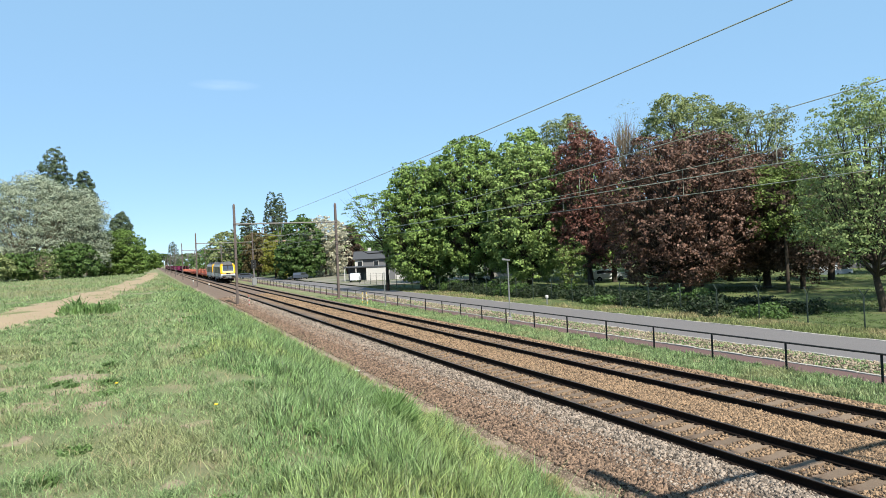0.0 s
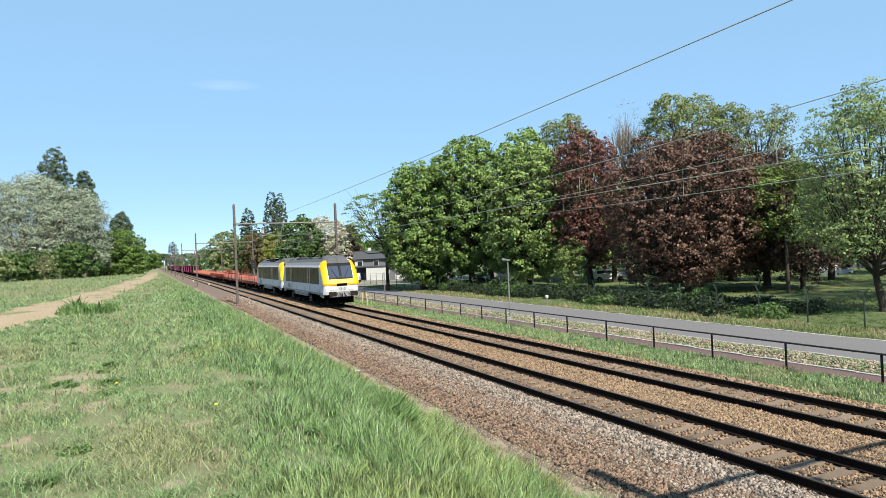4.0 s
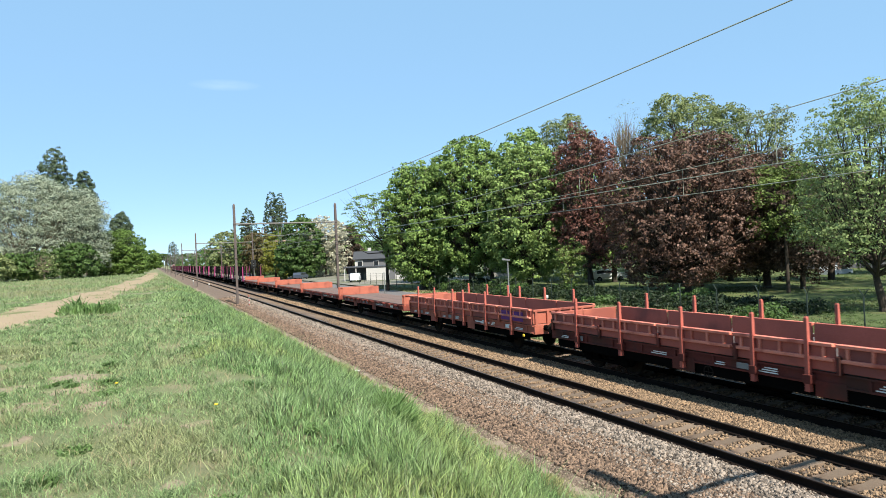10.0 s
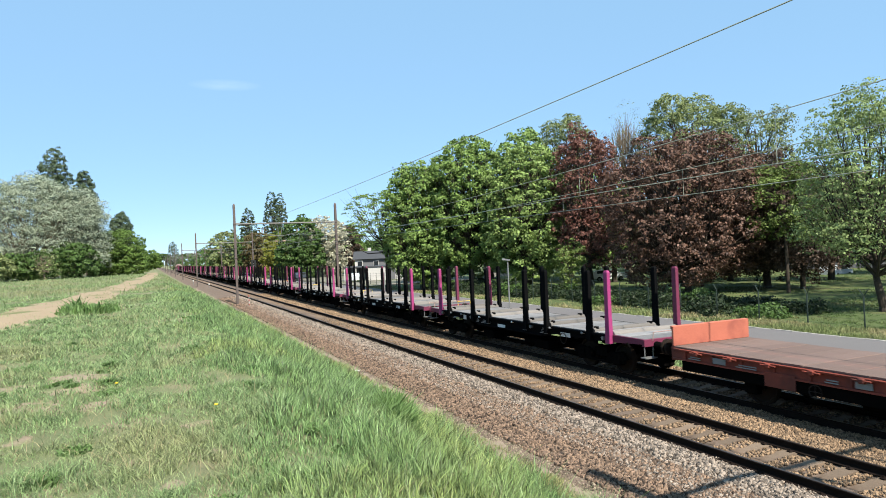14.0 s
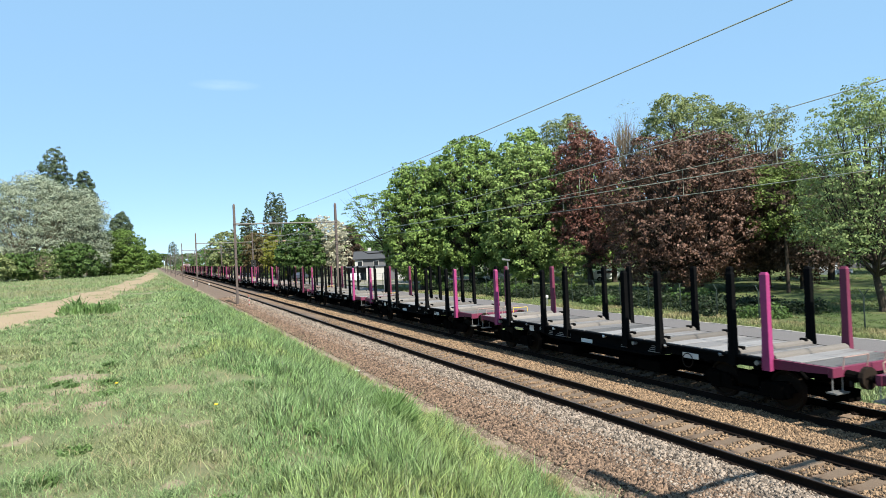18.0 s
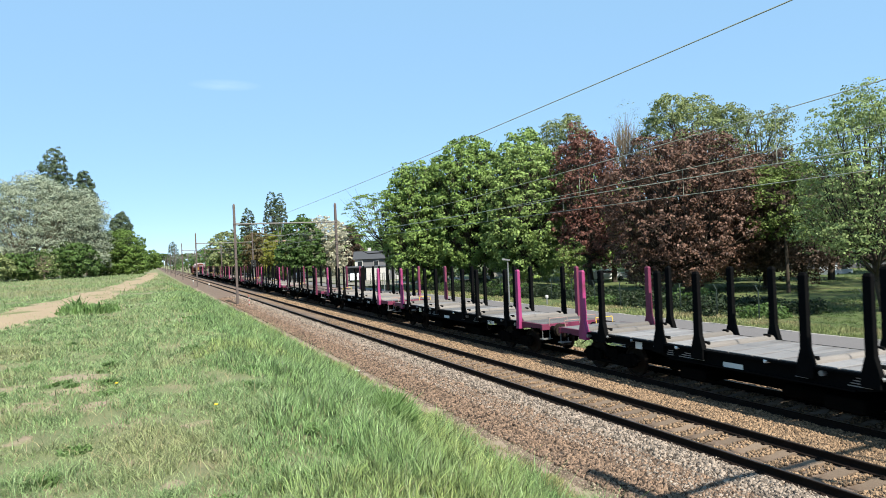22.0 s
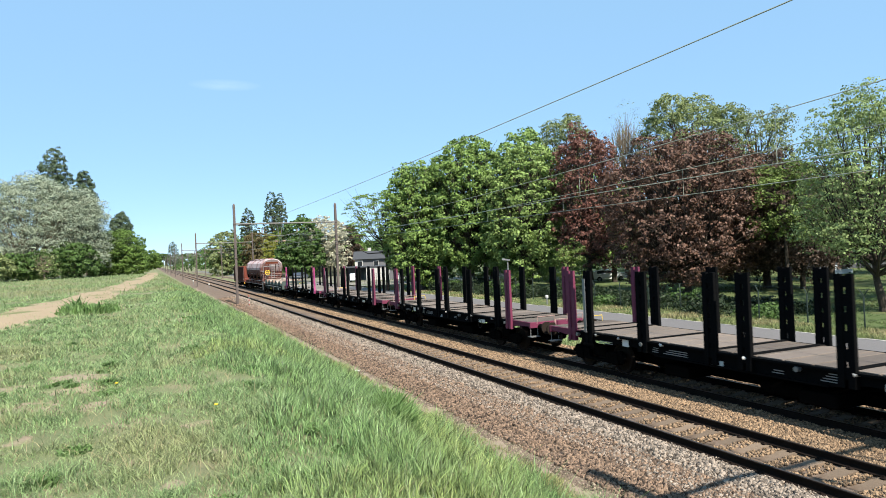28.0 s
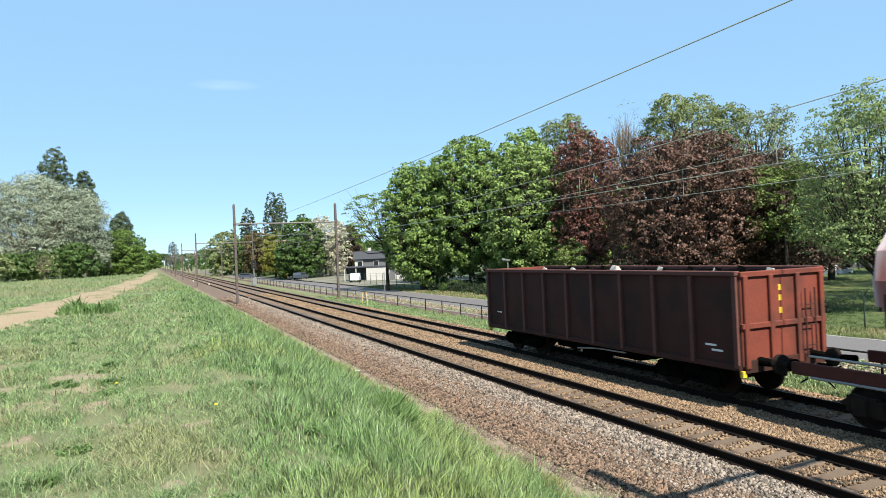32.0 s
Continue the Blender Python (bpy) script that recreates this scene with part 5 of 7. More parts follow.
        for y, wd, n in ((-h + 0.7, 0.6, 2), (-h + 2.9, 0.35, 3), (-2.6, 0.5, 3), (0.1, 0.5, 3), (1.6, 0.3, 2), (3.6, 0.6, 2), (h - 1.0, 0.4, 2)):
            for j in range(n):
                part("lettering_bar", Mesh().box(min(s * 1.385, s * 1.395), max(s * 1.385, s * 1.395), y, y + wd * (1 - 0.15 * j), 0.93 + 0.05 * j, 0.955 + 0.05 * j), PLATE_WHITE if stakes else LETTER, t)
        if not stakes:
            for k in range(11):
                y = -h + 0.9 + k * (2 * h - 1.8) / 10
                part("side_hinge", Mesh().box(min(s * 1.36, s * 1.47), max(s * 1.36, s * 1.47), y - 0.07, y + 0.07, z - 0.16, z - 0.05, 0.02).rod((s * 1.44, y - 0.2, z - 0.1), (s * 1.44, y + 0.2, z - 0.1), 0.022, n=6), p, t)
            part("hinge_rail", Mesh().rod((s * 1.41, -h + 0.3, z - 0.06), (s * 1.41, h - 0.3, z - 0.06), 0.028, n=6), p, t)
        part("lower_side_strip", Mesh().box(min(s * 1.30, s * 1.338), max(s * 1.30, s * 1.338), -h + 0.3, h - 0.3, 0.60, 0.85), UNDER, t, "black strip along the lower frame")
        if stakes:
            part("tail_hook", Mesh().box(min(s * 1.38, s * 1.44), max(s * 1.38, s * 1.44), -h + 0.55, -h + 0.67, 0.70, 0.80, 0.02), SAFETY, t, "yellow lashing hook")
        part("marking_bar", Mesh().box(min(s * 1.385, s * 1.392), max(s * 1.385, s * 1.392), -h + 3.4, -h + 4.7, 0.96, 1.01), PLATE_WHITE, t)
        part("handwheel", Mesh().path([(s * 1.42, 2.1 + 0.15 * math.cos(a), 0.70 + 0.15 * math.sin(a)) for a in [i * 0.5236 for i in range(13)]], 0.013).rod((s * 1.42, 1.95, 0.70), (s * 1.42, 2.25, 0.70), 0.01, n=5).rod((s * 1.42, 2.1, 0.55), (s * 1.42, 2.1, 0.85), 0.01, n=5), WHEEL, t)
    if length > 18:
        for y in (-h * 0.72, h * 0.72):
            bogie(t, y)
    else:
        for y in (-4.0, 4.0):
            ax = wheelset(t, y, 0.46)
            for s in (-1, 1):
                part("axle_guard", Mesh().box(s * 1.05 - 0.1, s * 1.05 + 0.1, y - 0.16, y + 0.16, 0.3, 0.62, 0.03).prism([(y - 0.6, 0.72), (y + 0.6, 0.72), (y + 0.2, 0.62), (y - 0.2, 0.62)], 0, s * 1.05 - 0.05, s * 1.05 + 0.05).box(s * 1.0 - 0.02, s * 1.0 + 0.02, y - 0.3, y + 0.3, 0.45, 0.9), UNDER, ax)
    part("brake_gear", Mesh().rod((0, -h * 0.8, 0.6), (0, h * 0.8, 0.6), 0.05).box(-0.5, 0.3, -1.2, -0.2, 0.35, 0.75, 0.05).rod((-0.7, 0.4, 0.55), (-0.7, 1.5, 0.55), 0.2, n=12), UNDER, t)
    ends(t, h + 0.05, length)
    return t


# ---- stake wagons for timber ----
def stake_wagon(length, label, style, sprayed=False):
    t = thing("stake_wagon", label, "railway wagon", "goods wagons")
    h = length / 2 - 0.55
    z = 0.98
    end_paint = MAGENTA_D if style == "wide" else MAGENTA
    fr = Mesh()
    for s in (-1, 1):
        x = s * 1.25
        fr.prism([(-h + 1.7, 0.72), (-3.4, 0.70), (-2.6, 0.56), (2.6, 0.56), (3.4, 0.70), (h - 1.7, 0.72), (h - 1.7, z - 0.03), (-h + 1.7, z - 0.03)], 0, x - 0.03, x + 0.03)
        fr.box(min(x, x + s * 0.12), max(x, x + s * 0.12), -h + 1.7, h - 1.7, z - 0.08, z - 0.03)
        fr.box(min(x, x + s * 0.1), max(x, x + s * 0.1), -2.6, 2.6, 0.56, 0.6)
    fr.box(-0.35, 0.35, -h, h, 0.55, 0.85)
    for i in range(9):
        y = -h + 1.9 + i * (2 * h - 3.8) / 8
        fr.box(-1.25, 1.25, y - 0.08, y + 0.08, 0.65, z - 0.06)
    part("underframe", fr, STAKE_BLACK, t, "black fish-bellied underframe")
    for s in (-1, 1):
        e = Mesh()
        for x in (-1.25, 1.25):
            e.prism([(s * (h - 1.72), 0.72), (s * h, 0.82), (s * h, z - 0.02), (s * (h - 1.72), z - 0.02)], 0, x - 0.035, x + 0.035)
        e.box(-1.3, 1.3, s * h - 0.06, s * h + 0.06, 0.75, z - 0.02, 0.01)
        part("end_frame", e, MAGENTA_D, t, "dull magenta end frame")
        part("handrail", Mesh().path([(-1.0, s * (h + 0.06), 0.9), (-1.0, s * (h + 0.1), 1.16), (-0.25, s * (h + 0.1), 1.16), (-0.25, s * (h + 0.06), 0.9)], 0.013), RAIL_PINK, t, "thin shunter's handrail")
        part("handrail", Mesh().path([(0.3, s * (h + 0.06), 0.9), (0.3, s * (h + 0.1), 1.16), (1.0, s * (h + 0.1), 1.16), (1.0, s * (h + 0.06), 0.9)], 0.013), SAFETY if s > 0 else RAIL_PINK, t)
        part("tow_hook", Mesh().rod((-1.28, s * (h - 0.7), 0.78), (-1.36, s * (h - 0.5), 0.68), 0.035, n=6), UNDER, t)
        part("shunter_step", Mesh().box(-1.3, -0.9, s * h - 0.12, s * h + 0.12, 0.42, 0.45).rod((-1.25, s * h, 0.42), (-1.25, s * h, 0.8), 0.015, n=5).rod((-0.95, s * h, 0.42), (-0.95, s * h, 0.8), 0.015, n=5), GALV, t)
    w = 2 * h / 22
    pm = Mesh().box(-1.2, 1.2, -w / 2 + 0.022, w / 2 - 0.022, z - 0.06, z - 0.01, 0.008).mesh("plank", DECK_BROWN if style == "wide" else DECK_LIGHT)
    for i in range(22):
        part("plank", pm, None, t).location = (0, -h + (i + 0.5) * w, random.uniform(-0.004, 0.004))
    at = (-6.5, -5.57, -3.04, -0.52, 0.52, 3.04, 5.57, 6.5) if style == "wide" else (-6.46, -5.48, -2.95, -1.53, 1.53, 2.95, 5.48, 6.46)
    for k, y in enumerate(at):
        edge = k in (0, len(at) - 1)
        m = end_paint if edge else STAKE_BLACK
        if style != "wide":
            bar = Mesh().loft([[(x, y + 0.14 * math.cos(q), z - 0.03 + 0.13 * math.sin(q)) for q in [0, 0.6, 1.2, 1.57, 1.94, 2.54, 3.1416]] for x in (-1.22, 1.22)])
            part("bolster", bar, BAULK, t, "worn grey timber bolster")
        else:
            part("bolster", Mesh().box(-1.26, 1.26, y - 0.09, y + 0.09, z - 0.05, z + 0.012, 0.01), STAKE_BLACK, t)
        for s in (-1, 1):
            x = s * 1.33
            if style == "wide":
                pm2 = Mesh()
                for d in (-0.12, 0.12):
                    pm2.loft([[(x + a, y + d + b, zz) for a, b in ((-0.05 * k2, -0.075), (0.05 * k2, -0.075), (0.05 * k2, 0.075), (-0.05 * k2, 0.075))] for k2, zz in ((1.3, 0.62), (1, 1.0), (0.8, 2.90))])
                for i in range(2 if edge else 6):
                    zz = 0.9 + i * (1.75 if edge else 0.37)
                    pm2.box(x - 0.035, x + 0.035, y - 0.08, y + 0.08, zz - 0.12, zz + 0.12)
            else:
                foot = 2.3 if style == "flared" else 1.25
                pm2 = Mesh().loft([[(x + a * k2, y + b * k3, zz) for a, b in ((-0.06, -0.085), (0.06, -0.085), (0.06, 0.085), (-0.06, 0.085))] for k2, k3, zz in ((1.3, foot, 0.70), (1.2, foot, 0.95), (1.1, 1.1, 1.32), (1.0, 1.05, 2.0), (0.95, 1.05, 2.86), (0.6, 0.7, 2.92))])
            # far-side end stakes take the dull magenta: their shade is put into the paint
            part("stake", pm2, MAGENTA_D if edge and s > 0 else m, t, "magenta end stake" if edge else "black steel stake")
            if sprayed and s < 0 and k in (2, 3, 4, 5):
                for j in range(5):
                    w0 = 0.05 + 0.03 * ((j * 7 + k) % 3)
                    part("spray_mark", Mesh().prism([(y - w0, 1.08 + 0.13 * j), (y + w0, 1.12 + 0.13 * j), (y + w0, 1.155 + 0.13 * j), (y - w0, 1.115 + 0.13 * j)], 0, -1.416, -1.404), PLATE_WHITE, t, "white spray-paint mark")
            if style != "wide" and not edge:
                part("stake_stop", Mesh().box(min(s * 1.02, s * 1.12), max(s * 1.02, s * 1.12), y - 0.09, y + 0.09, z + 0.0, z + 0.14, 0.01), STAKE_BLACK, t)
    for s in (-1, 1):
        for y, wd, z0, z1 in ((-4.3, 0.55, 0.66, 0.80), (0.2, 0.6, 0.60, 0.72), (3.75, 0.28, 0.68, 0.88)):
            part("marking_plate", Mesh().box(min(s * 1.27, s * 1.292), max(s * 1.27, s * 1.292), y, y + wd, z0, z1, 0.003), PLATE_WHITE, t, "small white marking plate")
        for y, wd, n in ((-2.9, 0.5, 4), (-1.5, 0.3, 2), (1.4, 0.9, 3), (2.5, 0.25, 3), (4.5, 0.7, 2)):
            for j in range(n):
                part("lettering_bar", Mesh().box(min(s * 1.275, s * 1.286), max(s * 1.275, s * 1.286), y, y + wd * (1 - 0.12 * j), 0.66 + 0.055 * j, 0.682 + 0.055 * j), LETTER, t)
        for y in (-5.2, -3.3, -0.6, 2.2, 4.0, 5.1):
            part("ratchet_handle", Mesh().rod((s * 1.30, y, 0.92), (s * 1.38, y + 0.12, 0.90), 0.03, 0.045, n=8), PLATE_WHITE if y in (-0.6, 2.2) else GALV, t)
        for y in (-6.2, -1.9, 3.1, 6.2):
            part("lashing_winch", Mesh().rod((s * 1.27, y, 0.84), (s * 1.40, y, 0.84), 0.06, n=8), GALV, t)
        part("handwheel", Mesh().path([(s * 1.36, -4.0 + 0.18 * math.cos(a), 0.62 + 0.18 * math.sin(a)) for a in [i * 0.5236 for i in range(13)]], 0.014), WHEEL, t)
    for y in (-h * 0.7, h * 0.7):
        bogie(t, y)
    part("brake_gear", Mesh().rod((-0.6, -1.5, 0.42), (-0.6, -0.4, 0.42), 0.17, n=12).box(0.2, 0.8, 0.3, 1.2, 0.35, 0.62, 0.03), UNDER, t)
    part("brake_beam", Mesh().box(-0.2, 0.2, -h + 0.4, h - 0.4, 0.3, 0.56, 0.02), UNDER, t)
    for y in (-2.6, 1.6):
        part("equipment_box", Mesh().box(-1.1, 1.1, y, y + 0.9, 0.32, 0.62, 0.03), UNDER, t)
    if style == "wide":
        part("hand_post", Mesh().rod((1.36, 5.75, 0.95), (1.36, 5.75, 1.85), 0.035, n=8), SAFETY, t, "yellow upright post at the deck edge")
        part("stake_panel", Mesh().box(-1.42, -1.40, 5.62, 5.75, 0.95, 2.65, 0.004), GALV, t, "pale strip on the stake")
    for ob in t.children:
        if not ob.name.startswith(("bogie", "brake", "equipment")):
            ob.location.z += 0.27
    ends(t, h + 0.05, length, 1.05)
    return t


# ---- coil wagon, hopper, open wagon ----
def coil_wagon(length):
    t = thing("coil_wagon", "low green wagon with a row of tan coil cradles", "railway wagon", "goods wagons")
    h = length / 2 - 0.62
    fr = Mesh()
    for s in (-1, 1):
        fr.prism([(-h, 0.85), (-h + 1.6, 0.62), (h - 1.6, 0.62), (h, 0.85), (h, 1.22), (-h, 1.22)], 0, s * 1.3 - 0.03, s * 1.3 + 0.03)
        fr.box(min(s * 1.3, s * 1.4), max(s * 1.3, s * 1.4), -h, h, 1.15, 1.22)
    fr.box(-1.3, 1.3, -h, h, 0.95, 1.05)
    part("underframe", fr, GREEN, t, "dark green side frames")
    for s in (-1, 1):
        e = Mesh().box(-1.35, 1.35, s * h - 0.05, s * h + 0.05, 0.8, 1.62, 0.02)
        for x in (-0.9, -0.3, 0.3, 0.9):
            e.box(x - 0.05, x + 0.05, min(s * h, s * (h + 0.1)), max(s * h, s * (h + 0.1)), 0.85, 1.7, 0.01)
        part("end_wall", e, GREEN_END, t, "green end wall")
        part("handrail", Mesh().path([(-1.3, s * (h - 0.1), 1.75), (-1.3, s * (h - 0.1), 2.1), (1.3, s * (h - 0.1), 2.1), (1.3, s * (h - 0.1), 1.75)], 0.025), GALV, t)
    for s in (-1, 1):
        for k in range(10):
            y = -h + 0.6 + k * (2 * h - 1.2) / 9
            part("side_rib", Mesh().box(min(s * 1.32, s * 1.40), max(s * 1.32, s * 1.40), y - 0.04, y + 0.04, 0.66, 1.16, 0.01), GREEN, t)
        part("lower_beam", Mesh().box(s * 1.1 - 0.05, s * 1.1 + 0.05, -h + 2.4, h - 2.4, 0.4, 0.64, 0.02), UNDER, t)
        part("valve", Mesh().rod((s * 1.36, 1.2, 0.72), (s * 1.46, 1.2, 0.72), 0.09, n=10), SAFETY, t)
    n = 5
    for i in range(n):
        y = -h + 1.15 + i * (2 * h - 2.3) / (n - 1)
        q = (2 * h - 2.3) / (n - 1) / 2 * 0.94
        for s in (-1, 1):
            c = Mesh().prism([(y + s * 0.10, 1.0), (y + s * q, 1.0), (y + s * q, 1.66), (y + s * 0.32, 1.36)], 0, -1.27, 1.27)
            cr = part("cradle", c, GREEN_END, t, "sloped coil cradle")
            for k in range(5):
                x = -1.0 + k * 0.5
                slab_m = slab(Mesh(), [(x - 0.23, y + s * 0.32, 1.365), (x + 0.23, y + s * 0.32, 1.365), (x + 0.23, y + s * q, 1.665), (x - 0.23, y + s * q, 1.665)], (0, -s * 0.3, 1.0), 0.035)
                part("timber_lining", slab_m, CRADLE, cr)
    for s in (-1, 1):
        part("pipe", Mesh().rod((s * 1.42, -h + 0.5, 1.02), (s * 1.42, h - 0.5, 1.02), 0.03), GALV, t)
        part("handwheel", Mesh().path([(s * 1.44, -0.6 + 0.22 * math.cos(a), 0.78 + 0.22 * math.sin(a)) for a in [i * 0.5236 for i in range(13)]], 0.03), CRADLE, t)
        part("marking_plate", Mesh().box(min(s * 1.33, s * 1.345), max(s * 1.33, s * 1.345), -3.6, -2.7, 0.7, 0.88, 0.003), PLATE_WHITE, t)
    for y in (-h * 0.68, h * 0.68):
        bogie(t, y)
    ends(t, h + 0.05, length, 1.05)
    return t


def hopper_wagon(length):
    t = thing("hopper_wagon", "covered hopper wagon with a faded pinkish roof over red-brown sides", "railway wagon", "goods wagons")
    h = length / 2 - 0.62
    b0, b1 = -h + 2.18, h - 2.1
    up = [(-1.40, 2.55), (-1.46, 3.05), (-1.30, 3.62), (-0.85, 4.02), (-0.3, 4.17), (0.3, 4.17), (0.85, 4.02), (1.30, 3.62), (1.46, 3.05), (1.40, 2.55)]
    part("roof_shell", Mesh().loft([[(x * k, b0 + 0.5 - (z - 2.55) * 0.6 + o, 2.55 + (z - 2.55) * k2) for x, z in up] for k, k2, o in ((0.9, 0.95, -0.12), (1, 1, 0.1))] + [[(x, b1 - (z - 2.55) * -0.1, z) for x, z in up], [(x * 0.9, b1 + 0.2, 2.55 + (z - 2.55) * 0.93) for x, z in up]]), HOPPER_PALE, t, "faded pinkish white curved roof panels")
    for i in range(1, 4):
        y = b0 + i * (b1 - b0) / 4
        part("roof_seam", Mesh().prism([(x * 1.008, (z - 3) * 1.008 + 3.0) for x, z in up], 1, y - 0.03, y + 0.03), HOPPER_RED, t)
    part("roof_ridge", Mesh().box(-0.35, 0.35, b0 + 0.2, b1 - 0.3, 4.16, 4.24, 0.03), HOPPER_PALE, t)
    part("roof_hinge_bar", Mesh().rod((-0.8, b0 + 0.2, 4.08), (-0.8, b1 - 0.2, 4.08), 0.035, n=6), HOPPER_RED, t)
    low = [(-1.43, 2.9), (-1.43, 2.2), (-1.12, 1.5), (1.12, 1.5), (1.43, 2.2), (1.43, 2.9)]
    part("hopper_body", Mesh().prism(low, 1, b0 + 0.5, b1 - 0.08), HOPPER_RED, t, "red-brown hopper body")
    for i in range(4):
        y = b0 + 1.6 + i * (b1 - b0 - 3.2) / 3
        ch = Mesh()
        q = lambda k, z, w: [(-w, y - k, z), (w, y - k, z), (w, y + k, z), (-w, y + k, z)]
        ch.loft([q(1.5, 1.52, 1.1), q(0.6, 0.75, 0.6), q(0.5, 0.5, 0.5)])
        part("discharge_chute", ch, HOPPER_RED, t)
        for s in (-1, 1):
            part("side_flap", Mesh().box(min(s * 1.3, s * 1.45), max(s * 1.3, s * 1.45), y - 0.5, y + 0.5, 1.7, 2.1, 0.02), UNDER, t, "dark outlet recess")
            part("latch_plate", Mesh().box(min(s * 1.43, s * 1.47), max(s * 1.43, s * 1.47), y - 0.12, y + 0.0, 1.95, 2.03, 0.01), RAIL_PINK, t)
    for s in (-1, 1):
        part("sole_bar", Mesh().box(s * 1.25 - 0.05, s * 1.25 + 0.05, -h, h, 0.98, 1.25, 0.01), HOPPER_RED, t)
        for z in (1.45, 1.0):
            part("hand_pipe", Mesh().rod((s * 1.47, -h + 1.2, z), (s * 1.47, h - 0.6, z), 0.028), GALV, t)
        for y in (-2.0, 0.4, 1.4, 4.4):
            part("marking_plate", Mesh().box(min(s * 1.43, s * 1.446), max(s * 1.43, s * 1.446), y, y + 0.28, 2.24, 2.36, 0.003), LETTER, t)
    for k in range(9):
        y = b0 + 0.8 + k * (b1 - b0 - 1.4) / 8
        for s in (-1, 1):
            part("body_rib", Mesh().prism([(s * 1.42, 2.5), (s * 1.42, 2.2), (s * 1.10, 1.5), (s * 1.20, 1.28), (s * 1.24, 1.28), (s * 1.18, 1.5), (s * 1.48, 2.2), (s * 1.48, 2.5)], 1, y - 0.03, y + 0.03), HOPPER_RED, t)
    for y in (-4.2, -1.4, 1.5, 4.1):
        part("valve_box", Mesh().box(-1.22, -0.8, y, y + 0.7, 0.55, 0.98, 0.03).rod((-1.3, y + 0.35, 0.75), (-1.22, y + 0.35, 0.75), 0.14, n=12), UNDER, t)
        part("valve_lever", Mesh().path([(-1.36, y, 1.0), (-1.38, y + 0.25, 1.35), (-1.36, y + 0.3, 1.7)], 0.022), RAIL_PINK, t)
    # the end that leads: platform, ladder, orange end plate, valve wheel
    part("end_plate", slab(Mesh(), [(-1.0, b0 + 0.42, 2.62), (1.0, b0 + 0.42, 2.62), (0.75, b0 - 0.36, 3.8), (-0.75, b0 - 0.36, 3.8)], (0, -1, -0.3), 0.05), HOPPER_ORANGE, t, "faded orange-red end plate")
    for x in (-0.95, -0.5, 0.5, 0.95):
        part("end_stanchion", Mesh().rod((x, b0 - 0.2, 1.3), (x * 0.9, b0 - 0.45, 3.5), 0.05, n=6), HOPPER_RED, t)
    part("end_pipe", Mesh().path([(-1.25, b0 - 0.1, 2.7), (-1.1, b0 - 0.5, 2.5), (-1.1, b0 - 0.5, 3.2), (0.9, b0 - 0.55, 3.25)], 0.04), GALV, t)
    part("end_slope", Mesh().prism([(b0 + 0.45, 2.6), (b0 + 0.1, 1.35), (b0 + 0.9, 1.35), (b0 + 0.9, 2.6)], 0, -1.15, 1.15), HOPPER_RED, t)
    part("platform", Mesh().box(-1.35, 1.35, -h, b0 + 0.1, 1.22, 1.3, 0.01), DECK_LIGHT, t, "grey grated end platform")
    lad = Mesh()
    for x in (-0.1, 0.3):
        lad.rod((x, b0 - 0.5, 1.3), (x, b0 - 0.16, 4.1), 0.022)
    for k in range(9):
        lad.rod((-0.1, b0 - 0.48 + k * 0.037, 1.5 + k * 0.3), (0.3, b0 - 0.48 + k * 0.037, 1.5 + k * 0.3), 0.016)
    part("ladder", lad, GALV, t)
    wx, wz = -0.6, 2.45
    wh = Mesh().path([(wx + 0.3 * math.cos(a), b0 - 0.6, wz + 0.3 * math.sin(a)) for a in [i * 0.5236 for i in range(13)]], 0.035)
    for a in (0, 1.047, 2.094):
        wh.rod((wx - 0.3 * math.cos(a), b0 - 0.6, wz - 0.3 * math.sin(a)), (wx + 0.3 * math.cos(a), b0 - 0.6, wz + 0.3 * math.sin(a)), 0.02)
    wh.rod((wx, b0 - 0.6, wz), (wx, b0 + 0.2, wz), 0.05, n=8)
    part("valve_wheel", wh, SAFETY, t, "yellow brake handwheel")
    gr = Mesh()
    for x in (-1.32, 1.32):
        gr.path([(x, -h + 0.05, 1.3), (x, -h + 0.05, 2.3), (x, b0 - 0.6, 2.3), (x, b0 - 0.6, 1.3)], 0.025)
    gr.path([(-1.32, -h + 0.05, 2.3), (1.32, -h + 0.05, 2.3)], 0.025).path([(-1.32, -h + 0.05, 1.8), (1.32, -h + 0.05, 1.8)], 0.02)
    part("guard_rail", gr, RAIL_PINK, t, "faded pinkish guard rail round the platform")
    for s in (-1, 1):
        st = Mesh()
        for y in (-h + 0.35, -h + 0.85):
            st.rod((s * 1.4, y, 0.35), (s * 1.4, y, 1.25), 0.02)
        for z in (0.4, 0.7, 1.0):
            st.rod((s * 1.4, -h + 0.35, z), (s * 1.4, -h + 0.85, z), 0.02)
        part("step", st, GALV, t)
    back = Mesh()
    for x in (-0.6, 0.6):
        back.rod((x, b1 + 0.15, 1.2), (x, b1 + 0.05, 3.9), 0.025)
    for k in range(8):
        back.rod((-0.6, b1 + 0.13, 1.5 + 0.3 * k), (0.6, b1 + 0.13, 1.5 + 0.3 * k), 0.016)
    part("rear_ladder", back, GALV, t)
    for y in (-h * 0.74, h * 0.74):
        bogie(t, y, material=WHEEL)
    ends(t, h + 0.05, length, 1.05)
    return t


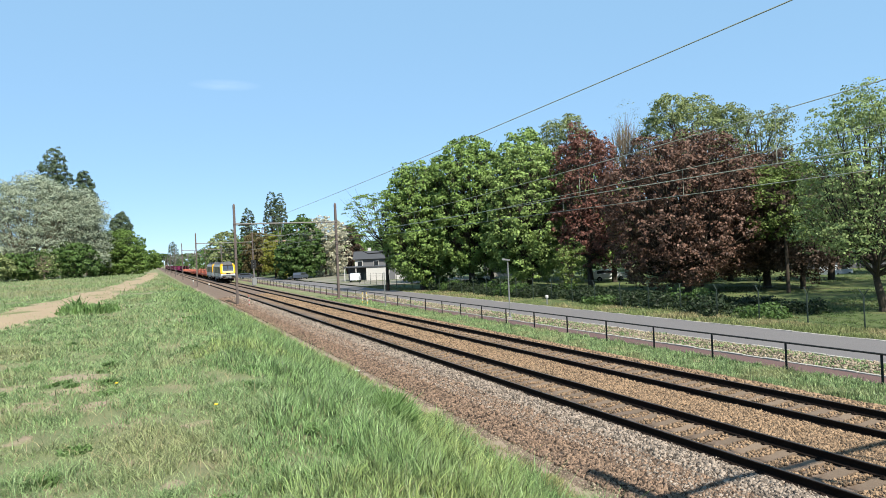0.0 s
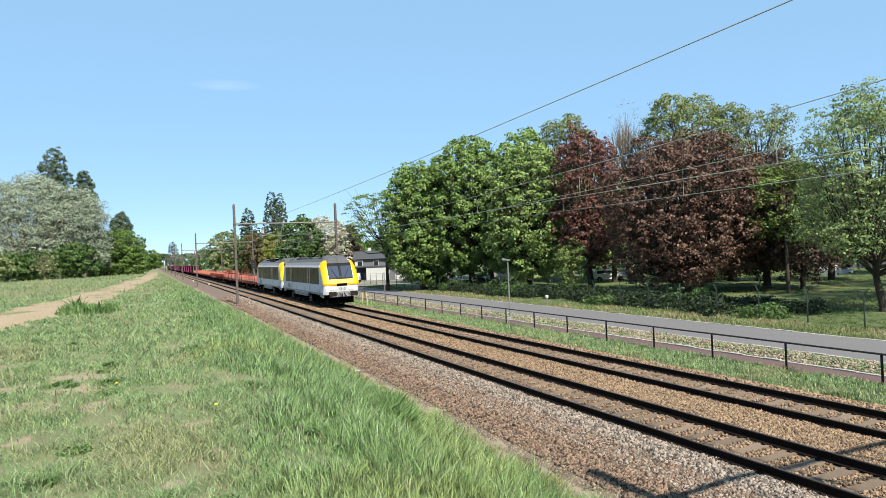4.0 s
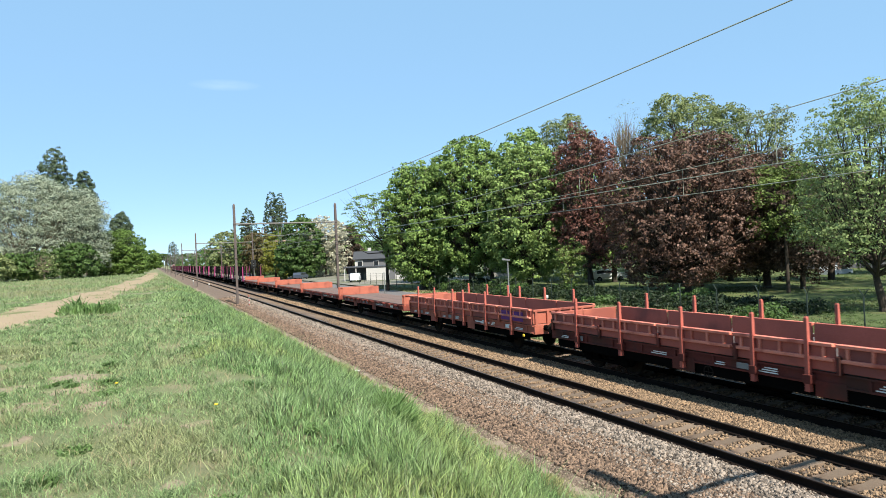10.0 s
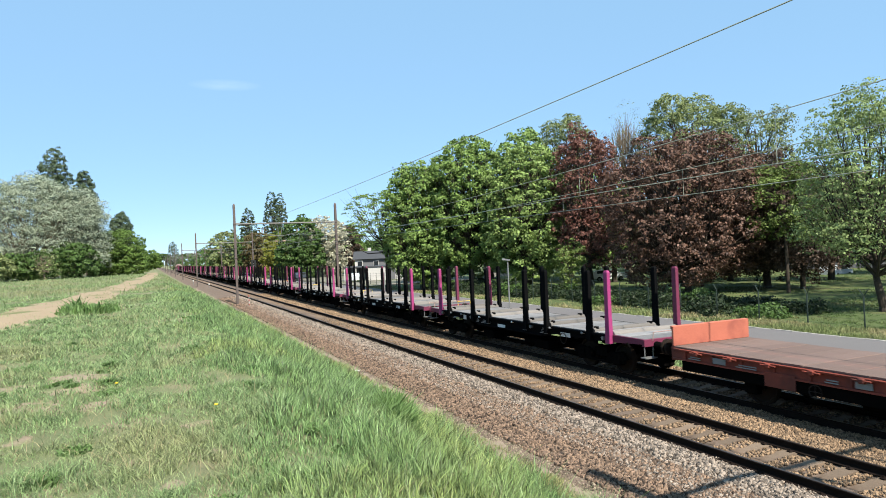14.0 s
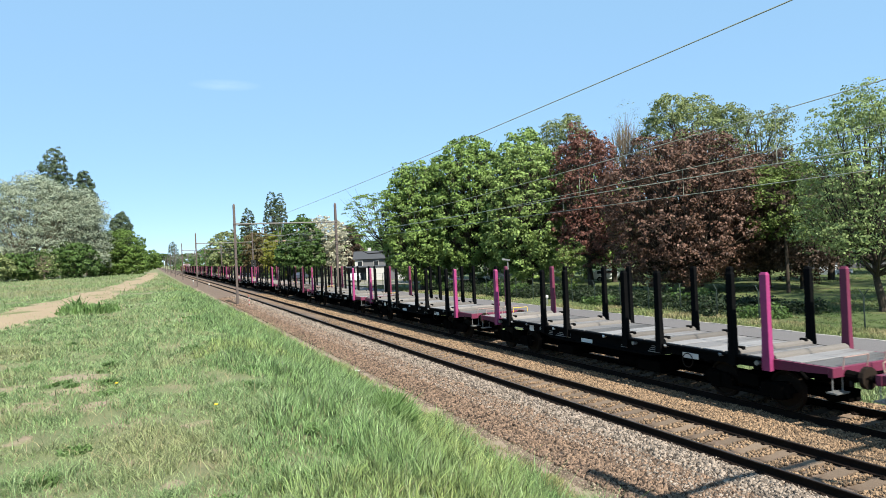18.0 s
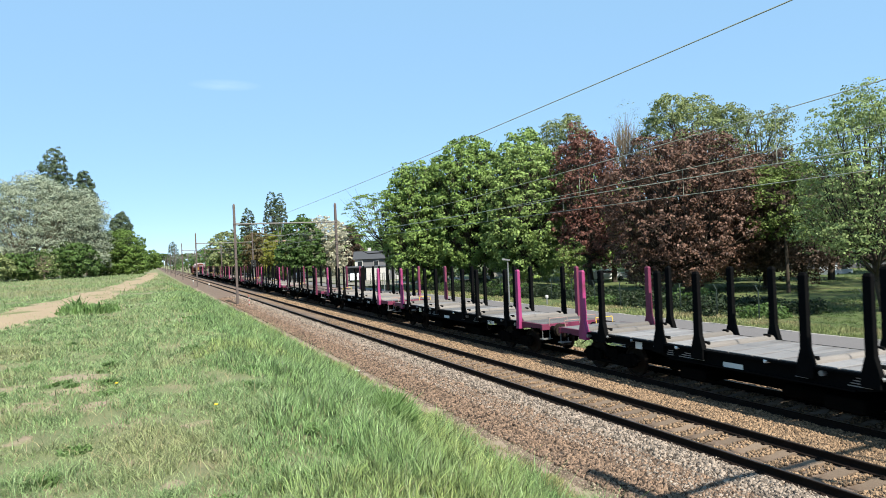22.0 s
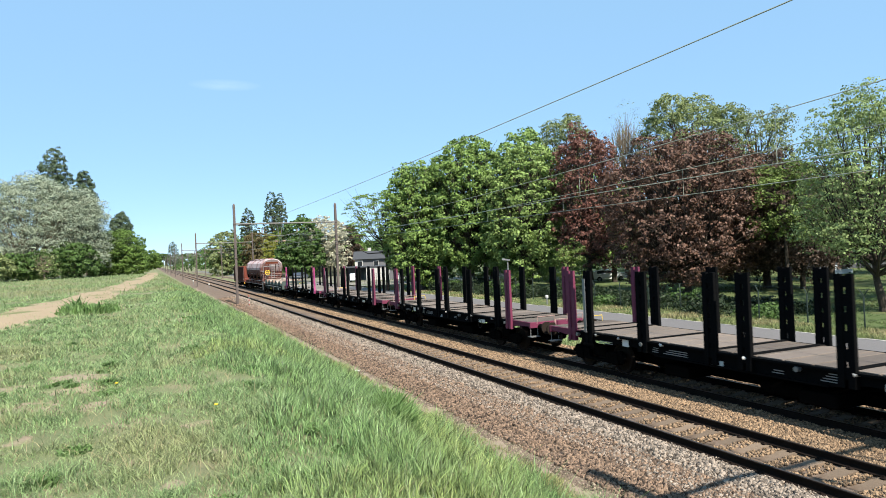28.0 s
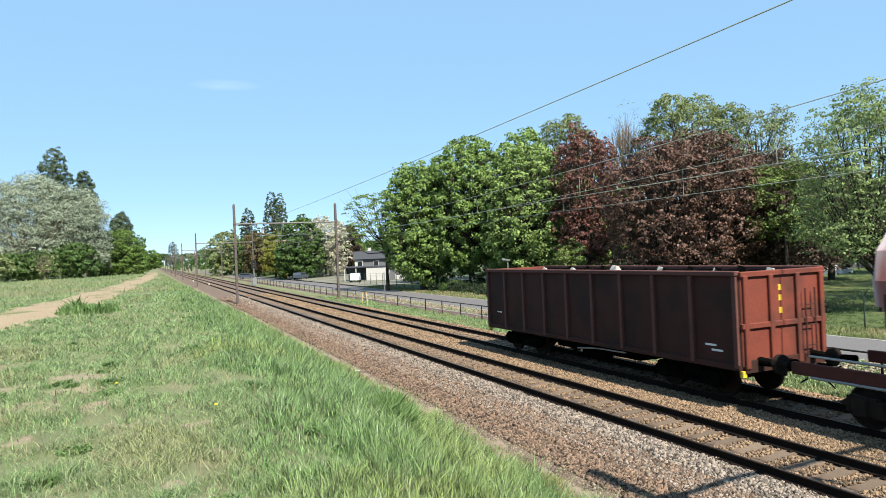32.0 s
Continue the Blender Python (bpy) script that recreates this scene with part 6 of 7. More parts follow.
def open_wagon(length):
    t = thing("open_wagon", "high-sided red-brown open goods wagon with upright ribs, loaded with dark scrap", "railway wagon", "goods wagons")
    h = length / 2 - 0.62
    w, z0, z1 = 1.38, 1.15, 3.18
    part("floor", Mesh().box(-w, w, -h, h, z0 - 0.1, z0), DECK, t, "worn wooden floor")
    for s in (-1, 1):
        sd = part("side_wall", Mesh().box(s * w - 0.025, s * w + 0.025, -h, h, 0.95, z1, 0.008), GONDOLA, t, "stained red-brown side wall, shade put into its dark paint")
        n = 10
        for i in range(n):
            y = -h + 0.09 + i * (2 * h - 0.18) / (n - 1)
            part("rib", Mesh().prism([(min(s * w, s * (w + 0.10)), y - 0.06), (max(s * w, s * (w + 0.10)), y - 0.06), (max(s * w, s * (w + 0.10)), y + 0.06), (min(s * w, s * (w + 0.10)), y + 0.06)], 2, 0.92, z1 - 0.08), GONDOLA_RIB_LIT, sd)
        part("top_rim", Mesh().box(min(s * (w - 0.04), s * (w + 0.12)), max(s * (w - 0.04), s * (w + 0.12)), -h, h, z1 - 0.09, z1 + 0.03, 0.02), GONDOLA_RIB_LIT, sd)
        part("sole_bar", Mesh().box(s * (w + 0.04) - 0.05, s * (w + 0.04) + 0.05, -h, h, 0.86, 1.0, 0.01), GONDOLA, sd)
        for k, y in enumerate((-h + 0.55, -h + 0.75, h - 1.1)):
            part("marking_bar", Mesh().box(min(s * (w + 0.02), s * (w + 0.035)), max(s * (w + 0.02), s * (w + 0.035)), y, y + 0.35, 1.25 + 0.12 * k, 1.3 + 0.12 * k), PLATE_WHITE, sd)
        part("brake_lever_rail", Mesh().path([(s * 1.42, -2.2, 0.8), (s * 1.42, -0.9, 0.78), (s * 1.42, 0.2, 0.68)], 0.025), GALV, t)
        e = part("end_wall", Mesh().box(-w, w, s * h - 0.03, s * h + 0.03, 0.95, z1 - 0.05, 0.008), GONDOLA_END_LIT, t, "red end wall with heavy posts, sunlight put into its brighter paint")
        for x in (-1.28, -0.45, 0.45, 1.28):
            part("post", Mesh().box(x - 0.07, x + 0.07, min(s * h, s * (h + 0.12)), max(s * h, s * (h + 0.12)), 0.9, z1 - 0.08, 0.02), GONDOLA_END_LIT, e)
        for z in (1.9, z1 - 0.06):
            part("crossbar", Mesh().box(-w - 0.03, w + 0.03, min(s * h, s * (h + 0.1)), max(s * h, s * (h + 0.1)), z - 0.07, z + 0.07, 0.02), GONDOLA_END_LIT, e)
        for k, (a, b) in enumerate(((-0.1, 2.75), (-0.1, 2.5), (-0.1, 2.2))):
            part("yellow_mark", Mesh().box(a - 0.05, a + 0.05, min(s * (h + 0.03), s * (h + 0.04)), max(s * (h + 0.03), s * (h + 0.04)), b - 0.06, b + 0.08), SAFETY, e)
        part("ladder", Mesh().rod((0.62, s * (h + 0.15), 1.0), (0.62, s * (h + 0.15), 2.7), 0.02).rod((0.95, s * (h + 0.15), 1.0), (0.95, s * (h + 0.15), 2.7), 0.02).path([(0.62, s * (h + 0.15), 1.3), (0.95, s * (h + 0.15), 1.3)], 0.015).path([(0.62, s * (h + 0.15), 1.8), (0.95, s * (h + 0.15), 1.8)], 0.015).path([(0.62, s * (h + 0.15), 2.3), (0.95, s * (h + 0.15), 2.3)], 0.015), GONDOLA, e)
        part("headstock", Mesh().box(-1.35, 1.35, s * h - 0.08, s * h + 0.08, 0.8, 1.1, 0.01), GONDOLA, t)
        part("lamp_iron", Mesh().box(-1.42, -1.3, s * h - 0.05, s * h + 0.05, 0.7, 0.86, 0.01), SAFETY, t)
    rng = random.Random(9)
    for k in range(16):
        x, y, q = rng.uniform(0.5, 1.2), -h + 1.0 + k * (2 * h - 2) / 15, rng.uniform(0.1, 0.22)
        part("scrap_piece", Mesh().loft([[(x - q, y - q * 1.6, 2.95), (x + q, y - q, 2.95), (x + q * 0.8, y + q * 1.4, 2.95), (x - q, y + q, 2.95)], [(x - q * 0.5, y - q, 3.02 + q), (x + q * 0.6, y - q * 0.4, 3.06 + q * 0.7), (x + q * 0.4, y + q, 3.05 + q), (x - q * 0.6, y + q * 0.5, 3.0 + q * 0.5)]]), KERB if k % 3 == 0 else UNDER, t, "piece of pale rubble" if k % 3 == 0 else "")
    part("load", Mesh().box(-w + 0.03, w - 0.03, -h + 0.05, h - 0.05, z0, 2.95), UNDER, t, "dark heap of scrap filling the wagon")
    for y in (-h * 0.68, h * 0.68):
        bogie(t, y)
    part("brake_gear", Mesh().box(-0.9, 0.9, -2.2, 2.2, 0.5, 0.8, 0.03).rod((-0.8, -0.6, 0.5), (-0.8, 0.6, 0.5), 0.18, n=12), UNDER, t)
    ends(t, h + 0.05, length, 1.05)
    return t


# ---- the train, from its head: each vehicle with the place of its middle behind the leading buffers ----
HEAD, SPEED, GAIN = 140.03, 21.8, 0.021
TRAIN = []


def run(t):
    """How far the train has come after t seconds: it gathers speed slowly."""
    return SPEED * t + GAIN * t * t


def couple(ob, start, end):
    ob.location = (FAR_X, HEAD + (start + end) / 2, 0)
    TRAIN.append((ob, (start + end) / 2))
    return ob


couple(locomotive("1310", "grey and yellow electric locomotive at the head of the train", 1), 0, 19.11)
couple(locomotive("1303", "grey and yellow electric locomotive coupled second in the train", -1), 19.11, 38.3)
stake_flat = flat_wagon(14.1, "empty red-brown flat wagon with steel stakes and grey plank deck", 6)
couple(stake_flat, 38.5, 52.6)
for a in (52.65, 66.75):
    couple(copy_thing(stake_flat, pose(0, 0, 0)), a, a + 14.1)
couple(flat_wagon(19.7, "long red wagon with low orange side boards and stakes", 8, True), 80.85, 100.55)
couple(flat_wagon(13.85, "short orange wagon with side boards and purple spray paint", 6, True, ORANGE, True), 100.6, 114.45)
plain_flat = flat_wagon(13.87, "empty orange-red flat wagon with end boards and a worn deck", 0, False, FLAT_RED, False, DECK_RED)
couple(plain_flat, 114.45, 128.32)
for k in range(1, 5):
    couple(copy_thing(plain_flat, pose(0, 0, 0)), 114.45 + 13.9 * k, 128.32 + 13.9 * k)
KINDS = {"plain": "empty black timber wagon with magenta ends and upright steel stakes", "flared": "empty black timber wagon with broad-footed stakes and magenta ends", "wide": "empty black timber wagon with wide double stakes and dull magenta ends"}
made = {}
for k in range(22):
    style = "wide" if k in (8, 13, 15, 16, 18, 19, 20) else "flared" if k in (10, 12, 21) else "plain"
    mid = float(np.interp(k, (0, 3, 9, 13, 14, 18, 20, 21), (192.5, 242.86, 344.25, 412.5, 430.15, 499.0, 533.6, 550.25)))
    if k == 14:
        ob = stake_wagon(17.0, "empty black timber wagon with white spray paint on its stakes", style, True)
    elif style in made:
        ob = copy_thing(made[style], pose(0, 0, 0))
    else:
        ob = made[style] = stake_wagon(17.0, KINDS[style], style)
    couple(ob, mid - 8.5, mid + 8.5)
couple(coil_wagon(12.6), 558.7, 571.3)
couple(hopper_wagon(18.8), 571.35, 590.15)
couple(open_wagon(14.04), 590.15, 604.19)

# ---- loose ballast, grass and litter ----
def stones(name, n, x0, x1, y0, y1, material, seed, size=(0.022, 0.042), gap=None, label="", level=None):
    g = np.random.default_rng(seed)
    y = y0 * (y1 / y0) ** g.random(n)
    x = x0 + (x1 - x0) * g.random(n)
    if gap is not None:
        ok = np.abs(((y - 0.25) / 0.6 + 0.5) % 1.0 - 0.5) * 0.6 > 0.145
        x, y = x[ok], y[ok]
        n = len(x)
    z = np.array([bed(a, b) if level is None else level for a, b in zip(x, y)])
    s = size[0] + (size[1] - size[0]) * g.random(n)
    s *= np.interp(y, (5, 25, 85), (0.95, 1.1, 1.9))
    base = np.array([(1, 0, 0), (-1, 0, 0), (0, 1, 0), (0, -1, 0), (0, 0, 1), (0, 0, -1)], float)
    v = base[None] * (0.75 + 0.5 * g.random((n, 6, 1))) + g.normal(size=(n, 6, 3)) * 0.16
    a, b = g.random(n) * 6.283, g.normal(size=n) * 0.5
    ca, sa, cb, sb = np.cos(a)[:, None], np.sin(a)[:, None], np.cos(b)[:, None], np.sin(b)[:, None]
    vx, vy, vz = v[..., 0] * ca - v[..., 1] * sa, v[..., 0] * sa + v[..., 1] * ca, v[..., 2] * 0.95
    vy, vz = vy * cb - vz * sb, vy * sb + vz * cb
    v = np.stack([vx, vy, vz], -1) * s[:, None, None] * 1.25 + np.stack([x, y, z + s * 0.42], -1)[:, None]
    tri = np.array([(0, 2, 4), (2, 1, 4), (1, 3, 4), (3, 0, 4), (2, 0, 5), (1, 2, 5), (3, 1, 5), (0, 3, 5)])
    f = (tri[None] + (np.arange(n) * 6)[:, None, None]).reshape(-1, 3)
    tagged(new(name, raw(name, v.reshape(-1, 3), f, material)), label, "ballast", kind="stuff")


stones("ballast_shoulder", 38000, 7.27, 8.75, 5.0, 85.0, STONE, 1, label="loose red-brown crushed ballast on the near shoulder")
stones("pale_ballast", 20000, 8.1, 9.5, 5.0, 85.0, STONE_PALE, 11, label="loose pale grey ballast stones on the near shoulder")
stones("sleeper_end_chips", 9000, 8.9, 9.65, 5.0, 60.0, STONE_PALE, 12, (0.010, 0.022), label="fine brown chippings beside the near rail")
stones("edge_grit", 11000, 6.5, 7.45, 5.0, 60.0, RUBBLE, 14, (0.008, 0.022), label="small grit over the sandy track edge")
stones("verge_rubble", 5000, 20.7, 22.6, 9.0, 75.0, RUBBLE, 13, (0.02, 0.05), label="pale rubble scattered over the stony verge", level=-0.45)
stones("ballast_middle", 42000, 11.35, 13.1, 5.5, 85.0, STONE_BROWN, 2, (0.019, 0.036), label="loose rust-brown ballast between the tracks")
stones("ballast_far_shoulder", 15000, 14.9, 17.1, 7.0, 55.0, STONE_BROWN, 3, label="loose brown ballast on the far shoulder")
for k, cx in enumerate((NEAR_X, FAR_X)):
    stones("ballast_between_rails", 12000, cx - 0.67, cx + 0.67, 5.0, 45.0, STONE_BROWN, 4 + k, (0.016, 0.034), True, "brown ballast lying between the sleepers")

BLADE = mat("grass_blade", (0.170, 0.246, 0.106), 0.55, var=0.25, scale=0.9, fine=3, bump=0, island=0.62, leaf=0.25, spec=0.3, second=(0.215, 0.24, 0.115), patch=0.58)
BLADE_TALL = mat("tall_grass_blade", (0.142, 0.228, 0.086), 0.5, var=0.25, scale=0.6, fine=3, bump=0, island=0.85, leaf=0.3, spec=0.4, second=(0.21, 0.26, 0.09), patch=0.58)
BLADE_PARK = mat("lawn_blade", (0.085, 0.13, 0.042), 0.6, var=0.25, scale=0.4, fine=3, bump=0, island=0.5, leaf=0.25, spec=0.25, second=(0.16, 0.155, 0.07), patch=0.56)
BLADE_EDGE = mat("road_edge_blade", (0.15, 0.185, 0.07), 0.6, var=0.25, scale=0.5, fine=3, bump=0, island=0.6, leaf=0.25, spec=0.25, second=(0.25, 0.22, 0.115), patch=0.5)
BLADE_FAR = mat("distant_blade", (0.165, 0.225, 0.10), 0.6, var=0.2, scale=0.2, fine=2, bump=0, island=0.25, leaf=0.25, spec=0.25, second=(0.21, 0.225, 0.115), patch=0.55)
STRAW_GREEN = mat("yellowing_grass", (0.21, 0.215, 0.09), 0.7, var=0.25, bump=0, island=0.4, leaf=0.25)
STRAW = mat("dry_straw", (0.30, 0.26, 0.15), 0.8, var=0.2, bump=0, island=0.3, leaf=0.2)


def blades(name, x, y, tall, wide, material, seed, label, lift=0.0, limp=0.75):
    g = np.random.default_rng(seed)
    n = len(x)
    z = np.array([rough_ground(a, b) for a, b in zip(x, y)]) - 0.01 + lift
    tuft = np.array([noise.noise(Vector((a * 1.3, b * 1.1, 2))) + 0.6 * noise.noise(Vector((a * 4.0, b * 3.6, 8))) for a, b in zip(x, y)])
    h = tall * (0.4 + 0.8 * g.random(n)) * np.clip(1.0 + 1.2 * tuft, 0.6, 2.2)
    a = g.random(n) * 6.283
    lean = h * (0.1 + limp * g.random(n))
    dx, dy = np.cos(a), np.sin(a)
    t = g.random(n) * 6.283
    wx, wy = np.cos(t) * wide, np.sin(t) * wide
    P = lambda f, k, up: np.stack([x + dx * lean * f + wx * k, y + dy * lean * f + wy * k, z + h * up], -1)
    v = np.stack([P(0, -0.5, 0), P(0, 0.5, 0), P(0.32, -0.45, 0.6), P(0.32, 0.45, 0.6), P(1.0, 0, 0.95)], 1).reshape(-1, 3)
    tri = np.array([(0, 1, 2), (1, 3, 2), (2, 3, 4)])
    f = (tri[None] + (np.arange(n) * 5)[:, None, None]).reshape(-1, 3)
    tagged(new(name, raw(name, v, f, material)), label, "grass", kind="stuff")


PATCHES = ((-1.29, 7.54, 0.26), (-1.35, 9.33, 0.45), (-0.67, 9.08, 0.35), (0.34, 7.29, 0.18), (0.46, 6.14, 0.13), (0.06, 5.29, 0.15), (0.8, 5.17, 0.14), (-1.04, 10.38, 0.44), (-1.89, 10.99, 0.38), (-0.18, 6.17, 0.13), (-0.99, 11.45, 0.55))
PATCH_SOIL = mat("bare_patch_soil", (0.245, 0.19, 0.135), 0.95, var=0.4, scale=6, fine=50, bump=1.0, second=(0.13, 0.15, 0.065), patch=0.52)


def scatter(n, y0, y1, left, right, seed, patchy=0.0, power=1.0, tuft=1):
    g = np.random.default_rng(seed)
    k = max(1, n // tuft)
    y = y0 * (y1 / y0) ** (g.random(k) ** power)
    x = left(y) + (right(y) - left(y)) * g.random(k)
    if tuft > 1:
        x, y = np.repeat(x, tuft), np.repeat(y, tuft)
        n = len(x)
        r = 0.012 + 0.0035 * np.hypot(x, y)
        x, y = x + g.normal(size=n) * r, y + g.normal(size=n) * r * 1.3
    if patchy:
        keep = np.array([noise.noise(Vector((a * 0.55, b * 0.4, 7))) + 0.5 * noise.noise(Vector((a * 1.9, b * 1.4, 3))) for a, b in zip(x, y)]) < patchy + 0.35 * (g.random(n) - 0.5)
        mid = np.interp(y, (12, 22, 28, 38, 60, 100, 131, 170), (-8.2, -5.4, -4.4, -3.5, -2.2, -0.8, 0.0, 0.3))
        wide = np.interp(y, (12, 25, 40, 70, 131, 170), (1.3, 1.7, 1.75, 1.5, 1.4, 1.3)) * 0.8
        keep &= (np.abs(x - mid) > wide) | (g.random(n) < 0.06)
        for px, py, r in PATCHES:
            keep &= (np.hypot(x - px, (y - py) * 0.7) > r * (0.35 + 0.8 * g.random(n))) | (g.random(n) < 0.3)
        x, y = x[keep], y[keep]
    return x, y


x, y = scatter(230000, 3.6, 46.0, lambda y: -0.34 * y - 1.2, lambda y: 3.9 + 0 * y, 21, 0.22, 0.9, 7)
d = np.hypot(x, y)
blades("meadow_grass", x, y, np.interp(x, (-3, 1.5, 3.5), (0.075, 0.095, 0.18)) * np.interp(d, (4, 45), (1, 1.5)), np.interp(d, (4, 12, 45), (0.0045, 0.009, 0.034)), BLADE, 31, "short patchy meadow grass", limp=1.6)
x, y = scatter(130000, 3.6, 62.0, lambda y: 1.0 + 0.5 * np.sin(y * 0.9), lambda y: np.interp(y, (6, 9), (6.7, 6.3)) + 0.22 * np.sin(y * 1.7) + 0.18 * np.sin(y * 4.3) + 0.14 * np.sin(y * 9.1), 22, tuft=5)
d = np.hypot(x, y)
blades("bank_grass", x, y, np.interp(x, (0.6, 2.2, 3.6, 6.2, 6.9), (0.12, 0.20, 0.32, 0.42, 0.30)), np.interp(d, (4, 12, 60), (0.007, 0.012, 0.045)), BLADE_TALL, 32, "long fresh grass on the railway bank")
x, y = scatter(130000, 3.6, 40.0, lambda y: -0.34 * y - 1.2, lambda y: 3.8 + 0 * y, 28, 0.30)
d = np.hypot(x, y)
blades("turf", x, y, 0.06 + 0 * x, np.interp(d, (4, 12, 45), (0.0065, 0.011, 0.036)), BLADE, 38, "very short trodden turf", limp=2.2)
x, y = scatter(9000, 4.0, 30.0, lambda y: -0.34 * y - 1.2, lambda y: 4.0 + 0 * y, 23)
d = np.hypot(x, y)
blades("dry_grass", x, y, 0.12 + 0 * x, np.interp(d, (4, 12, 45), (0.004, 0.007, 0.024)), STRAW, 33, "dry straw-coloured stalks in the grass", limp=2.0)
x, y = scatter(15000, 4.5, 60.0, lambda y: 6.25 + 0 * y, lambda y: 6.95 + 0.22 * np.sin(y * 1.1) + 0.15 * np.sin(y * 3.7), 30, tuft=6)
d = np.hypot(x, y)
blades("edge_weeds", x, y, 0.09 + 0 * x, np.interp(d, (4, 12, 60), (0.006, 0.011, 0.045)), STRAW_GREEN, 40, "thin yellowish grass creeping over the sandy edge", 0.1, 1.6)
x, y = scatter(30000, 46.0, 150.0, lambda y: -0.34 * y - 1.2, lambda y: 6.9 + 0 * y, 24, 0.3)
blades("distant_grass", x, y, 0.2 + 0 * x, np.interp(y, (46, 150), (0.05, 0.12)), BLADE_FAR, 34, "grass of the meadow farther off")
x, y = scatter(44000, 8.0, 75.0, lambda y: 17.15 + 0 * y, lambda y: 19.5 + 0.15 * np.sin(y * 2.3), 25)
blades("verge_grass", x, y, 0.15 + 0 * x, np.interp(y, (8, 75), (0.016, 0.05)), BLADE, 35, "green grass strip between ballast and railing")
x, y = scatter(22000, 10.0, 75.0, lambda y: 20.7 + 0 * y, lambda y: 22.6 + 0 * y, 26, 0.12)
blades("verge_weeds", x, y, 0.09 + 0 * x, np.interp(y, (8, 75), (0.025, 0.06)), BLADE, 36, "sparse weeds on the stony verge", 0.04)
x, y = scatter(30000, 14.0, 95.0, lambda y: 27.5 + 0 * y, lambda y: 30.4 + 0 * y, 27)
blades("park_edge_grass", x, y, 0.15 + 0 * x, np.interp(y, (14, 75), (0.02, 0.06)), BLADE_EDGE, 37, "uncut grass along the park fence", 0.05)

x, y = scatter(40000, 16.0, 60.0, lambda y: 30.6 + 0 * y, lambda y: 1.6 * y, 29)
blades("lawn_grass", x, y, 0.09 + 0 * x, np.interp(y, (16, 60), (0.035, 0.08)), BLADE_PARK, 39, "short mown grass of the park lawn", 0.06)

# trodden bare patches in the turf
for i, (px, py, r) in enumerate(PATCHES):
    rim = [(a, r * (0.8 + 0.35 * noise.noise(Vector((math.cos(a) * 1.3, math.sin(a) * 1.3, i * 3.7))) )) for a in [j * 0.3927 for j in range(16)]]
    shape = [[(px + math.cos(a) * q * k, py + math.sin(a) * q * k * 1.4, rough_ground(px + math.cos(a) * q * k, py + math.sin(a) * q * k * 1.4) + up) for a, q in rim] for k, up in ((1.15, -0.01), (0.8, 0.012), (0.35, 0.016))]
    tagged(part("bare_soil_patch", Mesh().loft(shape), PATCH_SOIL), "small trodden patch of bare sandy soil in the grass", "soil", kind="stuff")
# broad-leaved weeds in the meadow
L_WEED = leafmat("weed_leaf", (0.095, 0.165, 0.05), 0.3)
for i, (x, y, r, h) in enumerate(((-2.2, 28.2, 1.1, 0.45), (4.3, 12.6, 0.6, 0.45), (3.4, 9.5, 0.45, 0.45), (3.75, 11.2, 0.4, 0.42))):
    g = np.random.default_rng(150 + i)
    a, q = g.random(1400) * 6.283, np.sqrt(g.random(1400)) * r
    blades("weed_patch", x + np.cos(a) * q, y + np.sin(a) * q * 1.3, h * (1.1 - 0.6 * q / r), 0.02 + 0.0015 * y + 0 * q, L_WEED, 170 + i, "dark broad-leaved weeds growing in the grass")
PETAL = mat("dandelion_petal", (0.62, 0.42, 0.02), 0.6, var=0.15, bump=0)
g = np.random.default_rng(77)
for i in range(9):
    x, y = (-2.55 + 0.28 * g.normal(), 5.6 + 0.35 * g.normal()) if i < 6 else (-0.6 + 1.2 * g.normal(), 8.5 + 1.5 * g.normal())
    z = rough_ground(x, y)
    fl = thing("dandelion", "small yellow dandelion flower in the short grass", "flower", "dandelions")
    part("stalk", Mesh().rod((0, 0, 0), (0.01, 0, 0.1), 0.003, n=5), L_WEED, fl)
    ring = lambda k, h: [(0.01 + k * math.cos(q), k * math.sin(q), h) for q in [j * 0.6283 for j in range(10)]]
    part("head", Mesh().loft([ring(0.006, 0.098), ring(0.022, 0.108), ring(0.017, 0.116), ring(0.006, 0.118)]), PETAL, fl)
    fl.location = (x, y, z)
litter = tagged(part("paper_scrap", Mesh().loft([[(-0.1, -0.07, 0), (0.1, -0.08, 0.01), (0.11, 0.06, 0.0), (-0.09, 0.08, 0)], [(-0.09, -0.06, 0.03), (0.1, -0.07, 0.06), (0.1, 0.05, 0.03), (-0.08, 0.07, 0.05)]]), WHITE), "crumpled white paper scrap on the ballast edge", "litter")
g = np.random.default_rng(78)
for i in range(40):
    y = 4.4 * (24 / 4.4) ** g.random()
    x = -0.33 * y - 0.6 + (2.2 + 0.33 * y) * g.random()
    r = 0.07 + 0.13 * g.random()
    a, q = g.random(160) * 6.283, np.sqrt(g.random(160)) * r
    blades("rosette", x + np.cos(a) * q, y + np.sin(a) * q, 0.06 + 0 * q, 0.014 + 0.001 * y + 0 * q, L_WEED, 200 + i, "dark flat broad-leaved weed rosette in the turf", 0.02, 1.8)
litter.location = (7.0, 24.9, -0.42)

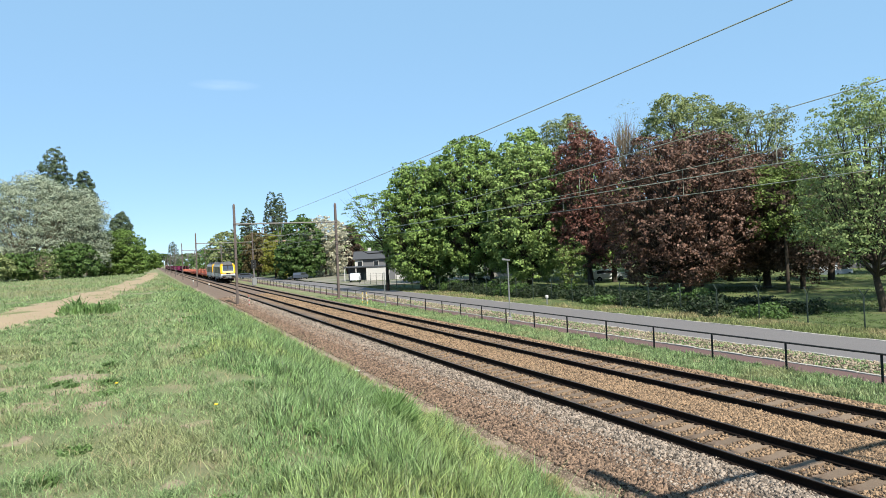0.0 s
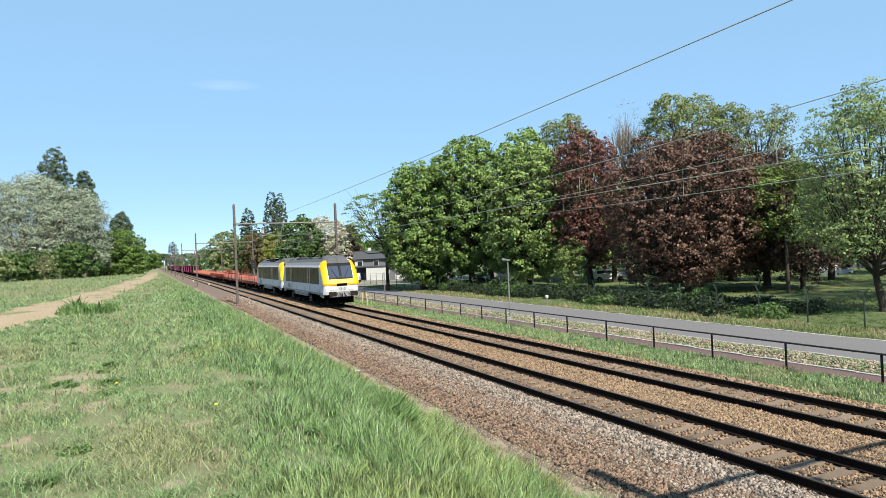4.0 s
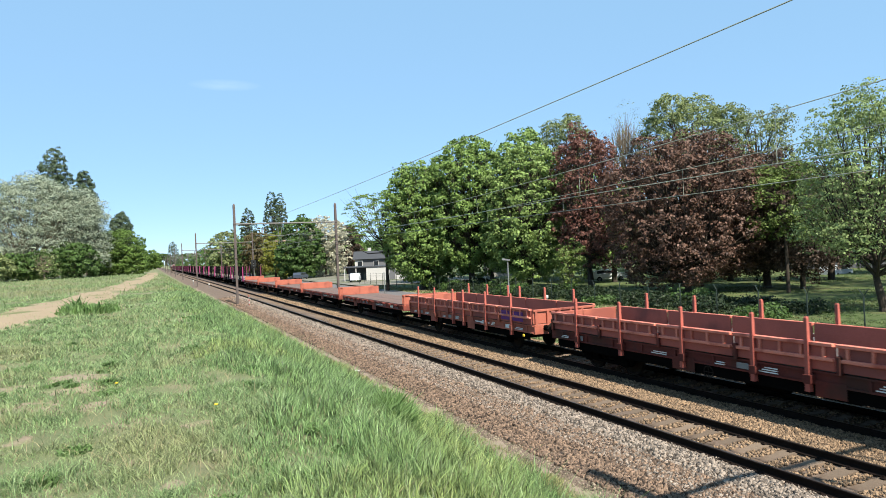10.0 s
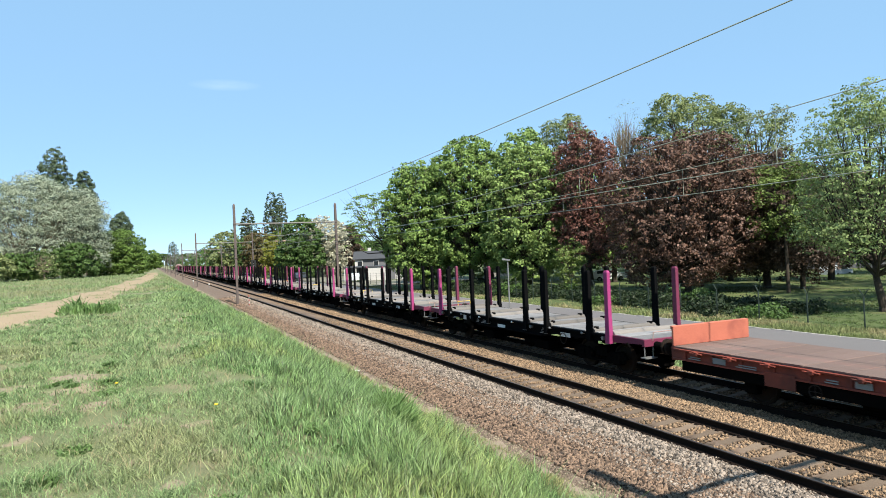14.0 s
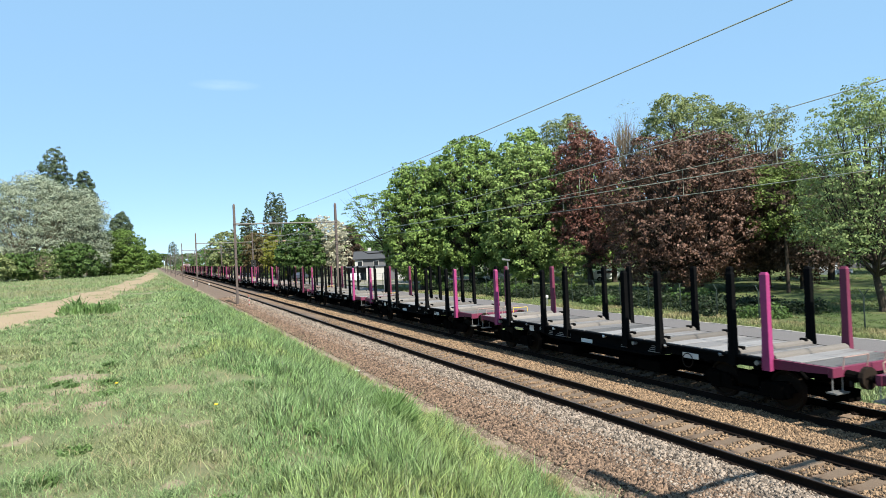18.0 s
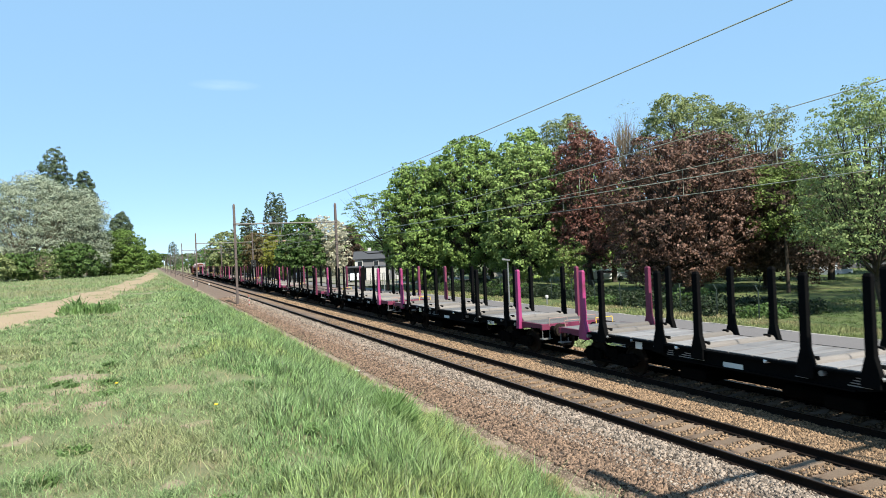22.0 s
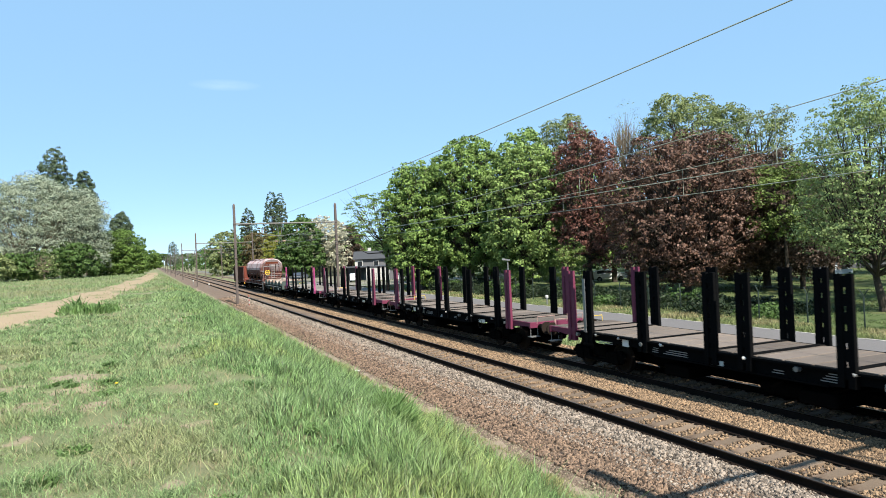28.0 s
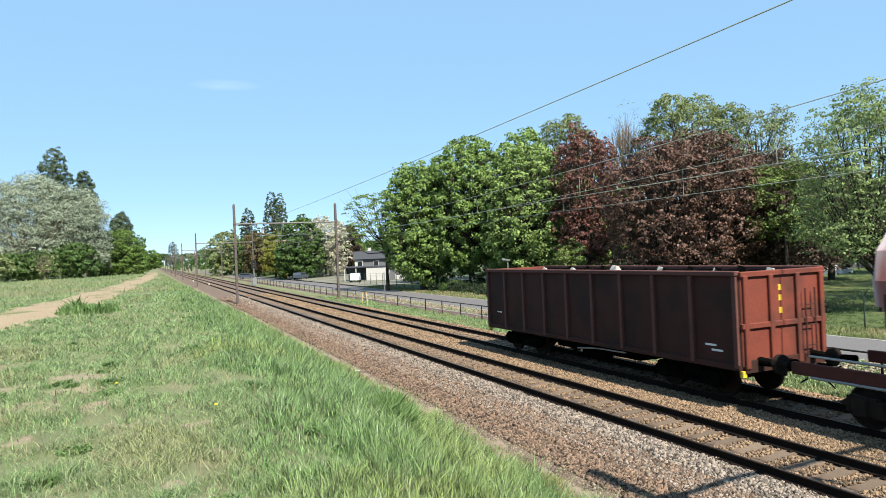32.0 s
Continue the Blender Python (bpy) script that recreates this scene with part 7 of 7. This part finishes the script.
# a thin wisp of cloud
CLOUD = bpy.data.materials.new("thin_cloud")
CLOUD.use_nodes = True
cn, cl = CLOUD.node_tree.nodes, CLOUD.node_tree.links
ct, cm, cg = cn.new("ShaderNodeTexCoord"), cn.new("ShaderNodeMapping"), cn.new("ShaderNodeTexNoise")
cm.inputs["Scale"].default_value = (0.006, 0.006, 0.03)
cg.inputs["Scale"].default_value, cg.inputs["Detail"].default_value = 2.0, 5.0
cl.new(ct.outputs["Object"], cm.inputs["Vector"])
cl.new(cm.outputs["Vector"], cg.inputs["Vector"])
grad = cn.new("ShaderNodeTexGradient")
grad.gradient_type = "SPHERICAL"
gm = cn.new("ShaderNodeMapping")
gm.inputs["Scale"].default_value = (1 / 150.0, 1, 1 / 26.0)
cl.new(ct.outputs["Object"], gm.inputs["Vector"])
cl.new(gm.outputs["Vector"], grad.inputs["Vector"])
cmul = cn.new("ShaderNodeMath")
cmul.operation = "MULTIPLY"
cl.new(cg.outputs["Fac"], cmul.inputs[0])
cl.new(grad.outputs["Fac"], cmul.inputs[1])
# the wisp's sunlit white is a faint glow of its material
cmix, cclear, cwhite = cn.new("ShaderNodeMixShader"), cn.new("ShaderNodeBsdfTransparent"), cn.new("ShaderNodeEmission")
cwhite.inputs["Color"].default_value, cwhite.inputs["Strength"].default_value = (0.85, 0.93, 1.0, 1), 0.75
cthin = cn.new("ShaderNodeMath")
cthin.operation = "MULTIPLY"
cthin.inputs[1].default_value = 0.17
cl.new(cmul.outputs[0], cthin.inputs[0])
cl.new(cthin.outputs[0], cmix.inputs[0])
cl.new(cclear.outputs[0], cmix.inputs[1])
cl.new(cwhite.outputs[0], cmix.inputs[2])
cl.new(cmix.outputs[0], cn["Material Output"].inputs["Surface"])
cloud = tagged(part("cloud", Mesh().box(-150, 150, -0.5, 0.5, -26, 26), CLOUD), "thin white wisp of cloud in a clear sky", "cloud", kind="structure")
far = (VIEW.to_3x3() @ Vector(((398 - 784) / 1188, (441 - 151) / 1188, -1))) * 2400
cloud.matrix_world = Matrix.Translation(Vector(EYE) + far) @ Euler((0, 0, math.atan2(-far.x, far.y))).to_matrix().to_4x4()
cloud.visible_shadow = False


# ---- what moves ----
def motions():
    for ob, s in TRAIN:
        walk(ob, [(t, pose(FAR_X, HEAD + s - run(t), 0)) for t in (0, 4, 8, 12, 16, 20, 24, 28, 32.0)])


motions()
